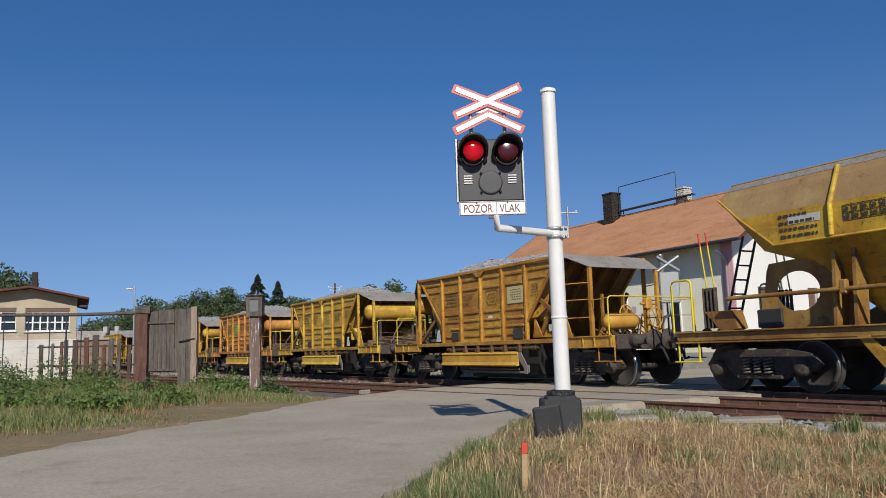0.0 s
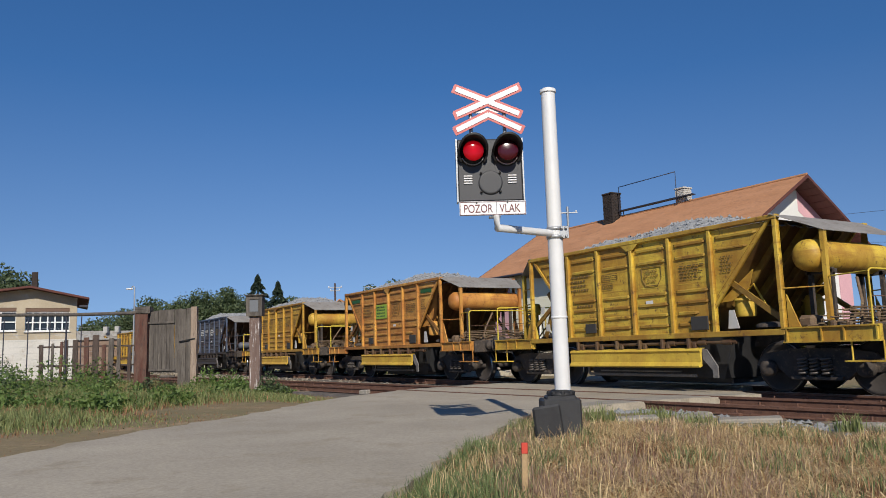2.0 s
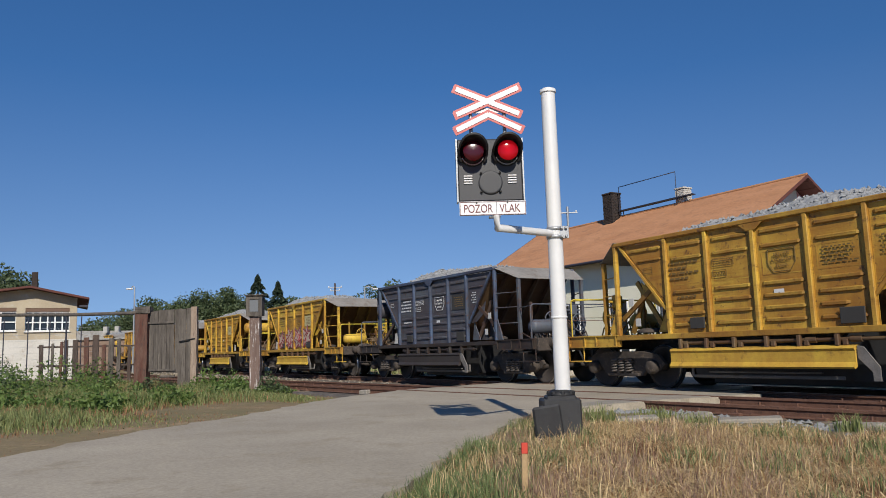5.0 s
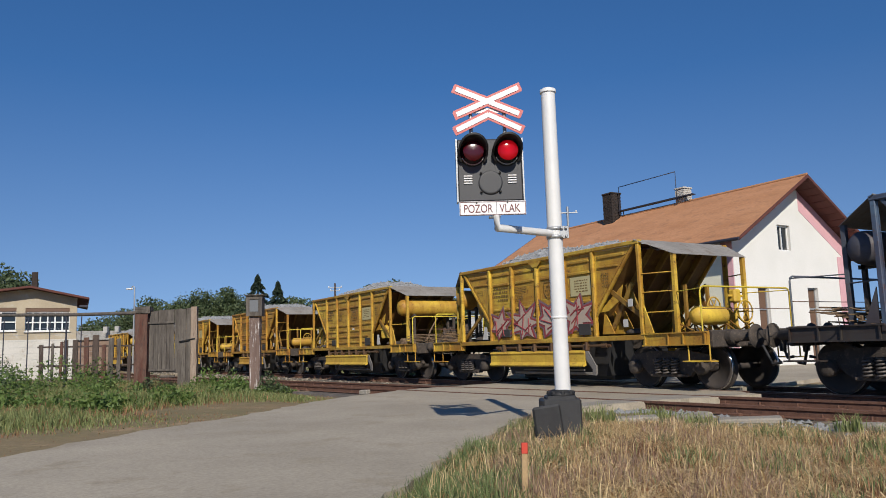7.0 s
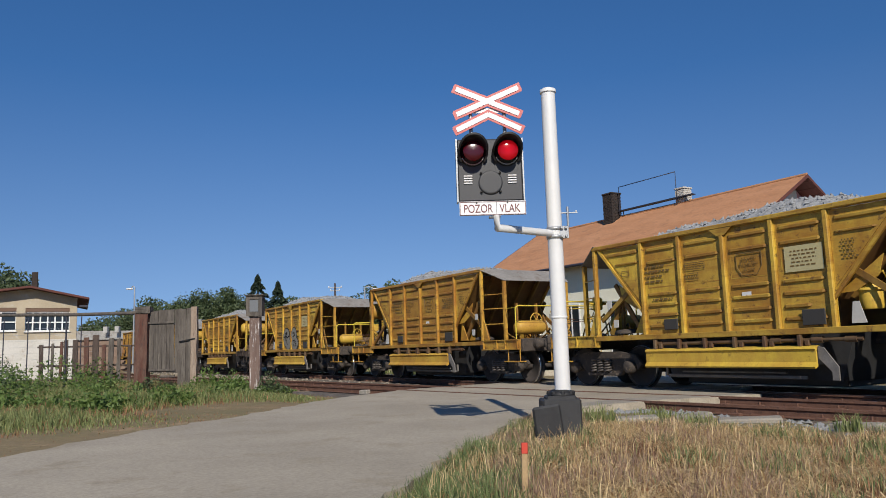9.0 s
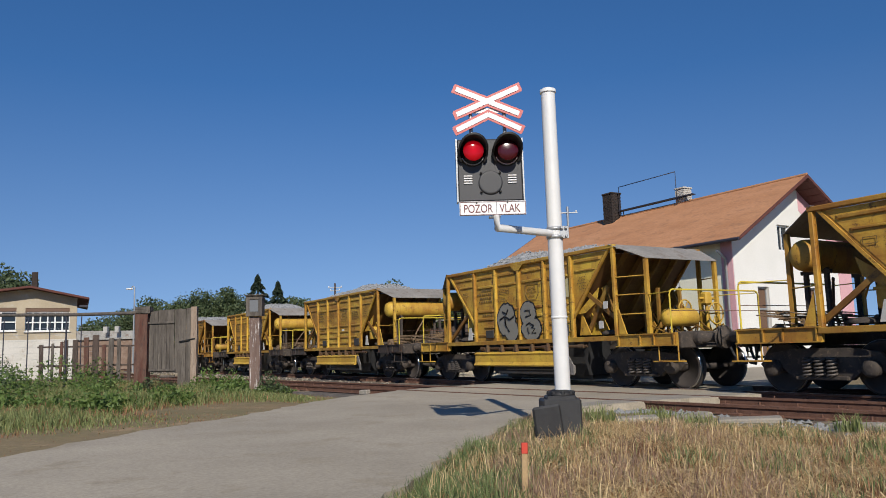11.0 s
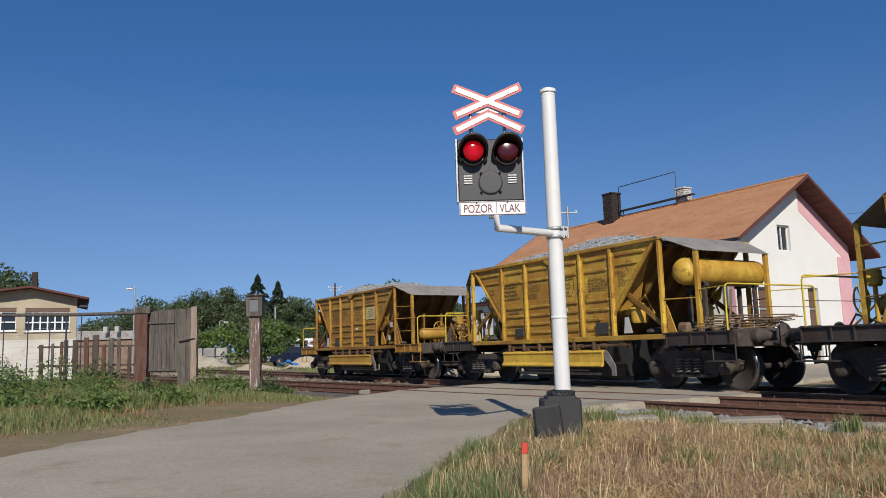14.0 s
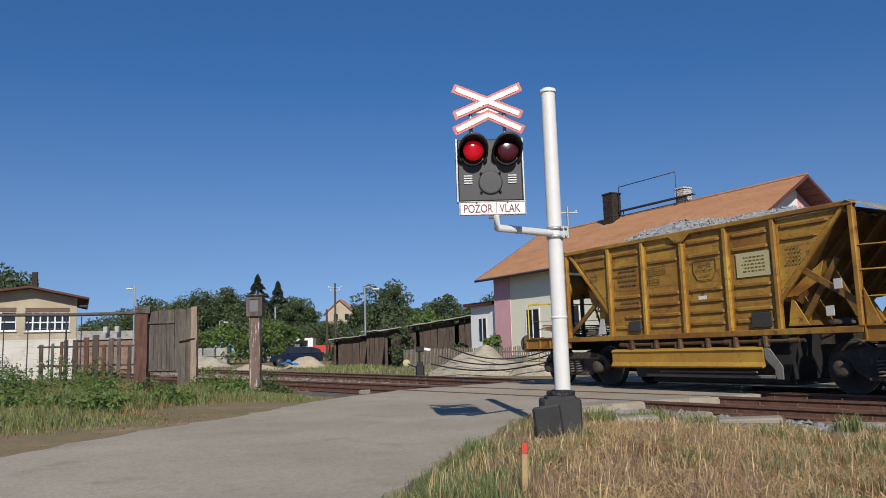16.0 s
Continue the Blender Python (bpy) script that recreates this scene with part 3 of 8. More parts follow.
def wagon_end(w, g, tank):
    """One end of a wagon: g is +1 or -1 along it; with the air tank or with the brake stand."""
    X = lambda x: g * x
    # slope sheet of the hopper
    sl = Mesh()
    sl.add([(X(3.5), -1.40, 3.14), (X(3.5), 1.40, 3.14), (X(2.1), 1.40, 1.62), (X(2.1), -1.40, 1.62), (X(1.25), 1.1, 0.98), (X(1.25), -1.1, 0.98)], [(0, 1, 2, 3), (3, 2, 4, 5)])
    sl.add([(X(3.44), -1.40, 3.14), (X(3.44), 1.40, 3.14), (X(2.04), 1.40, 1.62), (X(2.04), -1.40, 1.62)], [(0, 1, 2, 3)])
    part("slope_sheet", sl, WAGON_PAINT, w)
    st = Mesh()
    for y in (-0.85, -0.3, 0.3, 0.85):
        for a, b in (((3.46, 3.1), (2.14, 1.66)),):
            st.add([(X(a[0]), y - 0.03, a[1]), (X(a[0]), y + 0.03, a[1]), (X(b[0]), y + 0.03, b[1]), (X(b[0]), y - 0.03, b[1]),
                    (X(a[0] + 0.1), y - 0.03, a[1] - 0.07), (X(a[0] + 0.1), y + 0.03, a[1] - 0.07), (X(b[0] + 0.1), y + 0.03, b[1] - 0.07), (X(b[0] + 0.1), y - 0.03, b[1] - 0.07)],
                   [(4, 5, 6, 7), (0, 3, 7, 4), (1, 5, 6, 2), (3, 2, 6, 7), (0, 4, 5, 1)])
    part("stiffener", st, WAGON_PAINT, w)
    # canopy over the platform
    ca = Mesh()
    a, b = (3.58, TOP + 0.015), (4.40, 2.83)
    t = 0.012
    v = 1.17
    ca.add([(X(a[0]), -1.5, a[1]), (X(a[0]), 1.5, a[1]), (X(b[0]), v, b[1]), (X(b[0]), -v, b[1]), (X(a[0]), -1.5, a[1] - t), (X(a[0]), 1.5, a[1] - t), (X(b[0]), v, b[1] - t), (X(b[0]), -v, b[1] - t)],
           [(0, 1, 2, 3), (7, 6, 5, 4), (0, 4, 5, 1), (2, 6, 7, 3), (1, 5, 6, 2), (0, 3, 7, 4)])
    part("canopy", ca, CANOPY, w, "dusty grey sheet-metal canopy")
    for sg in (-1, 1):
        po = Mesh().box(X(4.30), sg * 1.07, 1.12, X(4.38), sg * 1.16, 2.84)
        part("canopy_post", po, WAGON_PAINT, w)
        # bars between the posts
        for z in ((1.86,) if tank else (1.62, 2.05, 2.45)):
            hb = Mesh().tube([(X(3.66), sg * 1.42, z), (X(4.34), sg * 1.13, z)], 0.014, 6)
            part("guard_bar", hb, WAGON_PAINT, w)
        # brace from the slope sheet down to the platform
        bars = (((2.45, 2.12), (3.72, 1.2)),) if tank else (((2.55, 2.2), (3.6, 1.5)), ((2.5, 1.3), (3.2, 2.3)), ((2.95, 2.3), (3.5, 1.2)))
        for k, ((ax, az), (bx, bz)) in enumerate(bars):
            ln = math.hypot(bx - ax, bz - az)
            nx, nz = -(bz - az) / ln * 0.05, (bx - ax) / ln * 0.05
            br = Mesh().prism([(X(ax + nx), az + nz), (X(bx + nx), bz + nz), (X(bx - nx), bz - nz), (X(ax - nx), az - nz)], 0.05, pose(0, sg * (1.30 - 0.09 * k) - 0.025, 0))
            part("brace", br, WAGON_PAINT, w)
        if not tank:
            for k in range(3):
                tri = Mesh().prism([(X(2.22 + 0.1 * k), 1.2), (X(2.62 + 0.1 * k), 1.2), (X(2.32 + 0.1 * k), 1.72)], 0.03, pose(0, sg * (1.25 - 0.22 * k), 0))
                part("stiffening_web", tri, WAGON_PAINT, w)
            for px_, pz_ in ((3.26, 1.86), (3.08, 1.42)):
                part("warning_plate", Mesh().slab(X(px_), sg * 1.37, pz_, 0.15, 0.012, 0.17, 0.004), CREAM_GREY, w, "white enamel warning plate")
        gu = Mesh().prism([(X(2.18), 1.7), (X(3.0), 2.28), (X(2.9), 1.95), (X(2.5), 1.72)], 0.02, pose(0, sg * 1.3, 0))
        part("gusset", gu, WAGON_PAINT, w)
        ft = Mesh().prism([(X(3.72), 1.18), (X(3.72), 1.75), (X(3.95), 1.18)], 0.03, pose(0, sg * 1.40, 0))
        part("foot_gusset", ft, WAGON_PAINT, w)
        # side beam of the platform with stiffening plates
        sb = Mesh()
        sb.box(X(3.63), sg * 1.36, 0.93, X(5.35), sg * 1.44, 1.15)
        sb.box(X(3.63), sg * 1.36, 1.15, X(5.35), sg * 1.48, 1.175)
        sb.box(X(3.63), sg * 1.36, 0.905, X(5.35), sg * 1.48, 0.93)
        for x in (3.7, 4.35, 4.75, 5.3):
            sb.box(X(x), sg * 1.44, 0.93, X(x + 0.025), sg * 1.475, 1.15)
        part("platform_beam", sb, WAGON_PAINT, w)
        stp = Mesh()
        stp.box(X(4.75), sg * 1.28, 0.58, X(5.45), sg * 1.50, 0.605)
        for x in (4.85, 5.38):
            stp.tube([(X(x), sg * 1.42, 0.92), (X(x), sg * 1.42, 0.59)], 0.016, 6)
        part("step", stp, WAGON_PAINT, w)
        # clutter by the near leg of the hopper
        bk = Mesh().turned([(0.17, 0), (0.19, 0.05), (0.19, 0.34), (0.15, 0.42), (0.05, 0.46), (0.01, 0.46)], pose(X(2.62), sg * 1.08, 1.42), 18)
        if tank:
            bk.turned([(0.23, 0.30), (0.23, 0.34), (0.19, 0.345)], pose(X(2.62), sg * 1.08, 1.42), 18)
            bk.tube([(X(2.62), sg * 1.08, 1.86), (X(2.85), sg * 1.1, 2.02), (X(3.05), sg * 1.05, 1.6)], 0.02, 6)
            part("brake_cylinder", bk, FRESH_PAINT, w)
        tg = Mesh().prism([(X(2.40), 1.2), (X(2.45), 1.55), (X(2.56), 1.55), (X(2.66), 1.2)], 0.012, pose(0, sg * 1.36, 0))
        if tank:
            part("notice_plate", tg, CREAM_GREY, w, "white enamel notice plate")
        gc = Mesh().turned([(0.28, 0), (0.28, 0.05), (0.2, 0.09), (0.05, 0.1)], pose(X(3.1), sg * 1.0, 1.2), 16)
        part("valve_cover", gc, UNDER, w)
    fl = Mesh().box(X(3.55), -1.36, 1.10, X(5.35), 1.36, 1.13)
    part("platform", fl, UNDER, w)
    eb = Mesh().slab(X(5.36), 0, 1.02, 0.12, 2.7, 0.34, 0.02)
    part("buffer_beam", eb, UNDER, w)
    for sg in (-1, 1):
        bf = Mesh().turned([(0.14, 0.0), (0.14, 0.05), (0.10, 0.06), (0.095, 0.34), (0.075, 0.35), (0.07, 0.48), (0.21, 0.49), (0.23, 0.50), (0.23, 0.515), (0.12, 0.525), (0.01, 0.53)], pose(X(5.40), sg * 0.875, 1.05, 0, 90 * g), 24)
        bf.tube([(X(5.2), sg * 0.875, 1.05), (X(5.42), sg * 0.875, 1.05)], 0.15, 16)
        part("buffer", bf, UNDER, w)
    ho = Mesh()
    for y, d in ((-0.32, 0.32), (0.30, 0.42)):
        ho.tube([(X(5.24), y, 0.92), (X(5.62), y, 0.85), (X(5.75), y * 0.8, 0.92 - d), (X(5.92), y * 0.6, 0.95 - d)], 0.03, 8)
    part("brake_hose", ho, HOSE, w)
    hk = Mesh().slab(X(5.52), 0, 1.03, 0.56, 0.08, 0.14, 0.02).tube([(X(5.78), 0, 1.0), (X(5.80), 0, 0.75), (X(5.88), 0, 0.72), (X(5.90), 0, 1.0)], 0.03, 6)
    part("coupling_hook", hk, UNDER, w)
    # handrail round the end of the platform
    er = Mesh()
    railing_loop(er, X(5.24), -1.42, 0, 2.84, 1.15, 2.06, 0.018)
    part("end_handrail", er, FRESH_PAINT, w, "bent yellow tube handrail")
    mr = Mesh().tube([(X(5.24), -1.42, 1.62), (X(5.24), 1.42, 1.62)], 0.008, 6)
    part("middle_rail", mr, RAIL, w)
    for sg in (-1, 1):
        ra = Mesh().tube([(X(4.34), sg * 1.12, 2.02), (X(5.24), sg * 1.42, 2.02)], 0.012, 6)
        part("side_handrail", ra, FRESH_PAINT, w)
    if tank:
        tk = Mesh().turned([(0.02, -1.30), (0.12, -1.29), (0.22, -1.25), (0.275, -1.16), (0.29, -1.05), (0.29, 1.05), (0.275, 1.16), (0.22, 1.25), (0.12, 1.29), (0.02, 1.30)], pose(X(4.02), 0, 2.42, 90), 28)
        part("air_tank", tk, WAGON_PAINT, w, "welded compressed-air tank lying across")
        for y in (-0.8, 0.8):
            cr = Mesh()
            cr.box(X(3.8), y - 0.04, 1.12, X(3.87), y + 0.04, 2.2)
            cr.box(X(4.2), y - 0.04, 1.12, X(4.27), y + 0.04, 2.2)
            cr.box(X(3.75), y - 0.04, 2.1, X(4.32), y + 0.04, 2.17)
            part("tank_cradle", cr, UNDER, w)
        la = Mesh()
        for y in (1.05, 1.38):
            la.tube([(X(5.2), y, 1.15), (X(5.2), y, 2.55), (X(4.55), y, 3.05)], 0.02, 6)
        for i in range(6):
            la.tube([(X(5.2), 1.05, 1.35 + 0.24 * i), (X(5.2), 1.38, 1.35 + 0.24 * i)], 0.014, 5)
        part("ladder", la, FRESH_PAINT, w)
        pp = Mesh()
        rnd = random.Random(3)
        for i in range(26):
            y = -1.3 + 0.1 * i
            z = 1.18 + 0.26 * rnd.random()
            x = 3.9 + 1.1 * rnd.random()
            pp.tube([(X(x), y, 1.14), (X(x + 0.05), y, z), (X(x + 0.3 * rnd.random()), y + 0.3 + 0.5 * rnd.random(), z + 0.06 * rnd.random())], 0.013, 6)
            if i % 3 == 0:
                pp.slab(X(x), y, z - 0.03, 0.09, 0.08, 0.10, 0.015)
        for i in range(7):
            z = 1.17 + 0.05 * i
            pp.tube([(X(4.1 + 0.12 * i), -1.3, z), (X(4.2 + 0.1 * i), 1.3, z + 0.05 * rnd.random())], 0.016, 6)
        pp.slab(X(3.86), -0.95, 1.26, 0.32, 0.36, 0.24, 0.06)
        pp.tube([(X(4.5), -0.5, 1.15), (X(4.45), -0.3, 1.6), (X(4.1), 0.2, 2.05)], 0.028, 8)
        part("brake_pipework", pp, RODS, w, "rusty brake rods and levers heaped on the platform")
    else:
        hw = Mesh()
        hw.tube([(X(4.35), -0.75, 1.12), (X(4.35), -0.75, 1.95)], 0.04, 8)
        hw.slab(X(4.35), -0.75, 1.95, 0.2, 0.22, 0.3, 0.04)
        hw.tube([(X(4.35), -1.0, 1.95), (X(4.35), -0.5, 1.95)], 0.03, 8)
        handwheel(hw, (X(4.6), -0.75, 1.6), 0.24)
        hw.tube([(X(4.35), -0.75, 1.6), (X(4.65), -0.75, 1.6)], 0.02, 6)
        part("brake_stand", hw, FRESH_PAINT, w, "yellow brake stand with spoked handwheels")
        h2 = Mesh().tube([(X(4.4), 0.2, 1.13), (X(4.4), 0.2, 1.7), (X(4.56), 0.2, 1.7)], 0.025, 8)
        handwheel(h2, (X(4.55), 0.2, 1.7), 0.2)
        part("handwheel", h2, FRESH_PAINT, w)
        rc = Mesh().turned([(0.02, -0.5), (0.14, -0.47), (0.19, -0.4), (0.19, 0.4), (0.14, 0.47), (0.02, 0.5)], pose(X(4.7), 0.55, 1.5, 90), 20)
        part("reservoir", rc, FRESH_PAINT, w)
        cl = Mesh()
        rnd = random.Random(8)
        for i in range(9):
            y = -1.1 + 0.26 * i
            cl.tube([(X(3.9 + 0.3 * rnd.random()), y, 1.13), (X(4.0 + 0.6 * rnd.random()), y + 0.1, 1.3 + 0.4 * rnd.random()), (X(4.8), y + 0.3 * rnd.random(), 1.13)], 0.02, 6)
        for y in (-0.2, 0.5, 0.9):
            cl.box(X(4.05), y, 1.13, X(4.12), y + 0.06, 2.2)
        part("lever_linkage", cl, WAGON_PAINT, w)


def hopper_wagon():
    """The common type: seven posts a side, pressed panels, canopies over both platforms."""
    w = thing("hopper_wagon", "", "freight wagon")
    for sg in (-1, 1):
        y = sg * 1.38
        for i in range(6):
            x0, x1 = POSTS[i] + 0.05, POSTS[i + 1] - 0.05
            p = Mesh()
            if i in (0, 5):
                g = -1 if i == 0 else 1
                pl = [(g * 2.2, 3.1), (g * 3.46, 3.1), (g * 2.2, 1.66)]
                p.prism(pl, 0.02, pose(0, y - 0.01, 0))
                ribs = [(*sorted((g * 2.26, g * 3.22)), 2.95, 0.085), (*sorted((g * 2.26, g * 3.0)), 2.72, 0.05)]
                fl = Mesh()
                a, b = Vector((g * 3.5, y, 3.12)), Vector((g * 2.16, y, 1.6))
                n = Vector((a.z - b.z, 0, -(a.x - b.x))).normalized() * 0.028
                fl.add([a - n, a + n, b + n, b - n] + [q + Vector((0, sg * 0.05, 0)) for q in (a - n, a + n, b + n, b - n)],
                       [(0, 1, 2, 3), (7, 6, 5, 4), (0, 4, 5, 1), (1, 5, 6, 2), (2, 6, 7, 3), (3, 7, 4, 0)])
                part("sloping_flange", fl, WAGON_PAINT, w)
            else:
                p.box(x0, y - 0.01, 1.12, x1, y + 0.01, 3.12)
                ribs = []
                for z in (2.93, 2.66, 1.98, 1.76, 1.54, 1.32):
                    ribs.append((x0 + 0.06, x1 - (0.06 if (z != 1.54 or i != 4) else 0.35), z, 0.085))
            panel = part("side_panel", p, WAGON_PAINT, w)
            for a, b, z, h in ribs:
                r = Mesh()
                rib(r, a, b, z, y + sg * 0.01, sg, h)
                part("rib", r, WAGON_PAINT, panel)
            if i not in (0, 5):
                fm = Mesh()
                outline_box(fm, x0 + 0.08, x1 - 0.08, 2.12, 2.56, y + sg * 0.009, sg, 0.02)
                part("pressed_frame", fm, WAGON_PAINT, panel)
        for i, x in enumerate(POSTS):
            po = Mesh()
            k = 0.06
            po.slab(x, sg * 1.415, 2.13, 0.085, 0.075, 2.06, 0.01)
            po.box(x - 0.065, sg * 1.385, 1.12, x + 0.065, sg * 1.395, 3.12)
            part("side_post", po, WAGON_PAINT, w)
        ra = Mesh()
        ra.slab(0, sg * 1.40, TOP - 0.045, 7.38, 0.13, 0.09, 0.015)
        ra.prism([(-0.28, TOP - 0.08), (0.28, TOP - 0.08), (0.1, TOP - 0.22), (-0.1, TOP - 0.22)], 0.012, pose(0, sg * 1.455, 0))
        part("top_rail", ra, WAGON_PAINT, w)
        si = Mesh().slab(0, sg * 1.41, 1.10, 7.36, 0.12, 0.11, 0.01)
        part("side_sill", si, WAGON_PAINT, w)
        # discharge flap: a long folded plate on hinges
        fp = [(1.36, 0.86), (1.50, 0.84), (1.53, 0.80), (1.50, 0.76), (1.50, 0.58), (1.56, 0.50), (1.54, 0.47), (1.46, 0.50), (1.46, 0.78), (1.36, 0.80)]
        m = Mesh()
        for x in (sg * 2.1, -sg * 1.8):
            m.add([(x, sg * a, b) for a, b in fp], [tuple(range(10))])
        m.add([(x, sg * a, b) for x in (sg * 2.1, -sg * 1.8) for a, b in fp], [(k, (k + 1) % 10, 10 + (k + 1) % 10, 10 + k) for k in range(10)])
        part("discharge_flap", m, FLAP, w)
        sh = Mesh().tube([(sg * 1.95, sg * 1.4, 0.95), (-sg * 2.6, sg * 1.4, 0.95)], 0.035, 8)
        for x in (-1.9, 0.9, 1.7, 2.3):
            sh.tube([(-sg * x, sg * 1.4, 0.95), (-sg * (x + 0.2), sg * 1.4, 0.95)], 0.055, 10)
        part("flap_shaft", sh, WAGON_PAINT, w)
        for x in (-1.85, -1.2, -0.55, 0.15, 0.8, 1.5):
            br = Mesh().slab(x, sg * 1.45, 0.94, 0.07, 0.1, 0.2, 0.01).slab(x + 0.12, sg * 1.43, 0.9, 0.09, 0.06, 0.1, 0.01)
            part("hinge", br, WAGON_PAINT, w)
        en = Mesh().prism([(-sg * a, b) for a, b in ((1.82, 0.84), (1.92, 0.82), (2.16, 0.50), (2.16, 0.28), (2.04, 0.28), (2.04, 0.42), (1.82, 0.64))], 0.03, pose(0, sg * 1.46, 0))
        part("flap_arm", en, GREYSTEEL, w, "bare grey steel flap arm")
        un = Mesh()
        un.slab(-0.2, sg * 1.18, 0.30, 3.2, 0.04, 0.06, 0.01)
        un.slab(-0.2, sg * 1.18, 0.38, 2.4, 0.06, 0.03, 0.005)
        un.box(-1.85, sg * 1.16, 0.30, -1.80, sg * 1.2, 0.5)
        part("chute_guard", un, GREYSTEEL, w)
    # belly chutes, coloured near-black for the shade under the sill, and centre sill
    be = Mesh()
    be.prism([(-2.2, 1.1), (2.2, 1.1), (1.9, 0.24), (-1.9, 0.24)], 1.9, pose(0, -0.95, 0))
    be.slab(0, 0, 0.18, 3.6, 1.2, 0.12, 0.02)
    part("belly_chute", be, CABINET, w)
    ce = Mesh().slab(0, 0, 0.98, 10.7, 0.5, 0.28, 0.02)
    part("centre_sill", ce, UNDER, w)
    # the load
    lo = Mesh()
    nx, ny = 84, 32
    vs = []
    for j in range(ny + 1):
        for i in range(nx + 1):
            x, y = -3.5 + 7.0 * i / nx, -1.36 + 2.72 * j / ny
            edge = min(1.0, (3.5 - abs(x)) / 1.5) * min(1.0, (1.36 - abs(y)) / 0.8)
            hump = 0.42 * math.exp(-((x - 0.9) / 1.9) ** 2) + 0.24 * math.exp(-((x + 1.8) / 1.1) ** 2)
            z = 3.04 + max(0.0, edge) ** 0.6 * (hump + 0.1) + 0.05 * noise.noise(Vector((x * 9, y * 9, 1))) + 0.03 * noise.noise(Vector((x * 21, y * 21, 5)))
            vs.append((x, y, z))
    lo.add(vs, [(j * (nx + 1) + i, j * (nx + 1) + i + 1, (j + 1) * (nx + 1) + i + 1, (j + 1) * (nx + 1) + i) for j in range(ny) for i in range(nx)])
    tagged(part("ballast_load", lo, BALLAST, w, "heaped grey crushed stone"), kind="stuff")
    st = Mesh()
    rnd = random.Random(12)
    for _ in range(900):
        i, j = rnd.randrange(4, nx - 4), rnd.randrange(2, ny - 2)
        p = Vector(vs[j * (nx + 1) + i])
        r = rnd.uniform(0.03, 0.06)
        q = [Vector((rnd.uniform(-1, 1), rnd.uniform(-1, 1), rnd.uniform(-1, 1))) * 0.35 for _ in range(6)]
        o = [Vector(v) + e for v, e in zip(((1, 0, 0), (-1, 0, 0), (0, 1, 0), (0, -1, 0), (0, 0, 1), (0, 0, -1)), q)]
        st.add([p + r * v for v in o], [(0, 2, 4), (2, 1, 4), (1, 3, 4), (3, 0, 4), (2, 0, 5), (1, 2, 5), (3, 1, 5), (0, 3, 5)])
    tagged(part("loose_ballast", st, BALLAST, w), kind="stuff")
    bogie(w, -3.85, 0)
    bogie(w, 3.85, 1)
    wagon_end(w, 1, True)
    wagon_end(w, -1, False)
    # the body is a little shorter than its drawing; bogies, buffers and couplings keep their places
    for o in [c for c in w.children if c.name.split(".")[0] not in ("bogie", "buffer", "brake_hose", "coupling_hook")]:
        for q in (o, *o.children):
            q.data.transform(Matrix.Diagonal((0.976, 1, 1, 1)))
    return w


def recolour(w, col, dark=False):
    """The wagon's paint by part; the low working parts are browner, on some wagons black. Slope sheets and stiffeners
    are darkened for dirt and the canopy's shade.
    """
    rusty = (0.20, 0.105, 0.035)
    # low slope_sheet and stiffener shares paint in the shade under the canopy
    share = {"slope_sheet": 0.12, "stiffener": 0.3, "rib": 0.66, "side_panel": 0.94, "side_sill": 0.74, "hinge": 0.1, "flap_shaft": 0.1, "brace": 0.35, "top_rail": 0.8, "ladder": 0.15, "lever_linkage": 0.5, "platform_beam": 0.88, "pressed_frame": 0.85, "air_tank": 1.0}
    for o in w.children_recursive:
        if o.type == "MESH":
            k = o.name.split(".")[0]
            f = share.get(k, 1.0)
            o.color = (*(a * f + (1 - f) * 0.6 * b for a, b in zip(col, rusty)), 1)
            if k in ("end_handrail", "side_handrail") and not dark:
                o.color = (0.62, 0.47, 0.045, 1)
            elif k in ("hinge", "flap_shaft") and not dark:
                o.color = (0.13, 0.082, 0.042, 1)
            elif dark and k in ("platform_beam", "step", "side_sill", "discharge_flap", "hinge", "flap_shaft"):
                o.color = (0.036, 0.032, 0.031, 1)
            elif dark and k in ("side_post", "top_rail", "sloping_flange"):
                o.color = (0.075, 0.12, 0.21, 1)
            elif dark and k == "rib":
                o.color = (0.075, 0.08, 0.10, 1)


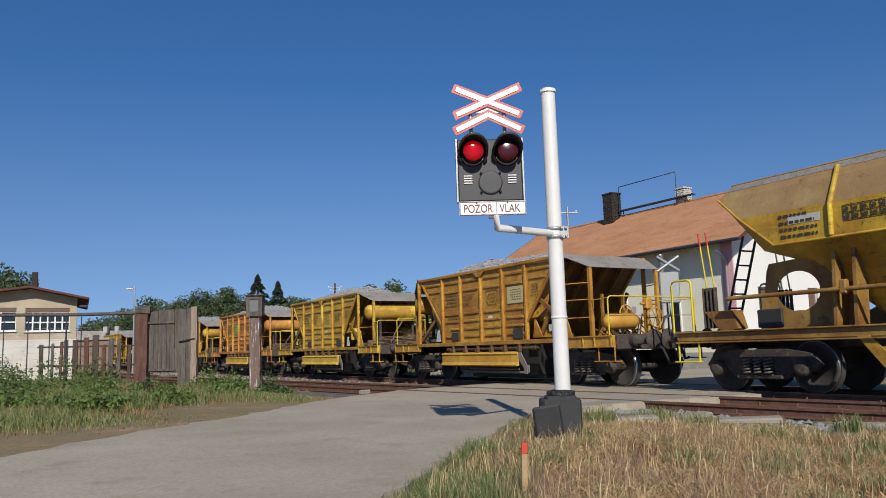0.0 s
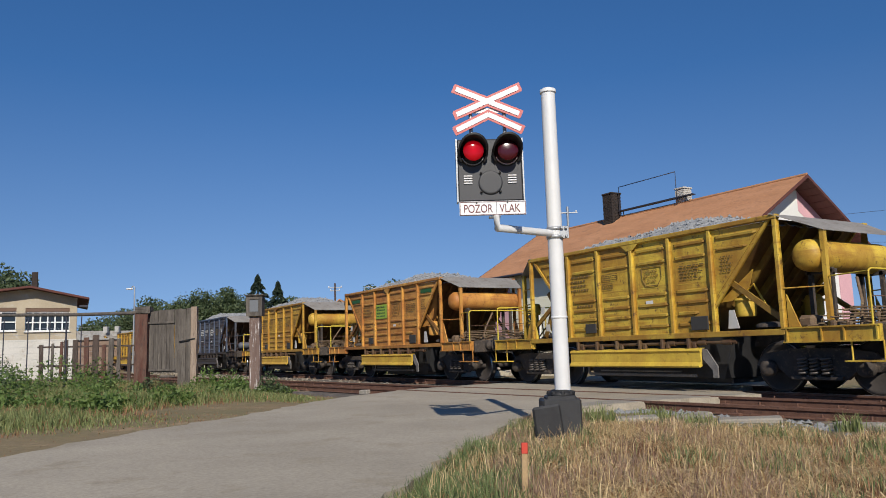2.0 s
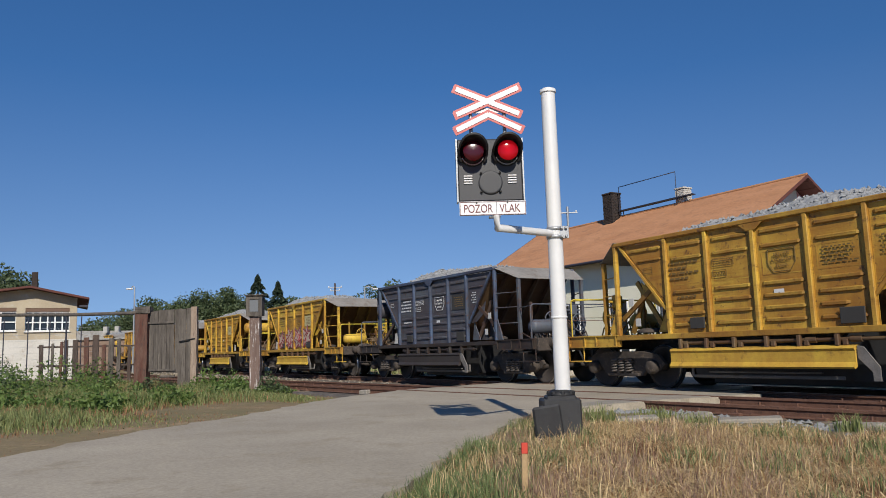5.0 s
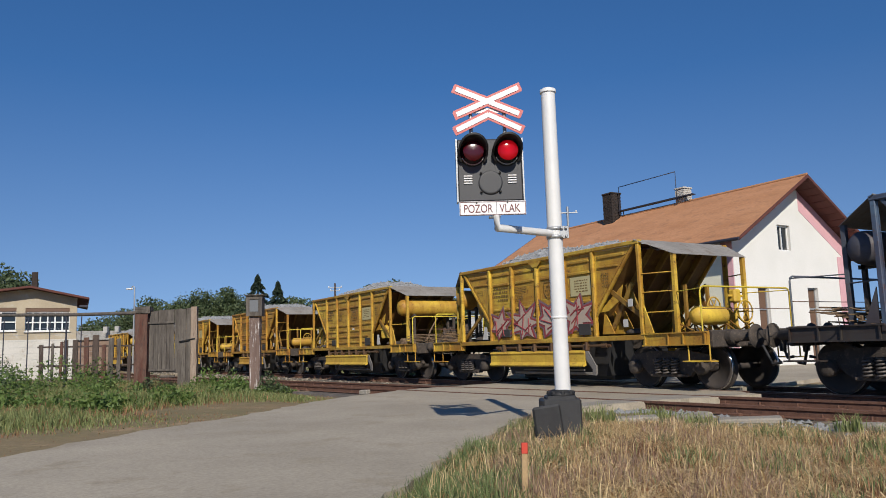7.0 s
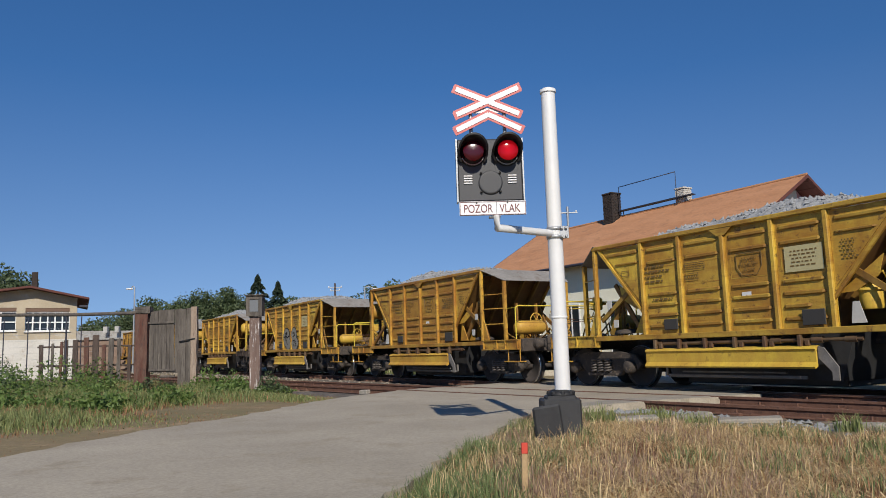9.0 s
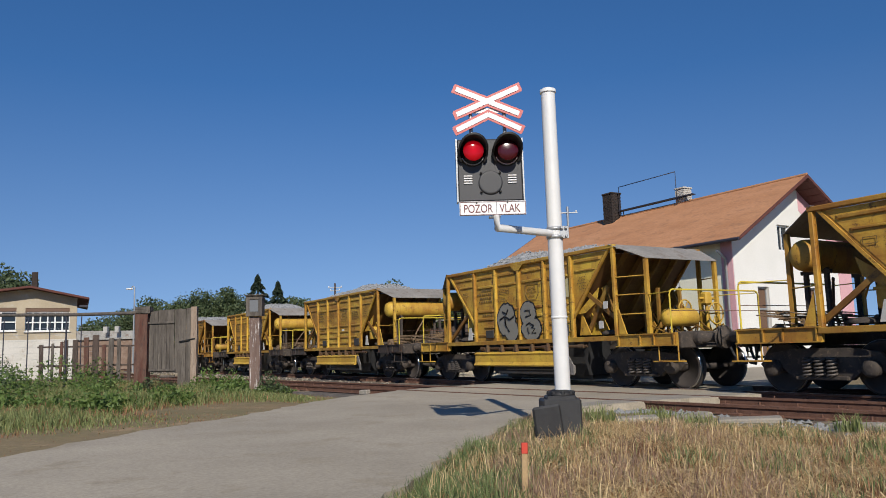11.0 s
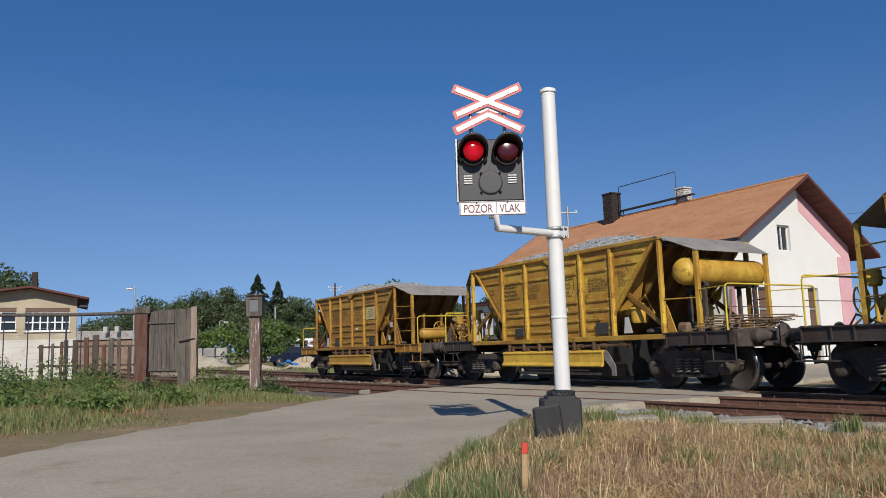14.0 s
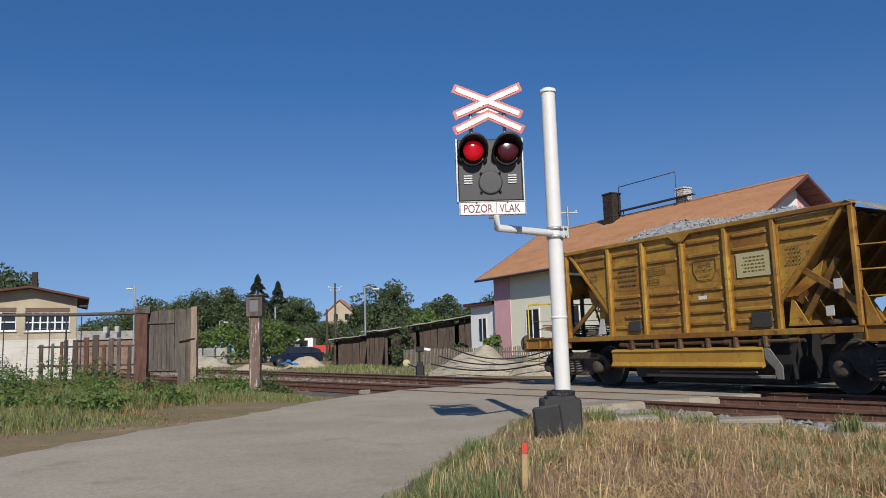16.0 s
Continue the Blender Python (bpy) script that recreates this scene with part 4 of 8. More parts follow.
def markings(w, ink, seed, notice, turned_round, green=False):
    """Stencilled boxes, bars for the numbers, plates; on the side that faces the road."""
    q = -1 if not turned_round else 1                     # the wagon's own side
    X = (lambda a, b: (a, b)) if not turned_round else (lambda a, b: (-b, -a))
    y = q * 1.41
    t = Mesh()
    bars_text(t, *X(-2.05, -1.25), 2.2, 2.62, 4, y, q, seed, 0.6)
    bars_text(t, *X(-1.85, -1.25), 1.82, 1.92, 1, y, q, seed + 1)
    x0, x1 = X(-0.95, -0.45)
    outline_box(t, x0, x1, 2.40, 2.54, y, q, 0.012)
    x0, x1 = X(-0.95, -0.62)
    outline_box(t, x0, x1, 2.20, 2.33, y, q, 0.012)
    bars_text(t, *X(-0.93, -0.47), 2.42, 2.52, 2, y, q, seed + 2, 0.95)
    bars_text(t, *X(-0.92, -0.64), 2.22, 2.31, 1, y, q, seed + 3, 0.95)
    x0, x1 = X(2.3, 2.62)
    bars_text(t, x0, x1, 2.25, 2.6, 5, y, q, seed + 4, 0.7)
    x0, x1 = X(-2.72, -2.48)
    outline_box(t, x0, x1, 2.44, 2.56, y, q, 0.012)
    if not notice:
        bars_text(t, *X(1.3, 1.95), 2.2, 2.52, 5, y, q, seed + 5, 0.7)
    # shield with the speed limit
    sx = 0.55 if not turned_round else -0.55
    shield = [(-0.27, 0.2), (0.27, 0.2), (0.27, -0.04), (0.16, -0.2), (-0.16, -0.2), (-0.27, -0.04), (-0.27, 0.2)]
    for a, b in zip(shield, shield[1:]):
        t.tube([(sx + a[0], y, 2.37 + a[1]), (sx + b[0], y, 2.37 + b[1])], 0.008, 4)
    tagged(part("stencilled_marks", t, ink, w), kind="stuff")
    face = pose(sx, y + q * 0.004, 0, 0, 0, 0 if q < 0 else 180)
    for body, z, size in (("NEJVYŠŠÍ", 2.47, 0.082), ("RYCHLOST", 2.375, 0.082), ("65 km/h", 2.27, 0.075)):
        writing("speed_notice", body, size, ink, w, face @ pose(0, 0, z))
    if notice:
        x0, x1 = X(1.28, 2.0)
        m = Mesh().box(x0, y, 2.13, x1, y + q * 0.003, 2.58)
        part("notice_panel", m, notice, w)
        b = Mesh()
        bars_text(b, x0 + 0.1, x1 - 0.1, 2.2, 2.52, 5, y + q * 0.004, q, seed + 6, 0.8)
        tagged(part("notice_print", b, STENCIL_SOFT, w), kind="stuff")
    x0, x1 = X(1.54, 1.96)
    part("data_plate", Mesh().slab((x0 + x1) / 2, y + q * 0.03, 1.33, x1 - x0, 0.03, 0.27, 0.01), SLATE, w, "dark framed data plate")
    x0, x1 = X(-1.55, -1.2)
    part("card_holder", Mesh().slab((x0 + x1) / 2, y + q * 0.02, 1.34, x1 - x0, 0.04, 0.22, 0.01), SLATE, w)
    x0, x1 = X(0.35, 0.55)
    m = Mesh().prism([(x0, 1.86), (x1, 1.86), (x1, 1.76), ((x0 + x1) / 2, 1.8), (x0, 1.76)], 0.004, pose(0, y - 0.002, 0))
    part("white_mark", m, WHITE_STENCIL, w)
    if green:
        x0, x1 = X(-0.98, -0.12)
        part("notice_panel", Mesh().box(x0, y, 2.1, x1, y + q * 0.003, 2.6), GREEN_PLATE, w, "lime green notice panel")
        b = Mesh()
        bars_text(b, x0 + 0.08, x1 - 0.08, 2.14, 2.56, 4, y + q * 0.004, q, 77, 0.9)
        part("notice_print", b, DARK_GREEN, w)
        for a, c in ((-3.0, -2.3), (2.3, 3.0)):
            x0, x1 = X(a, c)
            part("name_panel", Mesh().box(x0, y, 2.78, x1, y + q * 0.003, 2.9), DARK_GREEN, w, "dark green name panel")


def graffiti(w, style, turned_round):
    q = -1 if not turned_round else 1
    sx = 1 if not turned_round else -1
    rnd = random.Random(21 if style == "red" else 5)
    if style == "red":
        def star(cx, cz, rx, rz, spikes, grow, shift):
            pts = []
            for k in range(2 * spikes):
                t = math.pi * k / spikes + shift
                r = grow * ((1.0 + 0.35 * math.sin(3.1 * k + shift)) if k % 2 == 0 else 0.52)
                pts.append((max(-2.09, min(2.09, cx + rx * r * math.cos(t))), max(1.16, min(2.2, cz + rz * r * math.sin(t)))))
            return pts
        bodies = [(-1.62, 1.56, 0.52, 0.42, 6, 0.3), (-0.55, 1.58, 0.62, 0.52, 7, 0.9), (0.50, 1.62, 0.64, 0.56, 6, 0.1), (1.50, 1.66, 0.66, 0.52, 7, 0.5)]
        for mat, grow, y in ((GRAFFITI_PURPLE, 1.22, 1.425), (GRAFFITI_RED, 1.02, 1.432), (SPRAY_PALE, 0.80, 1.439)):
            for cx, cz, rx, rz, spikes, shift in bodies:
                m = Mesh().prism([(sx * p[0], p[1]) for p in star(cx, cz, rx, rz, spikes, grow, shift)], 0.003, pose(0, q * y, 0))
                part("spray_painting", m, mat, w, "spiky pale letter with maroon outline, sprayed")
        for cx, cz, rx, rz, spikes, shift in bodies:
            for k in range(5):
                a, r = rnd.uniform(0, 3.14), rnd.uniform(0.16, 0.36)
                ox, oz = cx + rnd.uniform(-0.2, 0.2), cz + rnd.uniform(-0.2, 0.15)
                ends = [(sx * max(-2.08, min(2.08, ox + e * r * math.cos(a))), q * 1.446, max(1.18, min(2.15, oz + e * r * math.sin(a)))) for e in (-1, 1)]
                part("spray_stroke", Mesh().tube(ends, 0.018, 5), GRAFFITI_RED, w)
    else:
        def blob(cx, cz, rx, rz, n=28):
            return [(cx + rx * math.cos(2 * math.pi * k / n) * (1 + 0.06 * math.sin(5 * k)), cz + rz * math.sin(2 * math.pi * k / n) * (1 + 0.05 * math.cos(3 * k))) for k in range(n)]
        shapes = [blob(-0.58, 1.70, 0.40, 0.42), blob(-0.36, 1.40, 0.30, 0.26), blob(0.38, 1.82, 0.32, 0.30), blob(0.50, 1.42, 0.40, 0.28)]
        for mat, grow, y in ((BLACK, 1.12, 1.425), (GRAFFITI_GREY, 1.0, 1.434)):
            m = Mesh()
            for i, s in enumerate(shapes):
                c = (sum(p[0] for p in s) / len(s), sum(p[1] for p in s) / len(s))
                m.prism([(sx * (c[0] + (p[0] - c[0]) * grow), max(1.15, c[1] + (p[1] - c[1]) * grow)) for p in s], 0.002, pose(0, q * (y + 0.0022 * i), 0))
            part("spray_painting", m, mat, w, "rounded silver letters with black outline, sprayed")
        m = Mesh()
        for a in ([(-0.85, 1.72), (-0.62, 1.80), (-0.40, 1.70), (-0.22, 1.78)], [(-0.62, 1.80), (-0.60, 1.56), (-0.44, 1.38)], [(-0.72, 1.92), (-0.55, 1.86), (-0.48, 1.97)], [(0.28, 1.90), (0.46, 1.90), (0.50, 1.78), (0.30, 1.74)], [(0.30, 1.52), (0.44, 1.58), (0.62, 1.50)], [(0.36, 1.46), (0.42, 1.30)], [(0.52, 1.46), (0.66, 1.42), (0.54, 1.32), (0.70, 1.31)]):
            m.tube([(sx * p[0], q * 1.446, p[1]) for p in a], 0.022, 6)
        part("spray_outline", m, BLACK, w)


def big_hopper():
    """The wagon at the head of those seen: one broad trough with flared sides on an open frame."""
    w = thing("ballast_hopper", "ochre ballast hopper with flared trough and dusty rim on open frame", "freight wagon")
    # levels of the trough: height, half length in the middle and at the sides, half width outside and at the corners
    levels = ((3.92, 3.76, 3.74, 1.22, 1.16), (3.66, 4.0, 3.98, 1.36, 1.30), (3.2, 3.72, 3.44, 1.52, 1.15), (2.62, 3.36, 2.76, 1.52, 0.95), (2.3, 2.5, 2.2, 1.2, 0.8), (1.16, 1.25, 1.1, 0.62, 0.5))
    rings = [[(-xc, -yi, z), (-xs, -y, z), (xs, -y, z), (xc, -yi, z), (xc, yi, z), (xs, y, z), (-xs, y, z), (-xc, yi, z)] for z, xc, xs, y, yi in levels]

    def skin(first_ring, last_ring):
        m = Mesh()
        vs = [p for r in rings[first_ring:last_ring + 1] for p in r]
        return m.add(vs, [(i * 8 + k, i * 8 + (k + 1) % 8, (i + 1) * 8 + (k + 1) % 8, (i + 1) * 8 + k) for i in range(last_ring - first_ring) for k in range(8)])
    part("trough", skin(2, 5), WAGON_PAINT, w)
    rim = skin(0, 2)
    for p, q in zip(rings[0], rings[0][1:] + rings[0][:1]):
        rim.tube([p, q], 0.022, 6)
    rim_ob = part("rim_sheet", rim, FRESH_PAINT, w, "dust-covered tan rim sheet")
    dust = Mesh()
    for sg in (-1, 1):
        dust.add([(-3.7, sg * 1.232, 3.915), (3.7, sg * 1.232, 3.915), (3.82, sg * 1.290, 3.80), (-3.82, sg * 1.290, 3.80)], [(0, 1, 2, 3)])
    part("dust_edge", dust, CANOPY, w, "pale stone dust along the rim")
    for sg in (-1, 1):
        for x in (-1.66, 0.0, 1.66):
            rb = Mesh().tube([(x - 0.03, sg * 1.53, 2.66), (x, sg * 1.54, 3.2), (x + 0.06, sg * 1.30, 3.84)], 0.05, 4)
            part("side_rib", rb, WAGON_PAINT, w)
        ed = Mesh().tube([(-2.76, sg * 1.525, 2.62), (2.76, sg * 1.525, 2.62)], 0.025, 5)
        for g in (-1, 1):
            ed.tube([(g * 2.76, sg * 1.525, 2.62), (g * 3.44, sg * 1.525, 3.2), (g * 3.98, sg * 1.365, 3.66)], 0.025, 5)
        part("edge_bead", ed, WAGON_PAINT, w)
        for g in (-1, 1):
            for x in (1.5, 1.85):
                st = Mesh().prism([(g * x, 1.16), (g * (x + 0.06), 1.16), (g * (x - 0.02), 2.55), (g * (x - 0.08), 2.55)], 0.34, pose(0, sg * 1.16 - 0.17, 0))
                part("web_plate", st, WAGON_PAINT, w)
    lo = Mesh().add([(-3.72, -1.2, 3.82), (3.72, -1.2, 3.82), (3.72, 1.2, 3.82), (-3.72, 1.2, 3.82)], [(0, 1, 2, 3)])
    part("ballast_load", lo, BALLAST, w)
    fr = Mesh()
    fr.slab(0, 0, 0.95, 10.6, 0.6, 0.3, 0.02)
    part("centre_sill", fr, UNDER, w)
    for sg in (-1, 1):
        s = Mesh().slab(0, sg * 1.38, 1.06, 10.4, 0.06, 0.17, 0.015).slab(0, sg * 1.41, 1.155, 10.4, 0.12, 0.03, 0.008).slab(0, sg * 1.41, 0.955, 10.4, 0.12, 0.03, 0.008)
        part("side_sill", s, WAGON_PAINT, w)
        h = Mesh().tube([(-3.9, sg * 1.44, 1.76), (3.9, sg * 1.44, 1.76)], 0.04, 8)
        for x in (-1.62, 1.62):
            h.slab(x, sg * 1.42, 1.8, 0.12, 0.12, 0.24, 0.02)
        part("control_shaft", h, WAGON_PAINT, w)
        for g in (-1, 1):
            pb = Mesh().slab(g * 3.28, sg * 1.06, 1.36, 0.52, 0.06, 0.34, 0.02)
            part("dark_box", pb, CABINET, w)
            # side plate with a round hole
            cx, cz = g * 2.72, 1.82
            pl = Mesh()
            outer = [(g * 3.62, 1.16), (g * 3.42, 1.7), (g * 3.3, 2.36), (g * 2.4, 2.42), (g * 1.5, 2.46), (g * 1.5, 1.16)]
            k = 32
            hole = [(cx + 0.42 * math.cos(2 * math.pi * i / k), cz + 0.36 * math.sin(2 * math.pi * i / k)) for i in range(k)]
            rimp = []
            for i in range(k):
                d = Vector((math.cos(2 * math.pi * i / k), math.sin(2 * math.pi * i / k)))
                best = 9.0
                for (ax, az), (bx, bz) in zip(outer, outer[1:] + outer[:1]):
                    ex, ez = bx - ax, bz - az
                    den = d.x * ez - d.y * ex
                    if abs(den) > 1e-6:
                        u = ((ax - cx) * ez - (az - cz) * ex) / den
                        v = ((ax - cx) * d.y - (az - cz) * d.x) / den
                        if u > 0 and 0 <= v <= 1:
                            best = min(best, u)
                rimp.append((cx + d.x * best, cz + d.y * best))
            for yy in (sg * 0.98, sg * 1.0):
                pl.add([(x, yy, z) for x, z in hole + rimp], [(i, (i + 1) % k, k + (i + 1) % k, k + i) for i in range(k)])
            part("frame_plate", pl, WAGON_PAINT, w)
            lev = Mesh()
            for i in range(4):
                lev.slab(g * (4.35 + 0.09 * i), sg * 1.2, 1.62, 0.03, 0.10, 0.8, 0.01)
            part("lever_bank", lev, UNDER, w)
            for i in (0, 2):
                hd = Mesh().tube([(g * (4.35 + 0.09 * i), sg * 1.2, 1.9), (g * (4.45 + 0.09 * i), sg * 1.2, 2.86)], 0.016, 6)
                part("lever_handle", hd, SAFETY, w, "long yellow handle")
                tip = Mesh().tube([(g * (4.45 + 0.09 * i), sg * 1.2, 2.86), (g * (4.48 + 0.09 * i), sg * 1.2, 3.12)], 0.017, 6)
                part("handle_tip", tip, SPRAY_RED, w)
            ch = Mesh().prism([(g * 4.6, 1.55), (g * 3.95, 1.55), (g * 3.85, 1.2), (g * 4.2, 1.12)], 0.3, pose(0, sg * 1.1 - 0.15, 0))
            part("lever_box", ch, WAGON_PAINT, w)
            st = Mesh()
            st.slab(g * 4.9, sg * 1.45, 0.58, 0.6, 0.14, 0.03, 0.008)
            for x in (4.65, 5.15):
                st.tube([(g * x, sg * 1.42, 0.95), (g * x, sg * 1.42, 0.58)], 0.02, 6)
            part("step", st, SAFETY, w)
            rl = Mesh()
            railing_loop(rl, g * 4.75, sg * 1.42, g * 0.5, 0, 1.15, 2.2)
            part("side_handrail", rl, SAFETY, w)
            de = Mesh().prism([(g * 1.5, 1.0), (g * 1.3, 1.0), (g * 0.7, 0.35), (g * 0.95, 0.3)], 0.05, pose(0, sg * 1.42, 0))
            part("discharge_chute", de, WAGON_PAINT, w)
    for g in (-1, 1):
        la = Mesh()
        for y in (-0.75, -0.35):
            la.tube([(g * 4.55, y, 1.15), (g * 3.95, y, 3.0)], 0.025, 6)
        for i in range(6):
            f = 0.1 + 0.15 * i
            la.tube([(g * (4.55 - 0.6 * f), -0.75, 1.15 + 1.85 * f), (g * (4.55 - 0.6 * f), -0.35, 1.15 + 1.85 * f)], 0.018, 5)
        part("ladder", la, BLACK, w)
        fl = Mesh().box(g * 3.6, -1.34, 1.02, g * 5.3, 1.34, 1.05)
        part("platform", fl, UNDER, w)
        part("buffer_beam", Mesh().slab(g * 5.36, 0, 1.02, 0.12, 2.7, 0.34, 0.02), UNDER, w)
        for sg in (-1, 1):
            part("buffer", Mesh().turned([(0.14, 0.0), (0.14, 0.05), (0.10, 0.06), (0.095, 0.34), (0.07, 0.48), (0.21, 0.49), (0.23, 0.515), (0.01, 0.53)], pose(g * 5.40, sg * 0.875, 1.05, 0, 90 * g), 24), UNDER, w)
        bogie(w, g * 3.6, 0)
    t = Mesh()
    bars_text(t, -2.62, -1.9, 2.68, 3.16, 4, -1.53, -1, 31, 0.7)
    for z in (2.86, 2.98, 3.1):
        t.box(-1.45, -1.534, z, -0.2, -1.53, z + 0.014)
    for k in range(9):
        t.box(-1.45 + 0.15 * k, -1.534, 2.86, -1.436 + 0.15 * k, -1.53, 3.1)
        t.box(-1.42 + 0.15 * k, -1.534, 2.89, -1.35 + 0.15 * k, -1.53, 2.95)
        t.box(-1.42 + 0.15 * k, -1.534, 3.01, -1.36 + 0.15 * k, -1.53, 3.07)
    part("company_plate", Mesh().box(-2.45, -1.526, 2.94, -1.85, -1.523, 3.08), CREAM_GREY, w)
    part("stencilled_marks", t, STENCIL, w)
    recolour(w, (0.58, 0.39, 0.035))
    for o in w.children:
        if o.name.split(".")[0] in ("frame_plate", "lever_box", "side_sill", "control_shaft", "web_plate"):
            o.color = (0.33, 0.195, 0.05, 1)
    rim_ob.color = (0.34, 0.225, 0.10, 1)
    return w


RODS = surface("rusty_rods", (0.10, 0.062, 0.038), (0.19, 0.125, 0.075), 5, 0.8, 0.0, 0.3, (0.26, 0.19, 0.08))
SPRING = surface("worn_spring_steel", (0.10, 0.085, 0.075), (0.16, 0.14, 0.125), 6, 0.6, 0.3, 0.2)
FLAP = paint("flap_paint", 0.3, 0.5)
CREAM_GREY = plain("grubby_white_enamel", (0.50, 0.49, 0.46), 0.6)
SAFETY = plain("safety_yellow", (0.62, 0.50, 0.02), 0.5)



# ---- the crossing signal ----
def arm_of_cross(m_white, m_red, a, b, wide, y):
    """One board of the cross: red edge, white middle."""
    a, b = Vector((a[0], 0, a[1])), Vector((b[0], 0, b[1]))
    d = (b - a).normalized()
    n = Vector((-d.z, 0, d.x))
    for m, k, y0, y1, trim in ((m_red, wide, y, y + 0.010, 0.0), (m_white, wide * 0.52, y - 0.006, y - 0.003, 0.035)):
        p, q = a + d * trim, b - d * trim
        c = k * 0.35
        ring = [p + n * k / 2 + d * c * 0.3, p + n * (k / 2 - c * 0.6) , p - n * k / 2 + d * c * 0.0, q - n * k / 2 - d * c * 0.3, q - n * (k / 2 - c * 0.6), q + n * k / 2]
        vs = [(v.x, y0, v.z) for v in ring] + [(v.x, y1, v.z) for v in ring]
        m.add(vs, [tuple(range(6)), tuple(range(11, 5, -1))] + [((i + 1) % 6, i, 6 + i, 6 + (i + 1) % 6) for i in range(6)])


def crossing_signal():
    px, py = 1.30, 8.88
    t = thing("crossing_signal", "white level-crossing signal pole with two red lamps and warning cross", "level crossing signal", pose(px, py, 0))
    top = Mesh().turned([(0.092, 0.3), (0.090, 2.2), (0.086, 4.03), (0.086, 4.055), (0.086, 4.06), (0.098, 4.06), (0.098, 4.065), (0.098, 4.10), (0.06, 4.12), (0.01, 4.125)], pose(0.045, 0, 0), 28)
    part("pole", top, WHITE_POLE, t, "white painted steel pole with small rust marks")
    part("pole_joint", Mesh().turned([(0.092, 1.30), (0.099, 1.305), (0.099, 1.325), (0.092, 1.33)], pose(0.045, 0, 0), 28), WHITE_POLE, t)
    base = Mesh()
    base.slab(0.03, 0.02, 0.18, 0.44, 0.42, 0.58, 0.02)
    base.slab(0.03, -0.02, 0.48, 0.34, 0.30, 0.05, 0.015)
    cab = part("base_box", base, CABINET, t, "black plastic base box", pose(-0.025, 0, -0.09))
    part("base_door", Mesh().slab(-0.12, -0.235, 0.22, 0.32, 0.05, 0.46, 0.03, pose(0, 0, 0, 5, -7)), CABINET, cab)
    part("lock_plate", Mesh().prism([(-0.11, 0.37), (-0.055, 0.37), (-0.07, 0.31), (-0.095, 0.31)], 0.01, pose(0, -0.255, 0)), BLACK, cab)
    col = Mesh()
    for k in range(8):
        a = 2 * math.pi * k / 8
        col.slab(0.045 + 0.14 * math.cos(a), 0.14 * math.sin(a), 0.53, 0.05, 0.05, 0.05, 0.01)
    col.turned([(0.10, 0.49), (0.16, 0.49), (0.165, 0.52), (0.12, 0.56), (0.10, 0.57)], pose(0.045, 0, 0), 24)
    part("base_collar", col, BLACK, cab)
    # bracket arm to the board
    end = Vector((-0.70, -0.80, 2.28))
    arm = Mesh().tube([(0.045, 0, 2.315), (end.x, end.y, 2.28), (end.x, end.y, 2.42)], 0.043, 14)
    part("bracket_arm", arm, WHITE_POLE, t)
    cl = Mesh()
    for z in (2.27, 2.37):
        cl.turned([(0.092, z - 0.02), (0.103, z - 0.018), (0.103, z + 0.018), (0.092, z + 0.02)], pose(0.045, 0, 0), 24)
    for x in (0.115, 0.165):
        for z in (2.27, 2.37):
            cl.slab(x, -0.09, z, 0.03, 0.05, 0.03, 0.006)
    cl.slab(0.145, -0.07, 2.32, 0.11, 0.02, 0.15, 0.004)
    part("clamp", cl, GALV, t)
    # the board stands square to the road's users
    b = pose(end.x - 0.055, end.y, 2.41, 0, 0, 2.0) @ Matrix.Diagonal((0.965, 0.965, 0.965, 1)) @ pose(0, 0, -2.41)
    w, z0, z1 = 0.375, 2.58, 3.315
    bd = Mesh().slab(0, 0.05, (z0 + z1) / 2, 2 * w, 0.10, z1 - z0, 0.02)
    board = part("signal_board", bd, BOARD, t, "dark grey lamp board", b)
    part("board_edge", Mesh().box(-w - 0.012, -0.012, z0, -w + 0.004, 0.11, z1), GALV, board)
    part("board_edge", Mesh().box(w - 0.004, -0.012, z0, w + 0.012, 0.11, z1), GALV, board)
    for sx in (-0.195, 0.195):
        cx, cz = sx, 3.135
        hood = Mesh()
        k = 22
        vs, th = [], math.pi * 1.42
        for i in range(k + 1):
            a = math.pi / 2 - th / 2 + th * i / k
            dep = 0.30 * (0.35 + 0.65 * max(0.0, math.sin(a)) ** 0.5) if math.sin(a) > 0 else 0.30 * 0.35 * (1 + math.sin(a) * 0.9)
            for r in (0.150, 0.172):
                vs += [(cx + r * math.cos(a), -0.002, cz + r * math.sin(a)), (cx + r * math.cos(a), -max(dep, 0.02), cz + r * math.sin(a))]
        for i in range(k):
            o, p = i * 4, (i + 1) * 4
            hood.f += [(o, o + 1, p + 1, p), (o + 2, p + 2, p + 3, o + 3), (o + 1, o + 3, p + 3, p + 1)]
            hood.s += [True, True, False]
        hood.v += vs
        part("lamp_hood", hood, BLACK, board)
        part("lamp_well", Mesh().turned([(0.15, 0.0), (0.15, 0.012), (0.01, 0.012)], pose(cx, 0.006, cz, 90), 32), BLACK, board)
        ring = Mesh().tube([(cx + 0.132 * math.cos(a), -0.035, cz + 0.132 * math.sin(a)) for a in (math.pi * (1.12 + 0.76 * i / 16) for i in range(17))], 0.007, 6)
        part("lens_ring", ring, GALV, board)
        # the lit face and the dark face of the flashing lens
        k = 36
        ln = Mesh()
        dome = [(0.116, 0.0), (0.107, 0.008), (0.08, 0.016), (0.042, 0.021), (0.005, 0.023)]
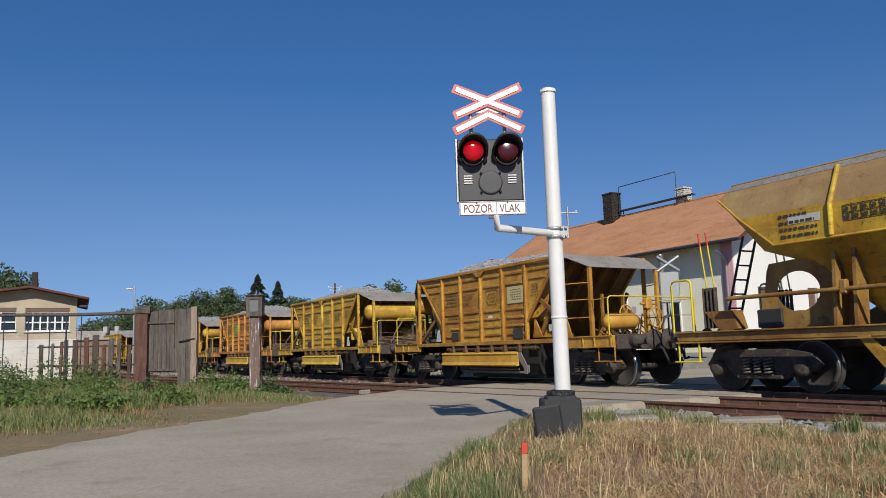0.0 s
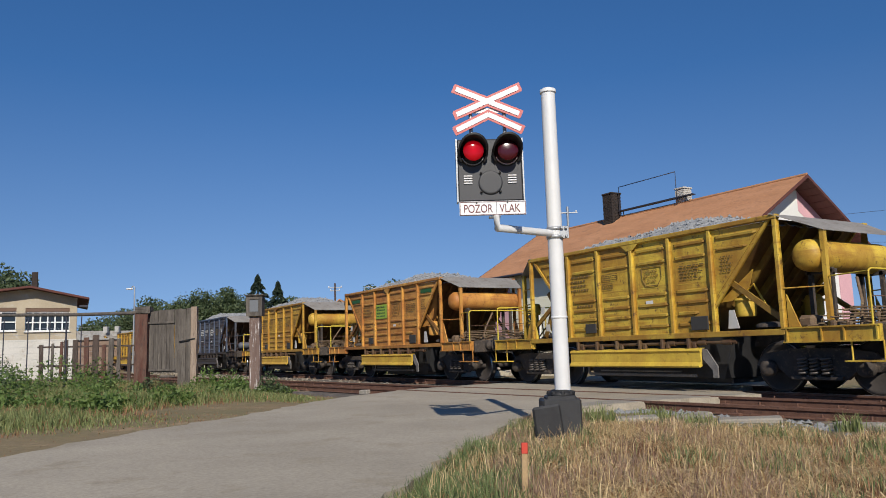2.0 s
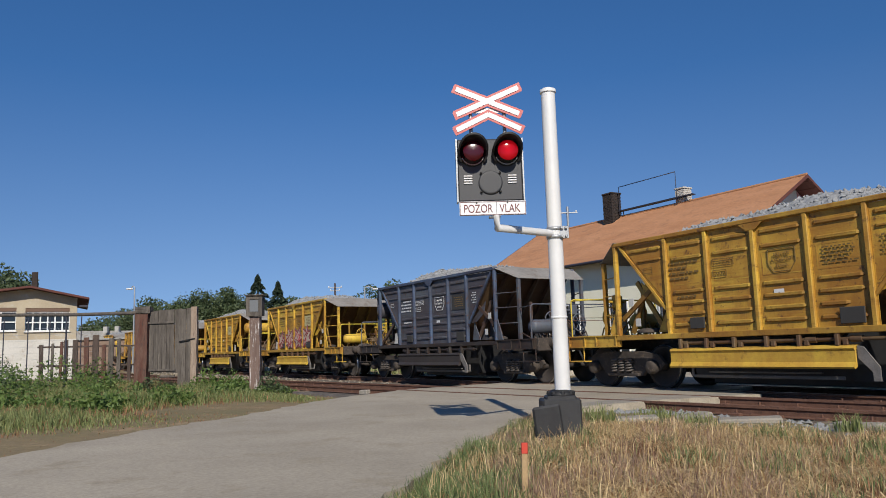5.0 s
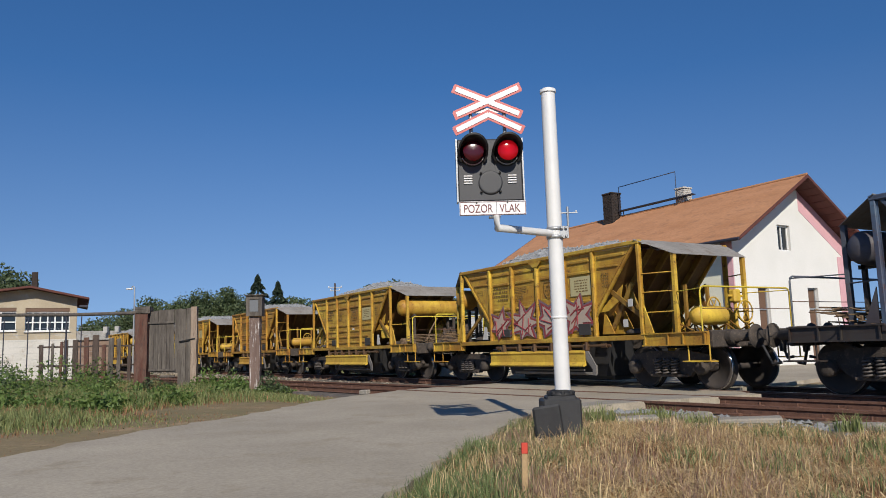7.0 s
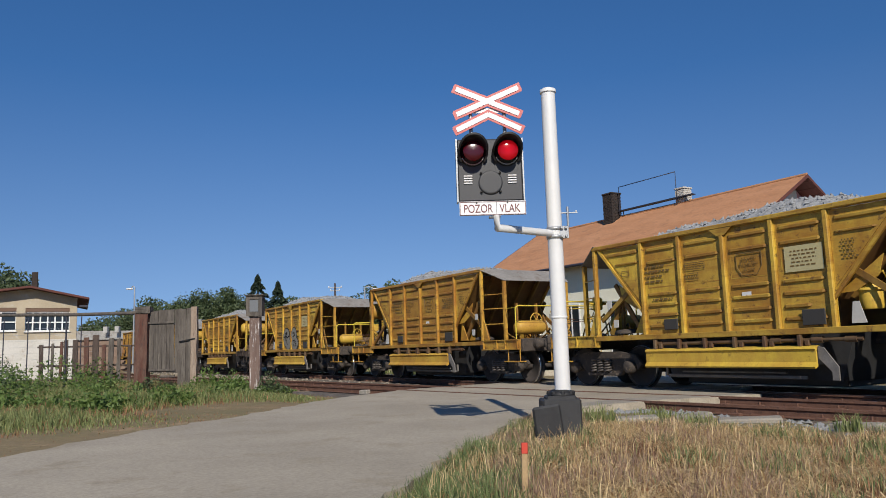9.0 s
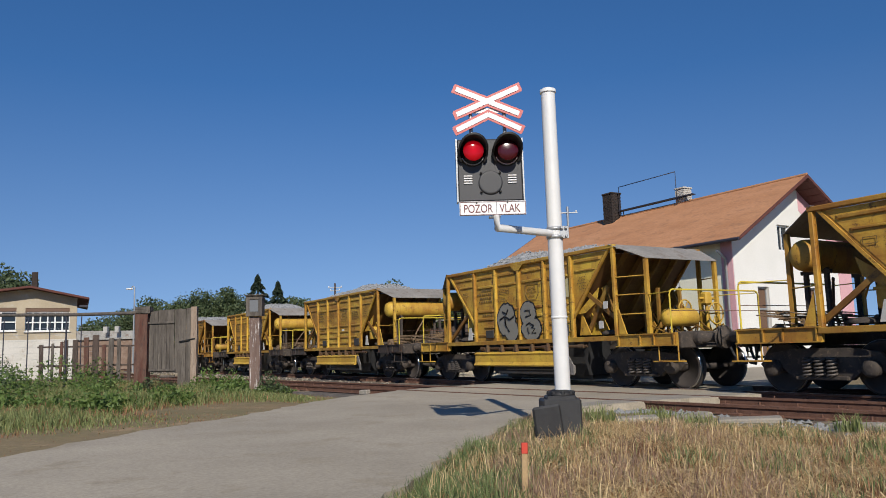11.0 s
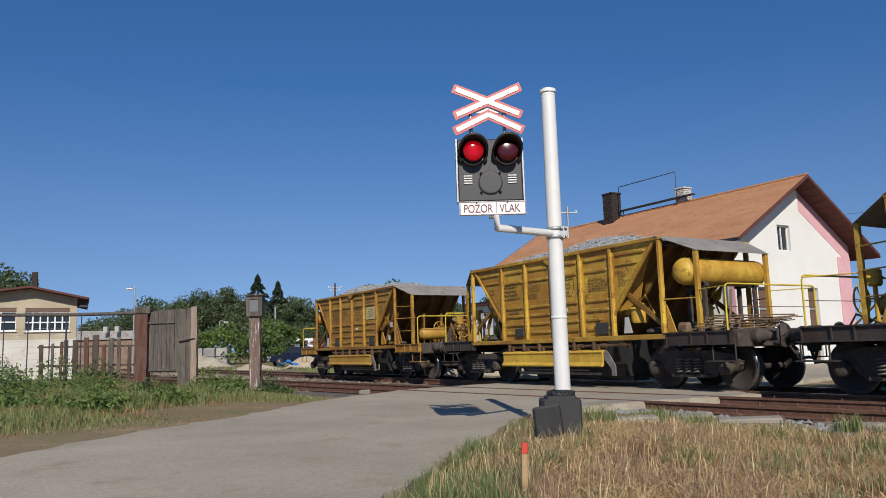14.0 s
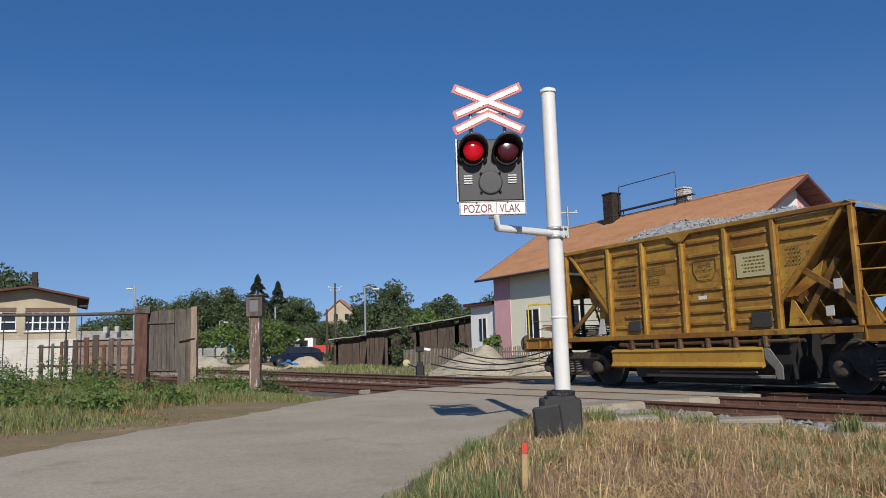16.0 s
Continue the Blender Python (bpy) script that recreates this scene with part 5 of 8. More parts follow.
        ln.turned(dome, pose(0, 0, 0, 90), k)
        lens = part("lens", ln, GLOW, board, "red signal lens", pose(cx, -0.16, cz))
        dk = Mesh().turned(dome, pose(0, 0.003, 0, -90), k)
        tmp = dk.data("lens", UNLIT)
        # join the two faces into one disc
        me = lens.data
        bm = bmesh.new()
        bm.from_mesh(me)
        n0 = len(bm.faces)
        bm.from_mesh(tmp)
        bm.faces.ensure_lookup_table()
        for f in bm.faces[n0:]:
            f.material_index = 1
        bm.to_mesh(me)
        bm.free()
        me.materials.append(UNLIT)
        LENSES.append(lens)
    dsk = Mesh().turned([(0.138, 0.0), (0.138, 0.012), (0.125, 0.02), (0.115, 0.02), (0.01, 0.02)], pose(0.0, 0, 2.80, 90), 36)
    part("blank_disc", dsk, BOARD, board)
    for k in range(4):
        a = math.pi / 4 + k * math.pi / 2
        part("fixing_knob", Mesh().turned([(0.014, 0), (0.014, 0.03), (0.004, 0.034)], pose(0.152 * math.cos(a), 0, 2.80 + 0.152 * math.sin(a), 90), 8), BLACK, board)
    for sx in (-0.255, 0.25):
        for k in range(4):
            part("vent_slot", Mesh().slab(sx, -0.006, 2.775 + 0.028 * k + 0.02, 0.10, 0.014, 0.014, 0.004), SIGN_WHITE, board)
    # lettered plate
    pl = part("warning_plate", Mesh().slab(0.012, -0.025, 2.498, 0.755, 0.012, 0.165, 0.004), SIGN_WHITE, t, "white plate lettered in dark red", b)
    writing("plate_lettering", "POZOR", 0.135, SIGN_TEXT, pl, pose(-0.155, -0.033, 2.49) @ Matrix.Diagonal((0.72, 1, 1, 1)))
    writing("plate_lettering", "VLAK", 0.135, SIGN_TEXT, pl, pose(0.205, -0.033, 2.49) @ Matrix.Diagonal((0.72, 1, 1, 1)))
    edge = Mesh()
    outline_box(edge, -0.36, 0.385, 2.422, 2.574, -0.0325, -1, 0.005)
    part("plate_border", edge, SIGN_TEXT, pl)
    part("plate_joint", Mesh().box(0.052, -0.034, 2.424, 0.056, -0.03, 2.573), BOARD, pl)
    for sx in (-0.17, 0.18):
        part("plate_screw", Mesh().turned([(0.01, 0), (0.01, 0.006), (0.002, 0.008)], pose(sx, -0.031, 2.562, 90), 8), BOARD, pl)
    part("plate_foot", Mesh().slab(0.035, 0.03, 2.405, 0.13, 0.08, 0.025, 0.006), GALV, t, m=b)
    # warning cross: a full cross above a half cross
    red, white = Mesh(), Mesh()
    arm_of_cross(white, red, (-0.395, 3.92), (0.39, 3.585), 0.11, -0.020)
    arm_of_cross(white, red, (-0.395, 3.585), (0.39, 3.925), 0.11, -0.0215)
    arm_of_cross(white, red, (-0.40, 3.395), (0.035, 3.605), 0.11, -0.040)
    arm_of_cross(white, red, (-0.035, 3.605), (0.40, 3.395), 0.11, -0.0415)
    part("backing_plate", Mesh().prism([(-0.17, 3.62), (0.17, 3.62), (0.24, 3.68), (-0.24, 3.68)], 0.01, pose(0, 0.0, 0)), SIGN_WHITE, t, m=b)
    cr = part("warning_cross", red, SIGN_RED, t, "double warning cross, white with red edges", b)
    part("cross_face", white, SIGN_WHITE, cr)
    for sx in (-0.2, 0.19):
        part("cross_strut", Mesh().tube([(sx, 0.03, 3.3), (sx, 0.03, 3.66)], 0.022, 8), GALV, t, m=b)


LENSES = []
crossing_signal()


# ---- the station ----
T_DIR = Vector((-1, 1.637, 0)).normalized()     # along the building, away
N_DIR = Vector((1.637, 1, 0)).normalized()      # across it
CORNER = Vector((10.39, 26.0, 0)) + N_DIR * 0.55 + T_DIR * 0.75


def framed(m):
    """A pose on the building: x along its gable, y along its length, from the near corner."""
    return Matrix(((N_DIR.x, T_DIR.x, 0, CORNER.x), (N_DIR.y, T_DIR.y, 0, CORNER.y), (0, 0, 1, 0), (0, 0, 0, 1))) @ m


def station():
    st = thing("station_building", "white and cream rendered station house with orange pitched roof", "house", framed(pose(0, 0, 0)))
    W, L, RIDGE, TH = 7.3, 15.0, 7.18, 0.4
    mid = 3.7
    wall_top = 4.62

    def roof_z(x):
        return RIDGE - (0.605 if x < mid else 0.655) * abs(x - mid)
    # gable towards the crossing, with its window and door openings left open
    holes = [(1.25, 1.9, 0.0, 2.9), (4.29, 4.95, 0.0, 2.9), (2.70, 3.48, 4.3, 5.3)]
    g = Mesh()
    xs = sorted({0.0, mid, W, *(h[0] for h in holes), *(h[1] for h in holes)})
    for a, b in zip(xs, xs[1:]):
        cuts = [h for h in holes if h[0] <= a and b <= h[1]]
        z = -0.3
        spans = []
        for h in sorted(cuts, key=lambda q: q[2]):
            if h[2] > z:
                spans.append((z, h[2]))
            z = h[3]
        for s0, s1 in spans:
            g.prism([(a, s0), (b, s0), (b, s1), (a, s1)], TH)
        g.prism([(a, z), (b, z), (b, roof_z(b) - 0.16), (a, roof_z(a) - 0.16)], TH)
    part("gable_wall", g.data("gable_wall", WALL_WHITE, True), WALL_WHITE, st, "sunlit white rendered gable wall")
    pk = Mesh()
    for a, b in ((mid + 0.45, W),):
        pk.prism([(a, roof_z(a) - 0.95), (b, roof_z(b) - 0.95), (b, roof_z(b) - 0.18), (a, roof_z(a) - 0.18)], 0.012, pose(0, -0.014, 0))
    part("gable_band", pk, PINK, st, "pink painted band under the roof edge")
    part("corner_pilaster", Mesh().box(W - 0.85, -0.03, -0.3, W, 0.0, roof_z(W) - 0.64), PINK, st)
    side = Mesh()
    side.box(0, TH, -0.3, TH, L, wall_top)
    part("side_wall", side, WALL_CREAM, st, "cream rendered long wall with pink pilasters")
    for y0, y1 in ((0.0, 0.5), (L - 1.4, L)):
        part("corner_pilaster", Mesh().box(-0.03, y0 + (0.02 if y0 == 0 else 0), -0.3, 0.0, y1, wall_top), PINK, st, "pink corner strip")
    part("plinth", Mesh().box(-0.05, 0.5, -0.3, 0.0, L - 1.4, 0.55), CONCRETE, st)
    part("back_wall", Mesh().box(W - TH, TH, -0.3, W, L, wall_top), WALL_CREAM, st)
    fg = Mesh().prism([(0, -0.3), (W, -0.3), (W, roof_z(W) - 0.16), (mid, roof_z(mid) - 0.16), (0, roof_z(0) - 0.16)], TH, pose(0, L - TH, 0))
    part("far_gable", fg, WALL_CREAM, st)
    # openings of the gable
    for i, (a, b, z0, z1) in enumerate(holes):
        o = part("window" if z0 > 1 else "door", Mesh().box(a, 0.16, max(z0, -0.05), b, 0.2, z1), GLASS if z0 > 1 else FRAME_BROWN, st, "dark paned window" if z0 > 1 else "brown panelled door in a deep white reveal")
        fr = Mesh()
        for q in (a, b - 0.05):
            fr.box(q, 0.12, max(z0, -0.05), q + 0.05, 0.16, z1)
        fr.box(a + 0.05, 0.12, z1 - 0.06, b - 0.05, 0.16, z1)
        fr.box(a + 0.05, 0.12, max(z0, -0.05), b - 0.05, 0.16, max(z0, -0.05) + 0.06)
        if z0 > 1:
            fr.box((a + b) / 2 - 0.025, 0.12, z0 + 0.06, (a + b) / 2 + 0.025, 0.16, z1 - 0.06)
        else:
            fr.box(a + 0.05, 0.12, 2.05, b - 0.05, 0.16, 2.12)
        part("frame", fr, FRAME_WHITE if z0 > 1 else GALV, o)
    # windows along the track side
    for y, w, z0, z1 in ((2.6, 1.0, 1.0, 2.75), (5.4, 1.0, 0.0, 2.75), (8.4, 1.0, 1.0, 2.75), (11.3, 1.0, 1.0, 2.75)):
        wn_ = part("window", Mesh().box(-0.012, y, z0, 0.0, y + w, z1), GLASS, st, "tall dark window in a cream wall")
        fr = Mesh()
        for q in (y - 0.06, y + w / 2 - 0.025, y + w):
            fr.box(-0.04, q, z0, 0.0, q + 0.06, z1)
        fr.box(-0.04, y - 0.06, z1, 0.0, y + w + 0.06, z1 + 0.07)
        fr.box(-0.06, y - 0.06, z0 - 0.07, 0.0, y + w + 0.06, z0)
        part("frame", fr, FRAME_WHITE, wn_)
    # roof
    OV, EX = 0.62, 0.80
    for sg in (-1, 1):
        r, u = Mesh(), Mesh()
        xe = -OV if sg < 0 else W + 0.86
        for m, up in ((r, 0.0), (u, -0.10)):
            th = 0.09 if m is r else 0.04
            pr = [(mid, RIDGE + up), (xe, roof_z(xe) + up), (xe, roof_z(xe) + up - th), (mid, RIDGE + up - th)]
            m.prism(pr, L + 2 * EX, pose(0, -EX, 0))
        part("roof", r, ROOF_RED, st, "orange corrugated roof slope")
        part("soffit", u, SOFFIT, st, "dark red-brown boarded soffit")
        for y in (-EX - 0.025, L + EX):
            fa = Mesh().prism([(mid, RIDGE + 0.01), (xe, roof_z(xe) + 0.01), (xe, roof_z(xe) - 0.12), (mid, RIDGE - 0.12)], 0.025, pose(0, y, 0))
            part("barge_board", fa, SOFFIT, st)
        gt = Mesh().tube([(xe + sg * 0.05, -EX, roof_z(xe) - 0.08), (xe + sg * 0.05, L + EX, roof_z(xe) - 0.08)], 0.06, 8)
        part("gutter", gt, IRON if sg < 0 else GALV, st)
        rf = Mesh()
        for k in range(int((mid + OV) / 0.34)):
            x = mid + sg * (0.34 * (k + 0.5))
            rf.box(x - 0.03, -EX, roof_z(x) - 0.15, x + 0.03, -0.002, roof_z(x) - 0.105)
        part("purlin_ends", rf, SOFFIT, st)
    part("ridge_cap", Mesh().tube([(mid, -EX, RIDGE + 0.0), (mid, L + EX, RIDGE + 0.0)], 0.07, 8), ROOF_RED, st)
    part("downpipe", Mesh().tube([(-0.55, 0.25, 4.2), (-0.12, 0.25, 3.9), (-0.10, 0.25, 0.0)], 0.05, 8), GALV, st)
    # chimneys and the sweep's walkway
    for y, x, w, top, mat, lab in ((9.45, mid - 0.25, 0.62, 8.36, BRICK_DARK, "sooty dark brick chimney"), (5.35, mid + 0.2, 0.5, 7.86, BRICK_PALE, "whitewashed brick chimney")):
        c = thing("chimney", "", "")
        c.parent = st
        tagged(c, lab)
        row, z, k = 0, RIDGE - 0.7, 0
        core = Mesh().box(x - w / 2 + 0.02, y - w / 2 + 0.02, z, x + w / 2 - 0.02, y + w / 2 - 0.02, top - 0.02)
        part("mortar_core", core, CONCRETE if mat is BRICK_PALE else BRICK_DARK, c)
        bk = Mesh()
        while z < top - 0.06:
            n = 3
            for i in range(-1 if row % 2 else 0, n):
                f = (i + (0.5 if row % 2 else 0)) / n
                for (ax, ay, bx, by) in ((x - w / 2, y - w / 2, x + w / 2, y - w / 2), (x - w / 2, y + w / 2, x - w / 2, y - w / 2)):
                    q0, q1 = max(0.0, f), min(1.0, f + 1 / n - 0.04)
                    if q0 > 0.98:
                        continue
                    X0, Y0, X1, Y1 = ax + (bx - ax) * q0, ay + (by - ay) * q0, ax + (bx - ax) * q1, ay + (by - ay) * q1
                    if ay == by:
                        bk.box(X0, Y0 - 0.008, z, X1, Y0 + 0.05, z + 0.066)
                    else:
                        bk.box(X0 - 0.008, Y1, z, X0 + 0.05, Y0, z + 0.066)
            z += 0.078
            row += 1
        tagged(part("bricks", bk, mat, c), kind="stuff")
        part("chimney_cap", Mesh().slab(x, y, top, w + 0.08, w + 0.08, 0.07, 0.01), mat, c)
    wk = Mesh()
    a, b = 9.1, 4.55
    wk.box(mid - 0.22, b, RIDGE + 0.24, mid + 0.05, a, RIDGE + 0.29)
    for y in (a - 0.25, b + 0.9):
        wk.tube([(mid - 0.1, y, RIDGE), (mid - 0.1, y, RIDGE + 0.3)], 0.025, 6)
    part("roof_walkway", wk, IRON, st, "dark iron roof walkway with handrail")
    hr = Mesh().tube([(mid - 0.2, a - 0.12, RIDGE + 0.05), (mid - 0.2, a - 0.12, RIDGE + 1.45), (mid - 0.2, b + 0.85, RIDGE + 1.45), (mid - 0.2, b + 0.85, RIDGE + 0.05)], 0.022, 6)
    part("walkway_handrail", hr, IRON, st)
    return st


# ---- motion of the train ----
def travel(t):
    k = t - 8.0
    return 17.038 + 8.7236 * k - 0.02487 * k * k - 0.002195 * k ** 3 - 0.12 * max(0.0, 1.2 - t) ** 2


def motions():
    for i, w, turned_round in TRAIN:
        rows = []
        for k in range(33):
            t = 0.5 * k
            s = travel(t) - 11.8605 * (i - 6) + OFFSETS.get(i, 0.0) - 3.63
            p, _, _ = on_line(s, HALF)
            a, _, _ = on_line(s - 3.8, HALF)
            b, _, _ = on_line(s + 3.8, HALF)
            h = math.degrees(math.atan2((b - a).y, (b - a).x)) + (180 if turned_round else 0)
            p = (a + b) / 2
            rows.append((t, pose(p.x, p.y, 0, 0, 0, h)))
        walk(w, rows)
        sgn = -1 if turned_round else 1
        for o in w.children_recursive:
            if o.name.startswith("wheelset"):
                c = o.matrix_basis.translation.copy()
                walk(o, [(k / 15, pose(c.x, c.y, c.z, 0, sgn * math.degrees((travel(k / 15) - travel(0)) / 0.46), 0)) for k in range(241)])
    for lens, left in zip(LENSES, (True, False)):
        c = lens.matrix_basis.translation.copy()
        switches = [(-0.35, True), (0.30, False)]
        k = 0
        while 0.72 + 1.07 * k < 15.95:
            switches += [(0.72 + 1.07 * k, True), (0.72 + 1.07 * k + 0.65, False)]
            k += 1
        # keep each change clear of the half seconds
        for i, (s, on) in enumerate(switches):
            half = round(s * 2) / 2
            if abs(s - half) < 0.07:
                switches[i] = (half + 0.075 if s >= half else half - 0.075, on)
        angle = 0.0 if left else 180.0
        rows = [(0.0, pose(c.x, c.y, c.z, 0, 0, angle))]
        for s, _ in switches:
            if 0.06 < s < 15.93:
                for d, f in ((-0.05, 0), (-0.0167, 60), (0.0167, 120), (0.05, 180)):
                    rows.append((s + d, pose(c.x, c.y, c.z, 0, 0, angle + f)))
                angle += 180.0
        rows.append((16.0, pose(c.x, c.y, c.z, 0, 0, angle)))
        walk(lens, rows)


# ---- assembly ----
build_ground()
build_road()
build_track("railway_track", False, "main railway track with rusty rails on ballast", -75, 40)
build_track("siding_track", True, "rusty siding rails running together with the main track", -45, 30)
station()
LOOKS = {1: (YELLOW, CREAM, True), 2: (YELLOW, None, False), 3: (ORANGE, None, False), 4: (YELLOW, None, False), 5: (BLUEGREY, None, True),
         6: (YELLOW, CREAM, True), 7: (YELLOW, CREAM, False), 8: (YELLOW, None, True), 9: (YELLOW, CREAM, True), 10: (YELLOW, None, False), 11: (YELLOW, None, False), 12: (YELLOW, CREAM, True)}
LABELS = {1: "ochre yellow hopper wagon heaped with grey ballast, brake platform", 2: "bright yellow hopper wagon with air tank, heaped with ballast", 3: "orange-brown hopper wagon with green notice panel and air tank",
          4: "weathered yellow hopper wagon with air tank and stone load", 5: "dark blue-grey hopper wagon with white stencils, full of ballast", 6: "yellow hopper wagon with red and white graffiti, full of ballast",
          7: "yellow hopper wagon with cream notice, heaped with ballast", 8: "rust-streaked yellow hopper wagon with yellow brake stand", 9: "yellow hopper wagon with silver graffiti, full of ballast",
          10: "yellow hopper wagon with dark underframe and air tank", 11: "yellow hopper wagon with dark beams and stone load", 12: "last hopper wagon, dull yellow with cream notice, full of ballast"}
TRAIN = []
base = hopper_wagon()
for i in range(1, 13):
    colour, notice, turned_round = LOOKS[i]
    w = base if i == 1 else copy_thing(base, pose(0, 0, 0))
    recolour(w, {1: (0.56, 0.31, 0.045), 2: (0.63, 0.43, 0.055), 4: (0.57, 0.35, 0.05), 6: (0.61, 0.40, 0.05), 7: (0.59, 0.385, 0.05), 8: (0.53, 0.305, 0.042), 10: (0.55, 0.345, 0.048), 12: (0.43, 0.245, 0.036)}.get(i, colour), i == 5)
    if turned_round or i == 3:
        for o in [c for c in w.children if c.name.split(".")[0] == "ladder"]:
            bpy.data.objects.remove(o)
    if i in (10, 11):
        for o in w.children:
            if o.name.split(".")[0] in ("platform_beam", "step"):
                o.color = (0.045, 0.038, 0.034, 1)
    tagged(w, LABELS[i], "freight wagon", "wagons of the ballast train")
    TRAIN.append((i, w, turned_round))
for i, w, turned_round in TRAIN:
    markings(w, WHITE_STENCIL if i == 5 else STENCIL_SOFT, 10 * i, SLATE if i == 5 else LOOKS[i][1], turned_round, i == 3)
graffiti(TRAIN[5][1], "red", True)
graffiti(TRAIN[8][1], "silver", True)
for o in TRAIN[2][1].children:
    if o.name.startswith("discharge_flap"):
        o.color = (*YELLOW, 1)
first = big_hopper()
TRAIN.insert(0, (0, first, False))


# ---- the yard on the left: gate, fence, meter post, house ----
def plank(m, x0, x1, z0, z1, y, t=0.03, skew=0.0):
    m.add([(x0, y, z0), (x1, y, z0), (x1 + skew, y, z1), (x0 + skew, y, z1 - 0.01), (x0, y + t, z0), (x1, y + t, z0), (x1 + skew, y + t, z1), (x0 + skew, y + t, z1 - 0.01)],
          [(0, 1, 2, 3), (7, 6, 5, 4), (0, 4, 5, 1), (1, 5, 6, 2), (2, 6, 7, 3), (3, 7, 4, 0)])


def rough_post(x0, x1, z0, z1, y, d, seed):
    """A squared timber with a worn, uneven outline."""
    rnd = random.Random(seed)
    m, rings, n = Mesh(), [], 9
    for i in range(n):
        f = i / (n - 1)
        z = z0 + (z1 - z0) * f
        j = lambda: rnd.uniform(-0.012, 0.012)
        rings.append([(x0 + j(), y + j(), z), (x1 + j(), y + j(), z + j()), (x1 + j(), y + d + j(), z), (x0 + j(), y + d + j(), z)])
    vs = [p for r in rings for p in r]
    m.add(vs, [(i * 4 + k, i * 4 + (k + 1) % 4, (i + 1) * 4 + (k + 1) % 4, (i + 1) * 4 + k) for i in range(n - 1) for k in range(4)] + [(0, 1, 2, 3), tuple(range(4 * n - 4, 4 * n))])
    return m


def wooden_gate():
    g = thing("wooden_gate", "weathered grey board gate between timber posts, closed", "gate", pose(0, 24, 0))
    rnd = random.Random(2)
    part("gate_post", rough_post(-9.90, -9.50, -0.2, 2.42, -0.02, 0.3, 1), RED_WOOD, g, "thick reddish worn post")
    part("post_cap", rough_post(-9.88, -9.42, 2.40, 2.60, -0.06, 0.3, 6), OLD_WOOD, g)
    part("gate_post", rough_post(-8.12, -7.93, -0.2, 2.56, 0.0, 0.18, 3), STAKE_OLD, g, "lighter bare timber post")
    x = -9.46
    while x < -8.62:
        w = rnd.uniform(0.10, 0.15)
        m = Mesh()
        plank(m, x, x + w - 0.008, 0.5 + rnd.uniform(-0.03, 0.03), 2.5 + rnd.uniform(-0.06, 0.05), 0.05 + rnd.uniform(0, 0.012), 0.03, rnd.uniform(-0.01, 0.01))
        part("board", m, OLD_WOOD, g)
        x += w
    while x < -8.13:
        w = rnd.uniform(0.10, 0.15)
        m = Mesh()
        plank(m, x, min(x + w - 0.008, -8.13), -0.12, 2.48 + rnd.uniform(-0.06, 0.05), 0.03 + rnd.uniform(0, 0.012), 0.03, rnd.uniform(-0.012, 0.012))
        part("board", m, OLD_WOOD, g)
        x += w
    for z, x0, x1 in ((2.08, -9.5, -8.65), (0.58, -9.46, -8.62), (0.38, -9.1, -8.62)):
        part("cross_rail", Mesh().slab((x0 + x1) / 2, 0.03, z, x1 - x0, 0.05, 0.07, 0.01), OLD_WOOD, g)
    part("latch_bar", Mesh().tube([(-8.48, 0.0, 1.46), (-8.28, -0.03, 1.50), (-7.97, -0.02, 1.55)], 0.018, 6), BLACK, g)


def picket_fence():
    f = thing("plank_fence", "row of uneven dark planks and posts with gaps", "fence", pose(0, 30, 0))
    rnd = random.Random(7)
    for x, top, w in ((-16.05, 1.62, 0.22), (-15.6, 1.66, 0.14), (-15.33, 1.72, 0.16), (-15.06, 1.78, 0.22), (-14.72, 1.78, 0.28), (-14.3, 1.86, 0.26), (-13.95, 1.95, 0.34), (-13.6, 1.55, 0.22), (-13.3, 1.8, 0.28), (-13.0, 1.78, 0.2), (-12.6, 1.5, 0.18), (-12.2, 1.62, 0.2), (-11.8, 1.45, 0.22)):
        m = Mesh()
        plank(m, x - w * 0.36, x + w * 0.36, -0.2, top, rnd.uniform(-0.1, 0.1), 0.04, rnd.uniform(-0.05, 0.05))
        part("fence_plank", m, rnd.choice((DARK_WOOD, RED_WOOD, OLD_WOOD, RED_WOOD)), f)
    for z in (1.35, 0.6):
        part("fence_rail", Mesh().slab(-14.0, 0.08, z, 4.6, 0.05, 0.07, 0.01, pose(0, 0, 0, 0, 0.6)), DARK_WOOD, f)
    wire = thing("wire_fence", "thin wire mesh fence on slim steel posts", "fence", pose(0, 31, 0))
    for x in (-18.2, -17.2, -16.3, -15.0):
        part("fence_post", Mesh().tube([(x, 0, -0.2), (x, 0, 2.75)], 0.022, 6), IRON, wire)
    for i in range(9):
        part("fence_wire", Mesh().tube([(-20, 0, 0.3 + 0.25 * i), (-14.4, 0, 0.3 + 0.25 * i)], 0.004, 4), GALV, wire)
    p = thing("pipe_rail", "long grey horizontal pipe carried above the fence", "rail")
    part("pipe", Mesh().tube([(-9.6, 24.1, 2.42), (-12.5, 25.4, 2.50), (-16.0, 27.0, 2.66), (-22.0, 29.6, 2.9)], 0.06, 10), OLD_WOOD, p)
    for x, y, z in ((-12.9, 25.6, 2.5), (-16.9, 27.35, 2.68), (-21, 29.2, 2.84)):
        part("pipe_support", Mesh().tube([(x, y, -0.2), (x, y, z)], 0.03, 8), IRON, p)


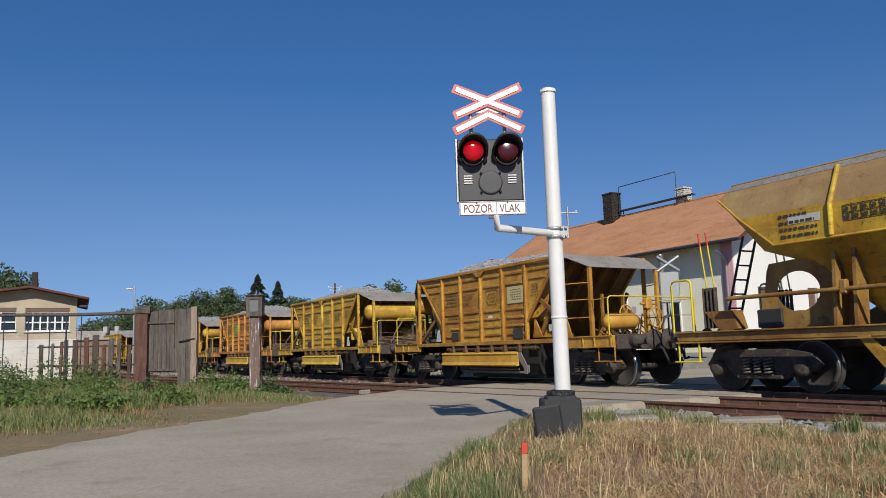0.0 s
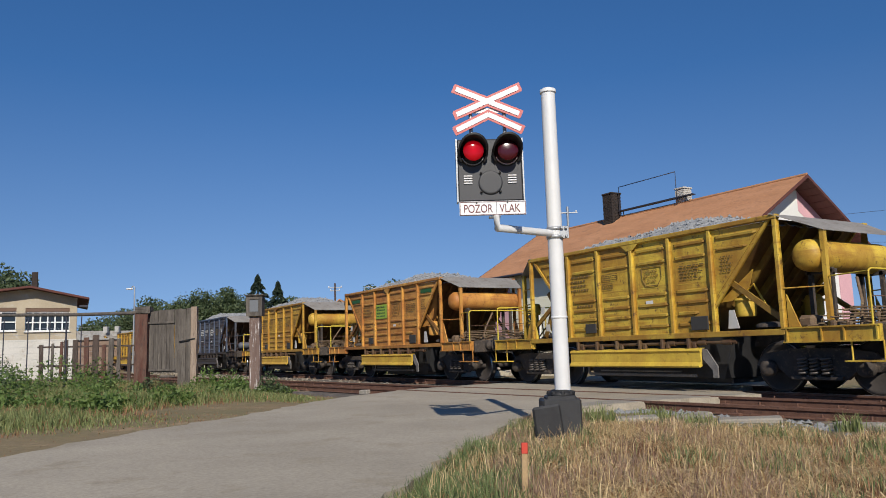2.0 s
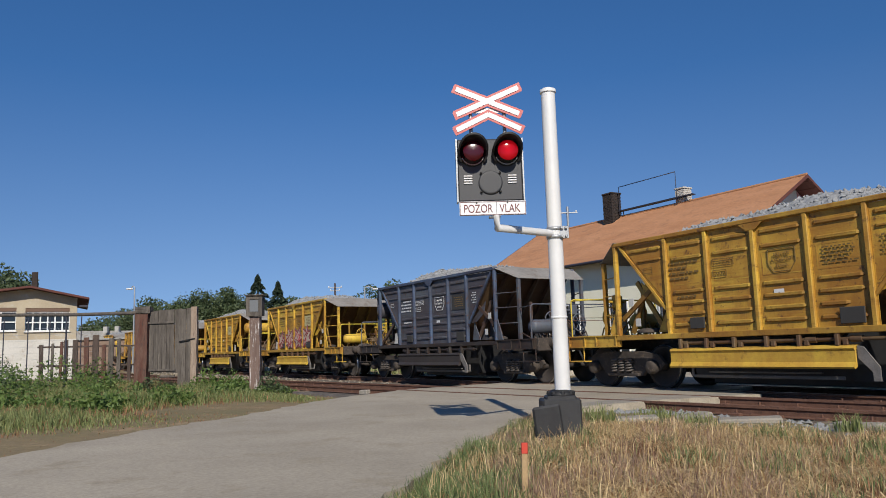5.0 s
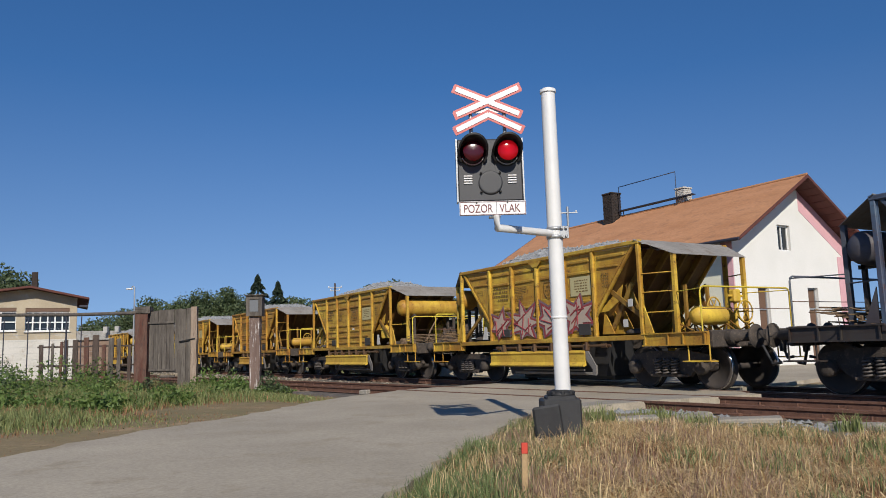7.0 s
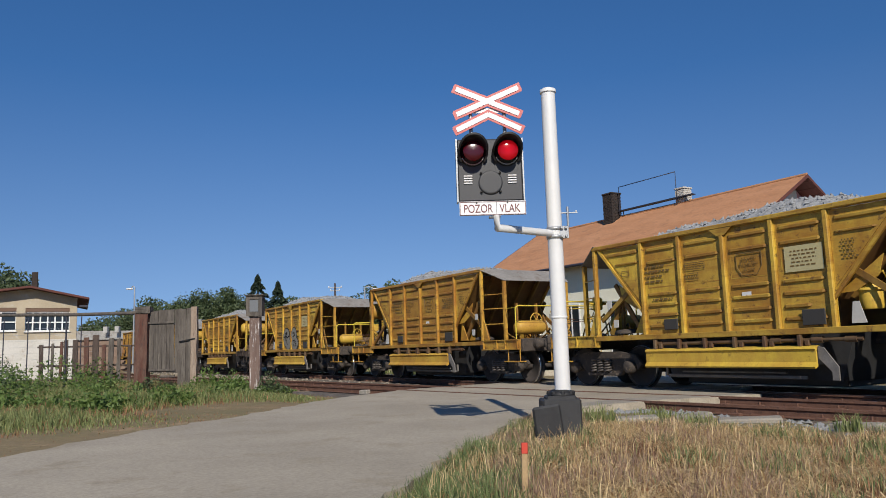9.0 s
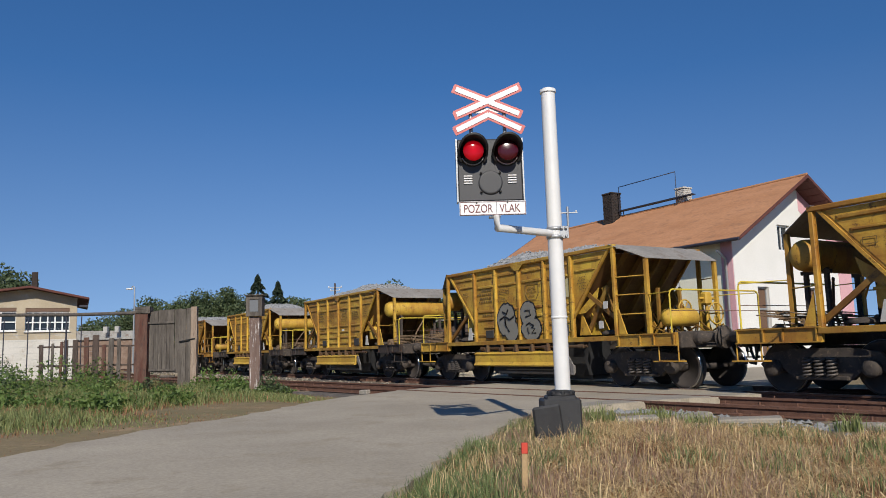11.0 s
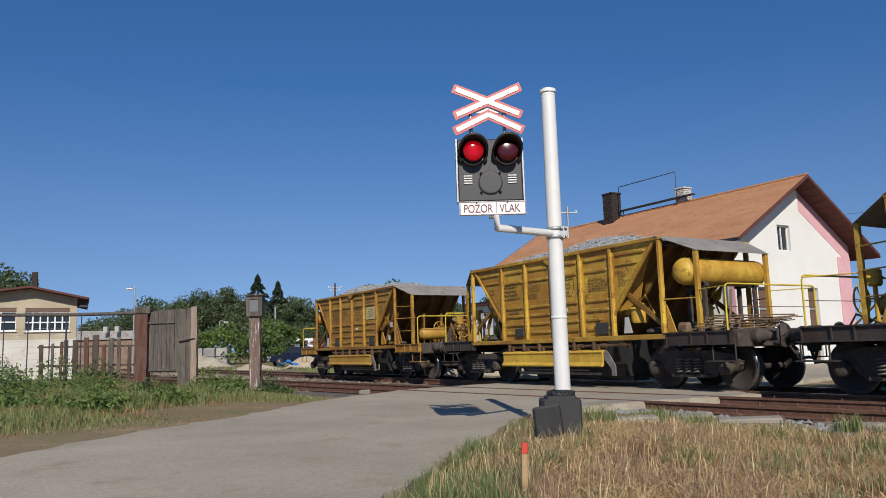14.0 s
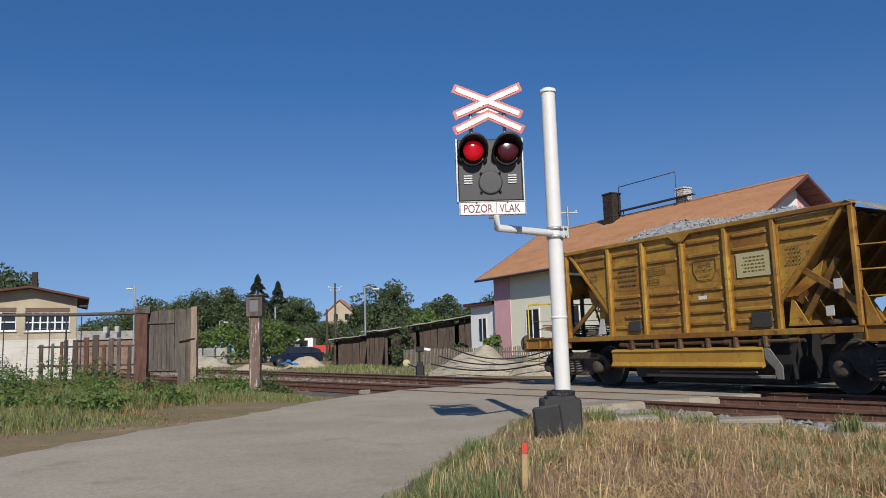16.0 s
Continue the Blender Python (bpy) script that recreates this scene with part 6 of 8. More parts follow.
def meter_post():
    t = thing("meter_post", "peeling white timber post carrying a wooden meter box", "post", pose(-5.70, 22.5, 0))
    part("post", rough_post(-0.16, 0.15, -0.2, 2.12, 0.0, 0.26, 11), PEELED, t)
    bx = Mesh().slab(0.0, 0.12, 2.42, 0.46, 0.34, 0.58, 0.01)
    b = part("meter_box", bx, OLD_WOOD, t)
    part("box_window", Mesh().slab(-0.01, -0.055, 2.43, 0.26, 0.02, 0.36, 0.005), SLATE_GREY, b)
    fr = Mesh()
    for x0, x1, z0, z1 in ((-0.24, -0.16, 2.12, 2.73), (0.15, 0.24, 2.12, 2.73), (-0.16, 0.15, 2.63, 2.73), (-0.16, 0.15, 2.12, 2.22)):
        fr.box(x0, -0.075, z0, x1, -0.052, z1)
    part("box_frame", fr, OLD_WOOD, b)
    part("box_roof", Mesh().slab(0, 0.1, 2.745, 0.56, 0.46, 0.035, 0.01), OLD_WOOD, b)


def yard_house():
    turn = pose(-22.56, 46, 0, 0, 0, 26) @ pose(22.56, 0, 0)
    h = thing("yard_house", "pale yellow rendered house with low dark-red roof", "house", turn)
    holes = [(-28.2, -25.8, 2.78, 4.16), (-25.33, -22.95, 2.74, 4.14)]
    xs = [-32.0, -28.2, -25.8, -25.33, -25.1, -22.95, -22.56]
    rz = lambda x: 5.28 - 0.22 * (x + 25.1) if x > -25.1 else 5.28 - 0.14 * (-25.1 - x)
    g = Mesh()
    for a, b in zip(xs, xs[1:]):
        cut = [q for q in holes if q[0] <= a and b <= q[1]]
        if cut:
            z0, z1 = cut[0][2], cut[0][3]
            g.prism([(a, -0.4), (b, -0.4), (b, z0), (a, z0)], 0.35)
            g.prism([(a, z1), (b, z1), (b, rz(b)), (a, rz(a))], 0.35)
        else:
            g.prism([(a, -0.4), (b, -0.4), (b, rz(b)), (a, rz(a))], 0.35)
    part("front_wall", g.data("front_wall", HOUSE_CREAM, True), HOUSE_CREAM, h)
    part("base_wall", Mesh().box(-32.0, -0.014, -0.4, -22.545, -0.002, 2.25), BASE_WHITE, h, "pale whitewashed lower wall")
    part("side_wall", Mesh().box(-22.9, 0.36, -0.4, -22.56, 9.0, 4.5), HOUSE_CREAM, h)
    part("side_wall", Mesh().box(-32.0, 0.36, -0.4, -31.66, 9.0, 4.3), HOUSE_CREAM, h)
    part("back_wall", Mesh().box(-31.66, 8.6, -0.4, -22.9, 9.0, 4.3), HOUSE_CREAM, h)
    for (a, b, z0, z1), cols in zip(holes, (3, 6)):
        w = part("window", Mesh().box(a, 0.2, z0, b, 0.22, z1), GLASS, h, "wide window with white glazing bars")
        part("lintel", Mesh().box(a, 0.03, z1 - 0.22, b, 0.19, z1), FRAME_BROWN, w)
        fr = Mesh()
        for i in range(cols + 1):
            x = a + (b - a) * i / cols
            fr.box(x - 0.04, 0.10, z0, x + 0.04, 0.18, z1 - 0.22)
        for z in (z0, z0 + 0.5, z1 - 0.28):
            fr.box(a, 0.095, z, b, 0.185, z + 0.07)
        part("window_frame", fr, FRAME_WHITE, w)
        part("window_sill", Mesh().slab((a + b) / 2, -0.03, z0 - 0.03, b - a + 0.1, 0.16, 0.06, 0.01), FRAME_WHITE, w)
    for a, b in ((-33.0, -25.1), (-25.1, -21.9)):
        r = Mesh().prism([(a, rz(a) + 0.02), (b, rz(b) + 0.02), (b, rz(b) + 0.14), (a, rz(a) + 0.14)], 10.6, pose(0, -0.8, 0))
        part("roof", r, SOFFIT, h, "flat dark-red sheet roof")
    part("eave_box", Mesh().slab(-22.2, -0.2, 4.22, 0.5, 0.5, 0.14, 0.02), IRON, h)
    part("chimney", Mesh().slab(-25.0, 2.0, 5.85, 0.34, 0.34, 1.3, 0.02), BRICK_DARK, h, "sooty chimney stack")
    b = thing("low_barn", "long low grey-roofed barn behind the fence", "barn", pose(0, 70, 0))
    part("wall", Mesh().box(-36, 0.2, -0.3, -28.6, 6, 2.75), BRICK_RED, b)
    part("roof", Mesh().prism([(-36.5, 2.75), (-28.3, 2.75), (-28.3, 2.9), (-36.5, 2.9)], 6.6, pose(0, 0, 0)).prism([(-36.5, 2.9), (-28.3, 2.9), (-29.4, 3.6), (-36.5, 3.75)], 0.3, pose(0, 3, 0)), TIN, b)
    for x in (-32.7, -31.6):
        part("chimney", Mesh().slab(x, 2.5, 3.75, 0.4, 0.4, 0.6, 0.02), CONCRETE, b)


def street_lamp(x, y, h, reach):
    t = thing("street_lamp", "slim grey lamp post with a hooked head", "street lamp", pose(x, y, 0))
    part("pole", Mesh().tube([(0, 0, -0.2), (0, 0, h)], 0.09, 8, 0.055), GALV, t)
    part("arm", Mesh().tube([(0, 0, h), (reach * 0.4, 0, h + 0.12), (reach, 0, h - 0.05)], 0.035, 6), GALV, t)
    part("lamp_head", Mesh().slab(reach * 1.3, 0, h - 0.12, 0.55, 0.2, 0.12, 0.04), WALL_WHITE, t)


def utility_pole(x, y, h, arms=2, mat=None):
    t = thing("utility_pole", "wooden utility pole with cross-arm", "utility pole", pose(x, y, 0))
    part("pole", Mesh().tube([(0, 0, -0.2), (0, 0, h)], 0.14, 8, 0.1), mat or DARK_WOOD, t)
    for k in range(arms):
        part("cross_arm", Mesh().slab(0, 0, h - 0.5 - 0.35 * k, 1.6 - 0.5 * k, 0.1, 0.1, 0.01), GALV, t)
        for q in (-0.7, 0.7):
            part("insulator", Mesh().turned([(0.05, 0), (0.07, 0.06), (0.03, 0.16)], pose(q * (1 - 0.3 * k), 0, h - 0.45 - 0.35 * k), 8), WALL_WHITE, t)


# ---- beyond the track: sheds, heaps, cars ----
def shed(name, label, x0, x1, y, depth, zl, zr, seed, gap=0.0, over=0.35):
    rnd = random.Random(seed)
    s = thing(name, label, "shed", pose(0, y, 0))
    x = x0
    top = lambda q: zl + (zr - zl) * (q - x0) / (x1 - x0)
    while x < x1:
        w = rnd.uniform(0.15, 0.24)
        if rnd.random() > gap:
            m = Mesh()
            plank(m, x, min(x + w - 0.012, x1), -0.25, top(x) - 0.03 - rnd.uniform(0, 0.05), rnd.uniform(0, 0.03), 0.03, rnd.uniform(-0.02, 0.02))
            part("board", m, DARK_WOOD, s)
        x += w
    part("back_wall", Mesh().prism([(x0, -0.25), (x1, -0.25), (x1, top(x1) - 0.2), (x0, top(x0) - 0.2)], 0.06, pose(0, depth, 0)), DARK_WOOD, s)
    part("side_wall", Mesh().box(x0, 0.06, -0.25, x0 + 0.06, depth, zl - 0.15), DARK_WOOD, s)
    part("side_wall", Mesh().box(x1 - 0.06, 0.06, -0.25, x1, depth, zr - 0.15), DARK_WOOD, s)
    r = Mesh()
    n = 10
    for i in range(n):
        a, b = x0 - over + (x1 - x0 + 2 * over) * i / n, x0 - over + (x1 - x0 + 2 * over) * (i + 1) / n + 0.05
        j = rnd.uniform(-0.03, 0.03)
        r = Mesh().prism([(a, top(a) + j), (b, top(b) + j), (b, top(b) + 0.06 + j), (a, top(a) + 0.06 + j)], depth + 0.9, pose(0, -0.6, 0, 1.0))
        part("roof_sheet", r, TIN, s)


def heap(name, label, cx, cy, rx, ry, h, mat, seed, turn=0.0):
    m = Mesh()
    n, k = 40, 16
    vs = []
    for i in range(k + 1):
        f = i / k
        for j in range(n):
            a = 2 * math.pi * j / n
            x, y = rx * f * math.cos(a), ry * f * math.sin(a)
            z = h * (1 - f ** 1.5) ** 1.3 * (0.95 + 0.6 * noise.noise(Vector((x * 0.9, y * 0.9, seed)))) + 0.06 * noise.noise(Vector((x * 5, y * 5, seed))) - 0.14 * f
            vs.append((x, y, z))
    m.add(vs, [(i * n + j, i * n + (j + 1) % n, (i + 1) * n + (j + 1) % n, (i + 1) * n + j) for i in range(k) for j in range(n)], True)
    return tagged(part(name, m, mat, None, label, pose(cx, cy, 0, 0, 0, turn)), category="heap", kind="stuff")


def stones(name, label, boxes, mat, seed, size=(0.05, 0.12)):
    rnd = random.Random(seed)
    m = Mesh()
    for fx, count in boxes:
        for _ in range(count):
            x, y, z = fx(rnd)
            r = rnd.uniform(*size)
            o = [Vector(v) + Vector((rnd.uniform(-1, 1), rnd.uniform(-1, 1), rnd.uniform(-1, 1))) * 0.3 for v in ((1, 0, 0), (-1, 0, 0), (0, 1, 0), (0, -1, 0), (0, 0, 0.7), (0, 0, -0.7))]
            m.add([Vector((x, y, z)) + r * v for v in o], [(0, 2, 4), (2, 1, 4), (1, 3, 4), (3, 0, 4), (2, 0, 5), (1, 2, 5), (3, 1, 5), (0, 3, 5)])
    return tagged(part(name, m, mat, None, label), category="stones", kind="stuff")


def car(x, y, turn):
    c = thing("parked_car", "dark blue family car parked on the yard", "car", pose(x, y, -0.05, 0, 0, turn))
    prof = [(-2.1, 0.35), (-2.15, 0.62), (-2.05, 0.80), (-1.15, 0.96), (-0.55, 1.42), (-0.2, 1.50), (1.3, 1.50), (1.85, 1.32), (2.1, 0.98), (2.15, 0.55), (2.1, 0.32)]
    body = Mesh()
    n = len(prof)
    vs = []
    for yy, k in ((-0.88, 0.0), (-0.82, 1.0), (0.82, 1.0), (0.88, 0.0)):
        for px, pz in prof:
            inset = 0.16 * max(0.0, pz - 0.95) / 0.55
            vs.append((px * (0.985 if k == 0 else 1), yy * (1 - inset), pz - (0.02 if k == 0 and pz > 0.9 else 0)))
    body.add(vs, [(i * n + k, i * n + (k + 1) % n, (i + 1) * n + (k + 1) % n, (i + 1) * n + k) for i in range(3) for k in range(n)] + [tuple(range(n)), tuple(range(3 * n, 4 * n))[::-1]])
    part("body", body, CAR_BLUE, c)
    for sg in (-1, 1):
        for a, b, cc, d in ((-1.0, -0.5, 0.25, 0.25), (0.32, 0.32, 1.15, 1.15), (1.22, 1.22, 1.72, 1.85)):
            part("side_window", Mesh().add([(a, sg * 0.872, 1.0), (d, sg * 0.872, 1.0), (cc, sg * 0.765, 1.4), (b, sg * 0.765, 1.4)], [(0, 1, 2, 3)]), GLASS, c)
        part("headlight", Mesh().slab(-2.06, sg * 0.62, 0.72, 0.12, 0.34, 0.16, 0.03), WHITE_STENCIL, c)
        part("mirror", Mesh().slab(-0.75, sg * 0.98, 1.02, 0.1, 0.16, 0.12, 0.03), CAR_BLUE, c)
        for wx in (-1.35, 1.35):
            wh = part("wheel", Mesh().turned([(0.05, -0.1), (0.30, -0.1), (0.33, -0.06), (0.33, 0.06), (0.30, 0.1), (0.05, 0.1)], pose(wx, sg * 0.80, 0.33, 90), 20), HOSE, c)
            part("rim", Mesh().turned([(0.02, 0), (0.2, 0.0), (0.2, 0.02), (0.02, 0.03)], pose(wx, sg * 0.90, 0.33, 90 * -sg * -1), 16), GALV, wh)
    part("windscreen", Mesh().add([(-1.12, -0.74, 0.985), (-1.12, 0.74, 0.985), (-0.57, 0.66, 1.42), (-0.57, -0.66, 1.42)], [(0, 1, 2, 3)]), GLASS, c)
    part("number_plate", Mesh().slab(-2.17, 0, 0.5, 0.02, 0.5, 0.11, 0.004), WHITE_STENCIL, c)
    part("grille", Mesh().slab(-2.14, 0, 0.68, 0.04, 0.7, 0.12, 0.01), GALV, c)
    return c


def truck(x, y):
    t = thing("parked_truck", "small truck with white cab and red load bed", "truck", pose(x, y, 0))
    part("cab", Mesh().prism([(-1.1, 0.7), (-1.1, 1.6), (-0.75, 2.5), (0.9, 2.5), (0.9, 0.7)], 2.0, pose(0, -1, 0)), VAN_WHITE, t)
    part("load_bed", Mesh().slab(2.3, 0, 1.35, 2.7, 2.0, 0.75, 0.03), TRUCK_RED, t)
    part("chassis", Mesh().slab(1.1, 0, 0.62, 5.0, 1.4, 0.2, 0.03), UNDER, t)
    part("side_window", Mesh().box(-0.5, -1.006, 1.6, 0.35, -1.0, 2.25), GLASS, t)
    for wx in (-0.5, 2.6):
        part("wheel", Mesh().turned([(0.05, -0.15), (0.42, -0.15), (0.45, 0), (0.42, 0.15), (0.05, 0.15)], pose(wx, -0.85, 0.4, 90), 18), HOSE, t)
    pallet = thing("stacked_crates", "low stack of pale crates beside the yard hedge", "crates", pose(-23.0, 72.5, 0))
    for i in range(3):
        for j in range(2):
            m = Mesh()
            for k in range(4):
                m.box(-1.5 + 1.2 * i, 0, 0.05 + 0.85 * j + 0.2 * k, -0.4 + 1.2 * i, 1.0, 0.17 + 0.85 * j + 0.2 * k)
            m.box(-1.45 + 1.2 * i, 0.04, 0.05 + 0.85 * j, -0.45 + 1.2 * i, 0.96, 0.85 + 0.85 * j)
            part("crate", m, CONCRETE if (i + j) % 2 else TIN, pallet)


# ---- leaves and grass ----
def quads(name, centres, u, v, mat, parent=None, label="", kind="stuff"):
    """One mesh of many small four-cornered leaves: centre +- u +- v."""
    n = len(centres)
    vs = np.empty((n, 4, 3))
    vs[:, 0], vs[:, 1], vs[:, 2], vs[:, 3] = centres - u, centres - v * 0.55, centres + u, centres + v * 0.55
    me = bpy.data.meshes.new(name)
    me.vertices.add(4 * n)
    me.vertices.foreach_set("co", vs.ravel())
    me.loops.add(4 * n)
    me.loops.foreach_set("vertex_index", np.arange(4 * n))
    me.polygons.add(n)
    me.polygons.foreach_set("loop_start", np.arange(n) * 4)
    me.update(calc_edges=True)
    me.validate()
    me.materials.append(mat)
    ob = new(name, me)
    ob.parent = parent
    if label:
        tagged(ob, label)
    return tagged(ob, kind=kind) if kind else ob


def spread(rng, n):
    d = rng.normal(size=(n, 3))
    return d / np.linalg.norm(d, axis=1)[:, None]


def crown(rng, h0, h1, w, n_clumps, per, leaf):
    """Leaf centres in uneven clumps within an egg-shaped crown."""
    cs = []
    for _ in range(n_clumps):
        d = spread(rng, 1)[0] * rng.uniform(0.45, 1.0)
        c = np.array([d[0] * w / 2, d[1] * w / 2, (h0 + h1) / 2 + d[2] * (h1 - h0) / 2])
        r = rng.uniform(0.12, 0.24) * w
        k = int(per * rng.uniform(0.6, 1.3))
        q = spread(rng, k) * (rng.uniform(0.3, 1.0, k) ** 0.5)[:, None] * r * np.array([1, 1, 0.75])
        cs.append(c + q)
    c = np.concatenate(cs)
    u = spread(rng, len(c)) * (leaf * rng.uniform(0.6, 1.3, len(c)))[:, None]
    t = spread(rng, len(c))
    v = np.cross(u, t)
    v = v / (np.linalg.norm(v, axis=1)[:, None] + 1e-9) * np.linalg.norm(u, axis=1)[:, None]
    return c, u, v


def tree(x, y, h, w, mat, seed, name="tree", label="broad leafy green tree", clumps=26, per=110, leaf=0.24, low=0.22, z0=None):
    rng = np.random.default_rng(seed)
    z = ground_height(x, min(y, 200)) if z0 is None else z0
    t = thing(name, label, name.split("_")[-1], pose(x, y, z))
    part("trunk", Mesh().tube([(0, 0, -0.3), (0.1, 0, h * 0.3), (0.0, 0.1, h * 0.75)], 0.03 * h, 8, 0.008 * h), BARK, t)
    for k in range(5):
        a = k * 1.26 + seed
        part("limb", Mesh().tube([(0, 0, h * (0.3 + 0.06 * k)), (0.16 * w * math.cos(a), 0.16 * w * math.sin(a), h * (0.5 + 0.05 * k)), (0.36 * w * math.cos(a), 0.36 * w * math.sin(a), h * (0.62 + 0.05 * k))], 0.012 * h, 6, 0.003 * h), BARK, t)
    quads("crown", *crown(rng, h * low, h, w, clumps, per, leaf), mat, t)
    return t


def conifer(x, y, h, w, seed):
    rng = np.random.default_rng(seed)
    t = thing("conifer", "dark narrow spruce tree", "tree", pose(x, y, ground_height(x, min(y, 200))))
    part("trunk", Mesh().tube([(0, 0, -0.3), (0, 0, h * 0.97)], 0.02 * h, 8, 0.003 * h), BARK, t)
    n = 4200
    f = rng.uniform(0.0, 1.0, n) ** 0.8
    a = rng.uniform(0, 2 * np.pi, n)
    tier = 0.72 + 0.28 * np.sin(f * 60 + np.sin(a * 5))
    r = (1 - f) * w / 2 * tier * rng.uniform(0.35, 1.0, n) ** 0.5 + 0.05
    c = np.stack([r * np.cos(a), r * np.sin(a), h * (0.08 + 0.92 * f) - 0.25 * r], 1)
    u = np.stack([np.cos(a), np.sin(a), -0.5 + rng.normal(0, 0.3, n)], 1) * 0.26
    v = np.cross(u, spread(rng, n))
    quads("crown", c, u, v * 0.7, NEEDLE, t)


def blades(name, xy, z, height, lean, width, mat, rng, label, category="grass"):
    """Curved tapering blades: three cross-sections each."""
    n = len(xy)
    a, b = rng.uniform(0, 2 * np.pi, n), rng.uniform(0, 2 * np.pi, n)
    side = np.stack([np.cos(a), np.sin(a), np.zeros(n)], 1) * (width / 2)[:, None]
    way = np.stack([np.cos(b), np.sin(b), np.zeros(n)], 1)
    p0 = np.concatenate([xy, z[:, None]], 1)
    up = np.array([0, 0, 1.0])
    p1 = p0 + up * (height * 0.55)[:, None] + way * (lean * 0.3)[:, None]
    p2 = p0 + up * (height * np.maximum(0.25, 1 - 0.5 * lean / (height + 1e-6)))[:, None] + way * lean[:, None]
    vs = np.stack([p0 - side, p0 + side, p1 + side * 0.75, p1 - side * 0.75, p2], 1)
    me = bpy.data.meshes.new(name)
    me.vertices.add(5 * n)
    me.vertices.foreach_set("co", vs.ravel())
    idx = np.arange(n)[:, None] * 5
    loops = np.concatenate([idx + np.array([0, 1, 2, 3]), idx + np.array([3, 2, 4])], 1)
    me.loops.add(7 * n)
    me.loops.foreach_set("vertex_index", loops.ravel())
    me.polygons.add(2 * n)
    me.polygons.foreach_set("loop_start", (np.arange(n)[:, None] * 7 + np.array([0, 4])).ravel())
    me.update(calc_edges=True)
    me.validate()
    me.materials.append(mat)
    return tagged(new(name, me), label, category, kind="stuff")


def heights_at(xy):
    return np.array([ground_height(float(x), float(y)) for x, y in xy]) - 0.02


def road_right(y):
    """The road's edge beside the signal."""
    return np.interp(y, [-4, 2.2, 5.5, 7.45, 9.0, 11.0, 12.1, 12.75], [-2.2, -1.1, -0.42, 0.0, 0.5, 1.05, 1.55, 2.7])


def road_left(y):
    return np.interp(y, [4, 8.0, 10.4, 12.4, 16.6, 19.3], [-5.4, -4.85, -4.35, -3.55, -2.5, -1.1])


def siding_edge(x):
    """How far the dry verge reaches before the siding's stones."""
    return np.interp(x, [1.0, 3.0, 4.6, 5.6, 7.0, 9.0], [10.8, 9.7, 8.2, 7.3, 5.6, 2.6])


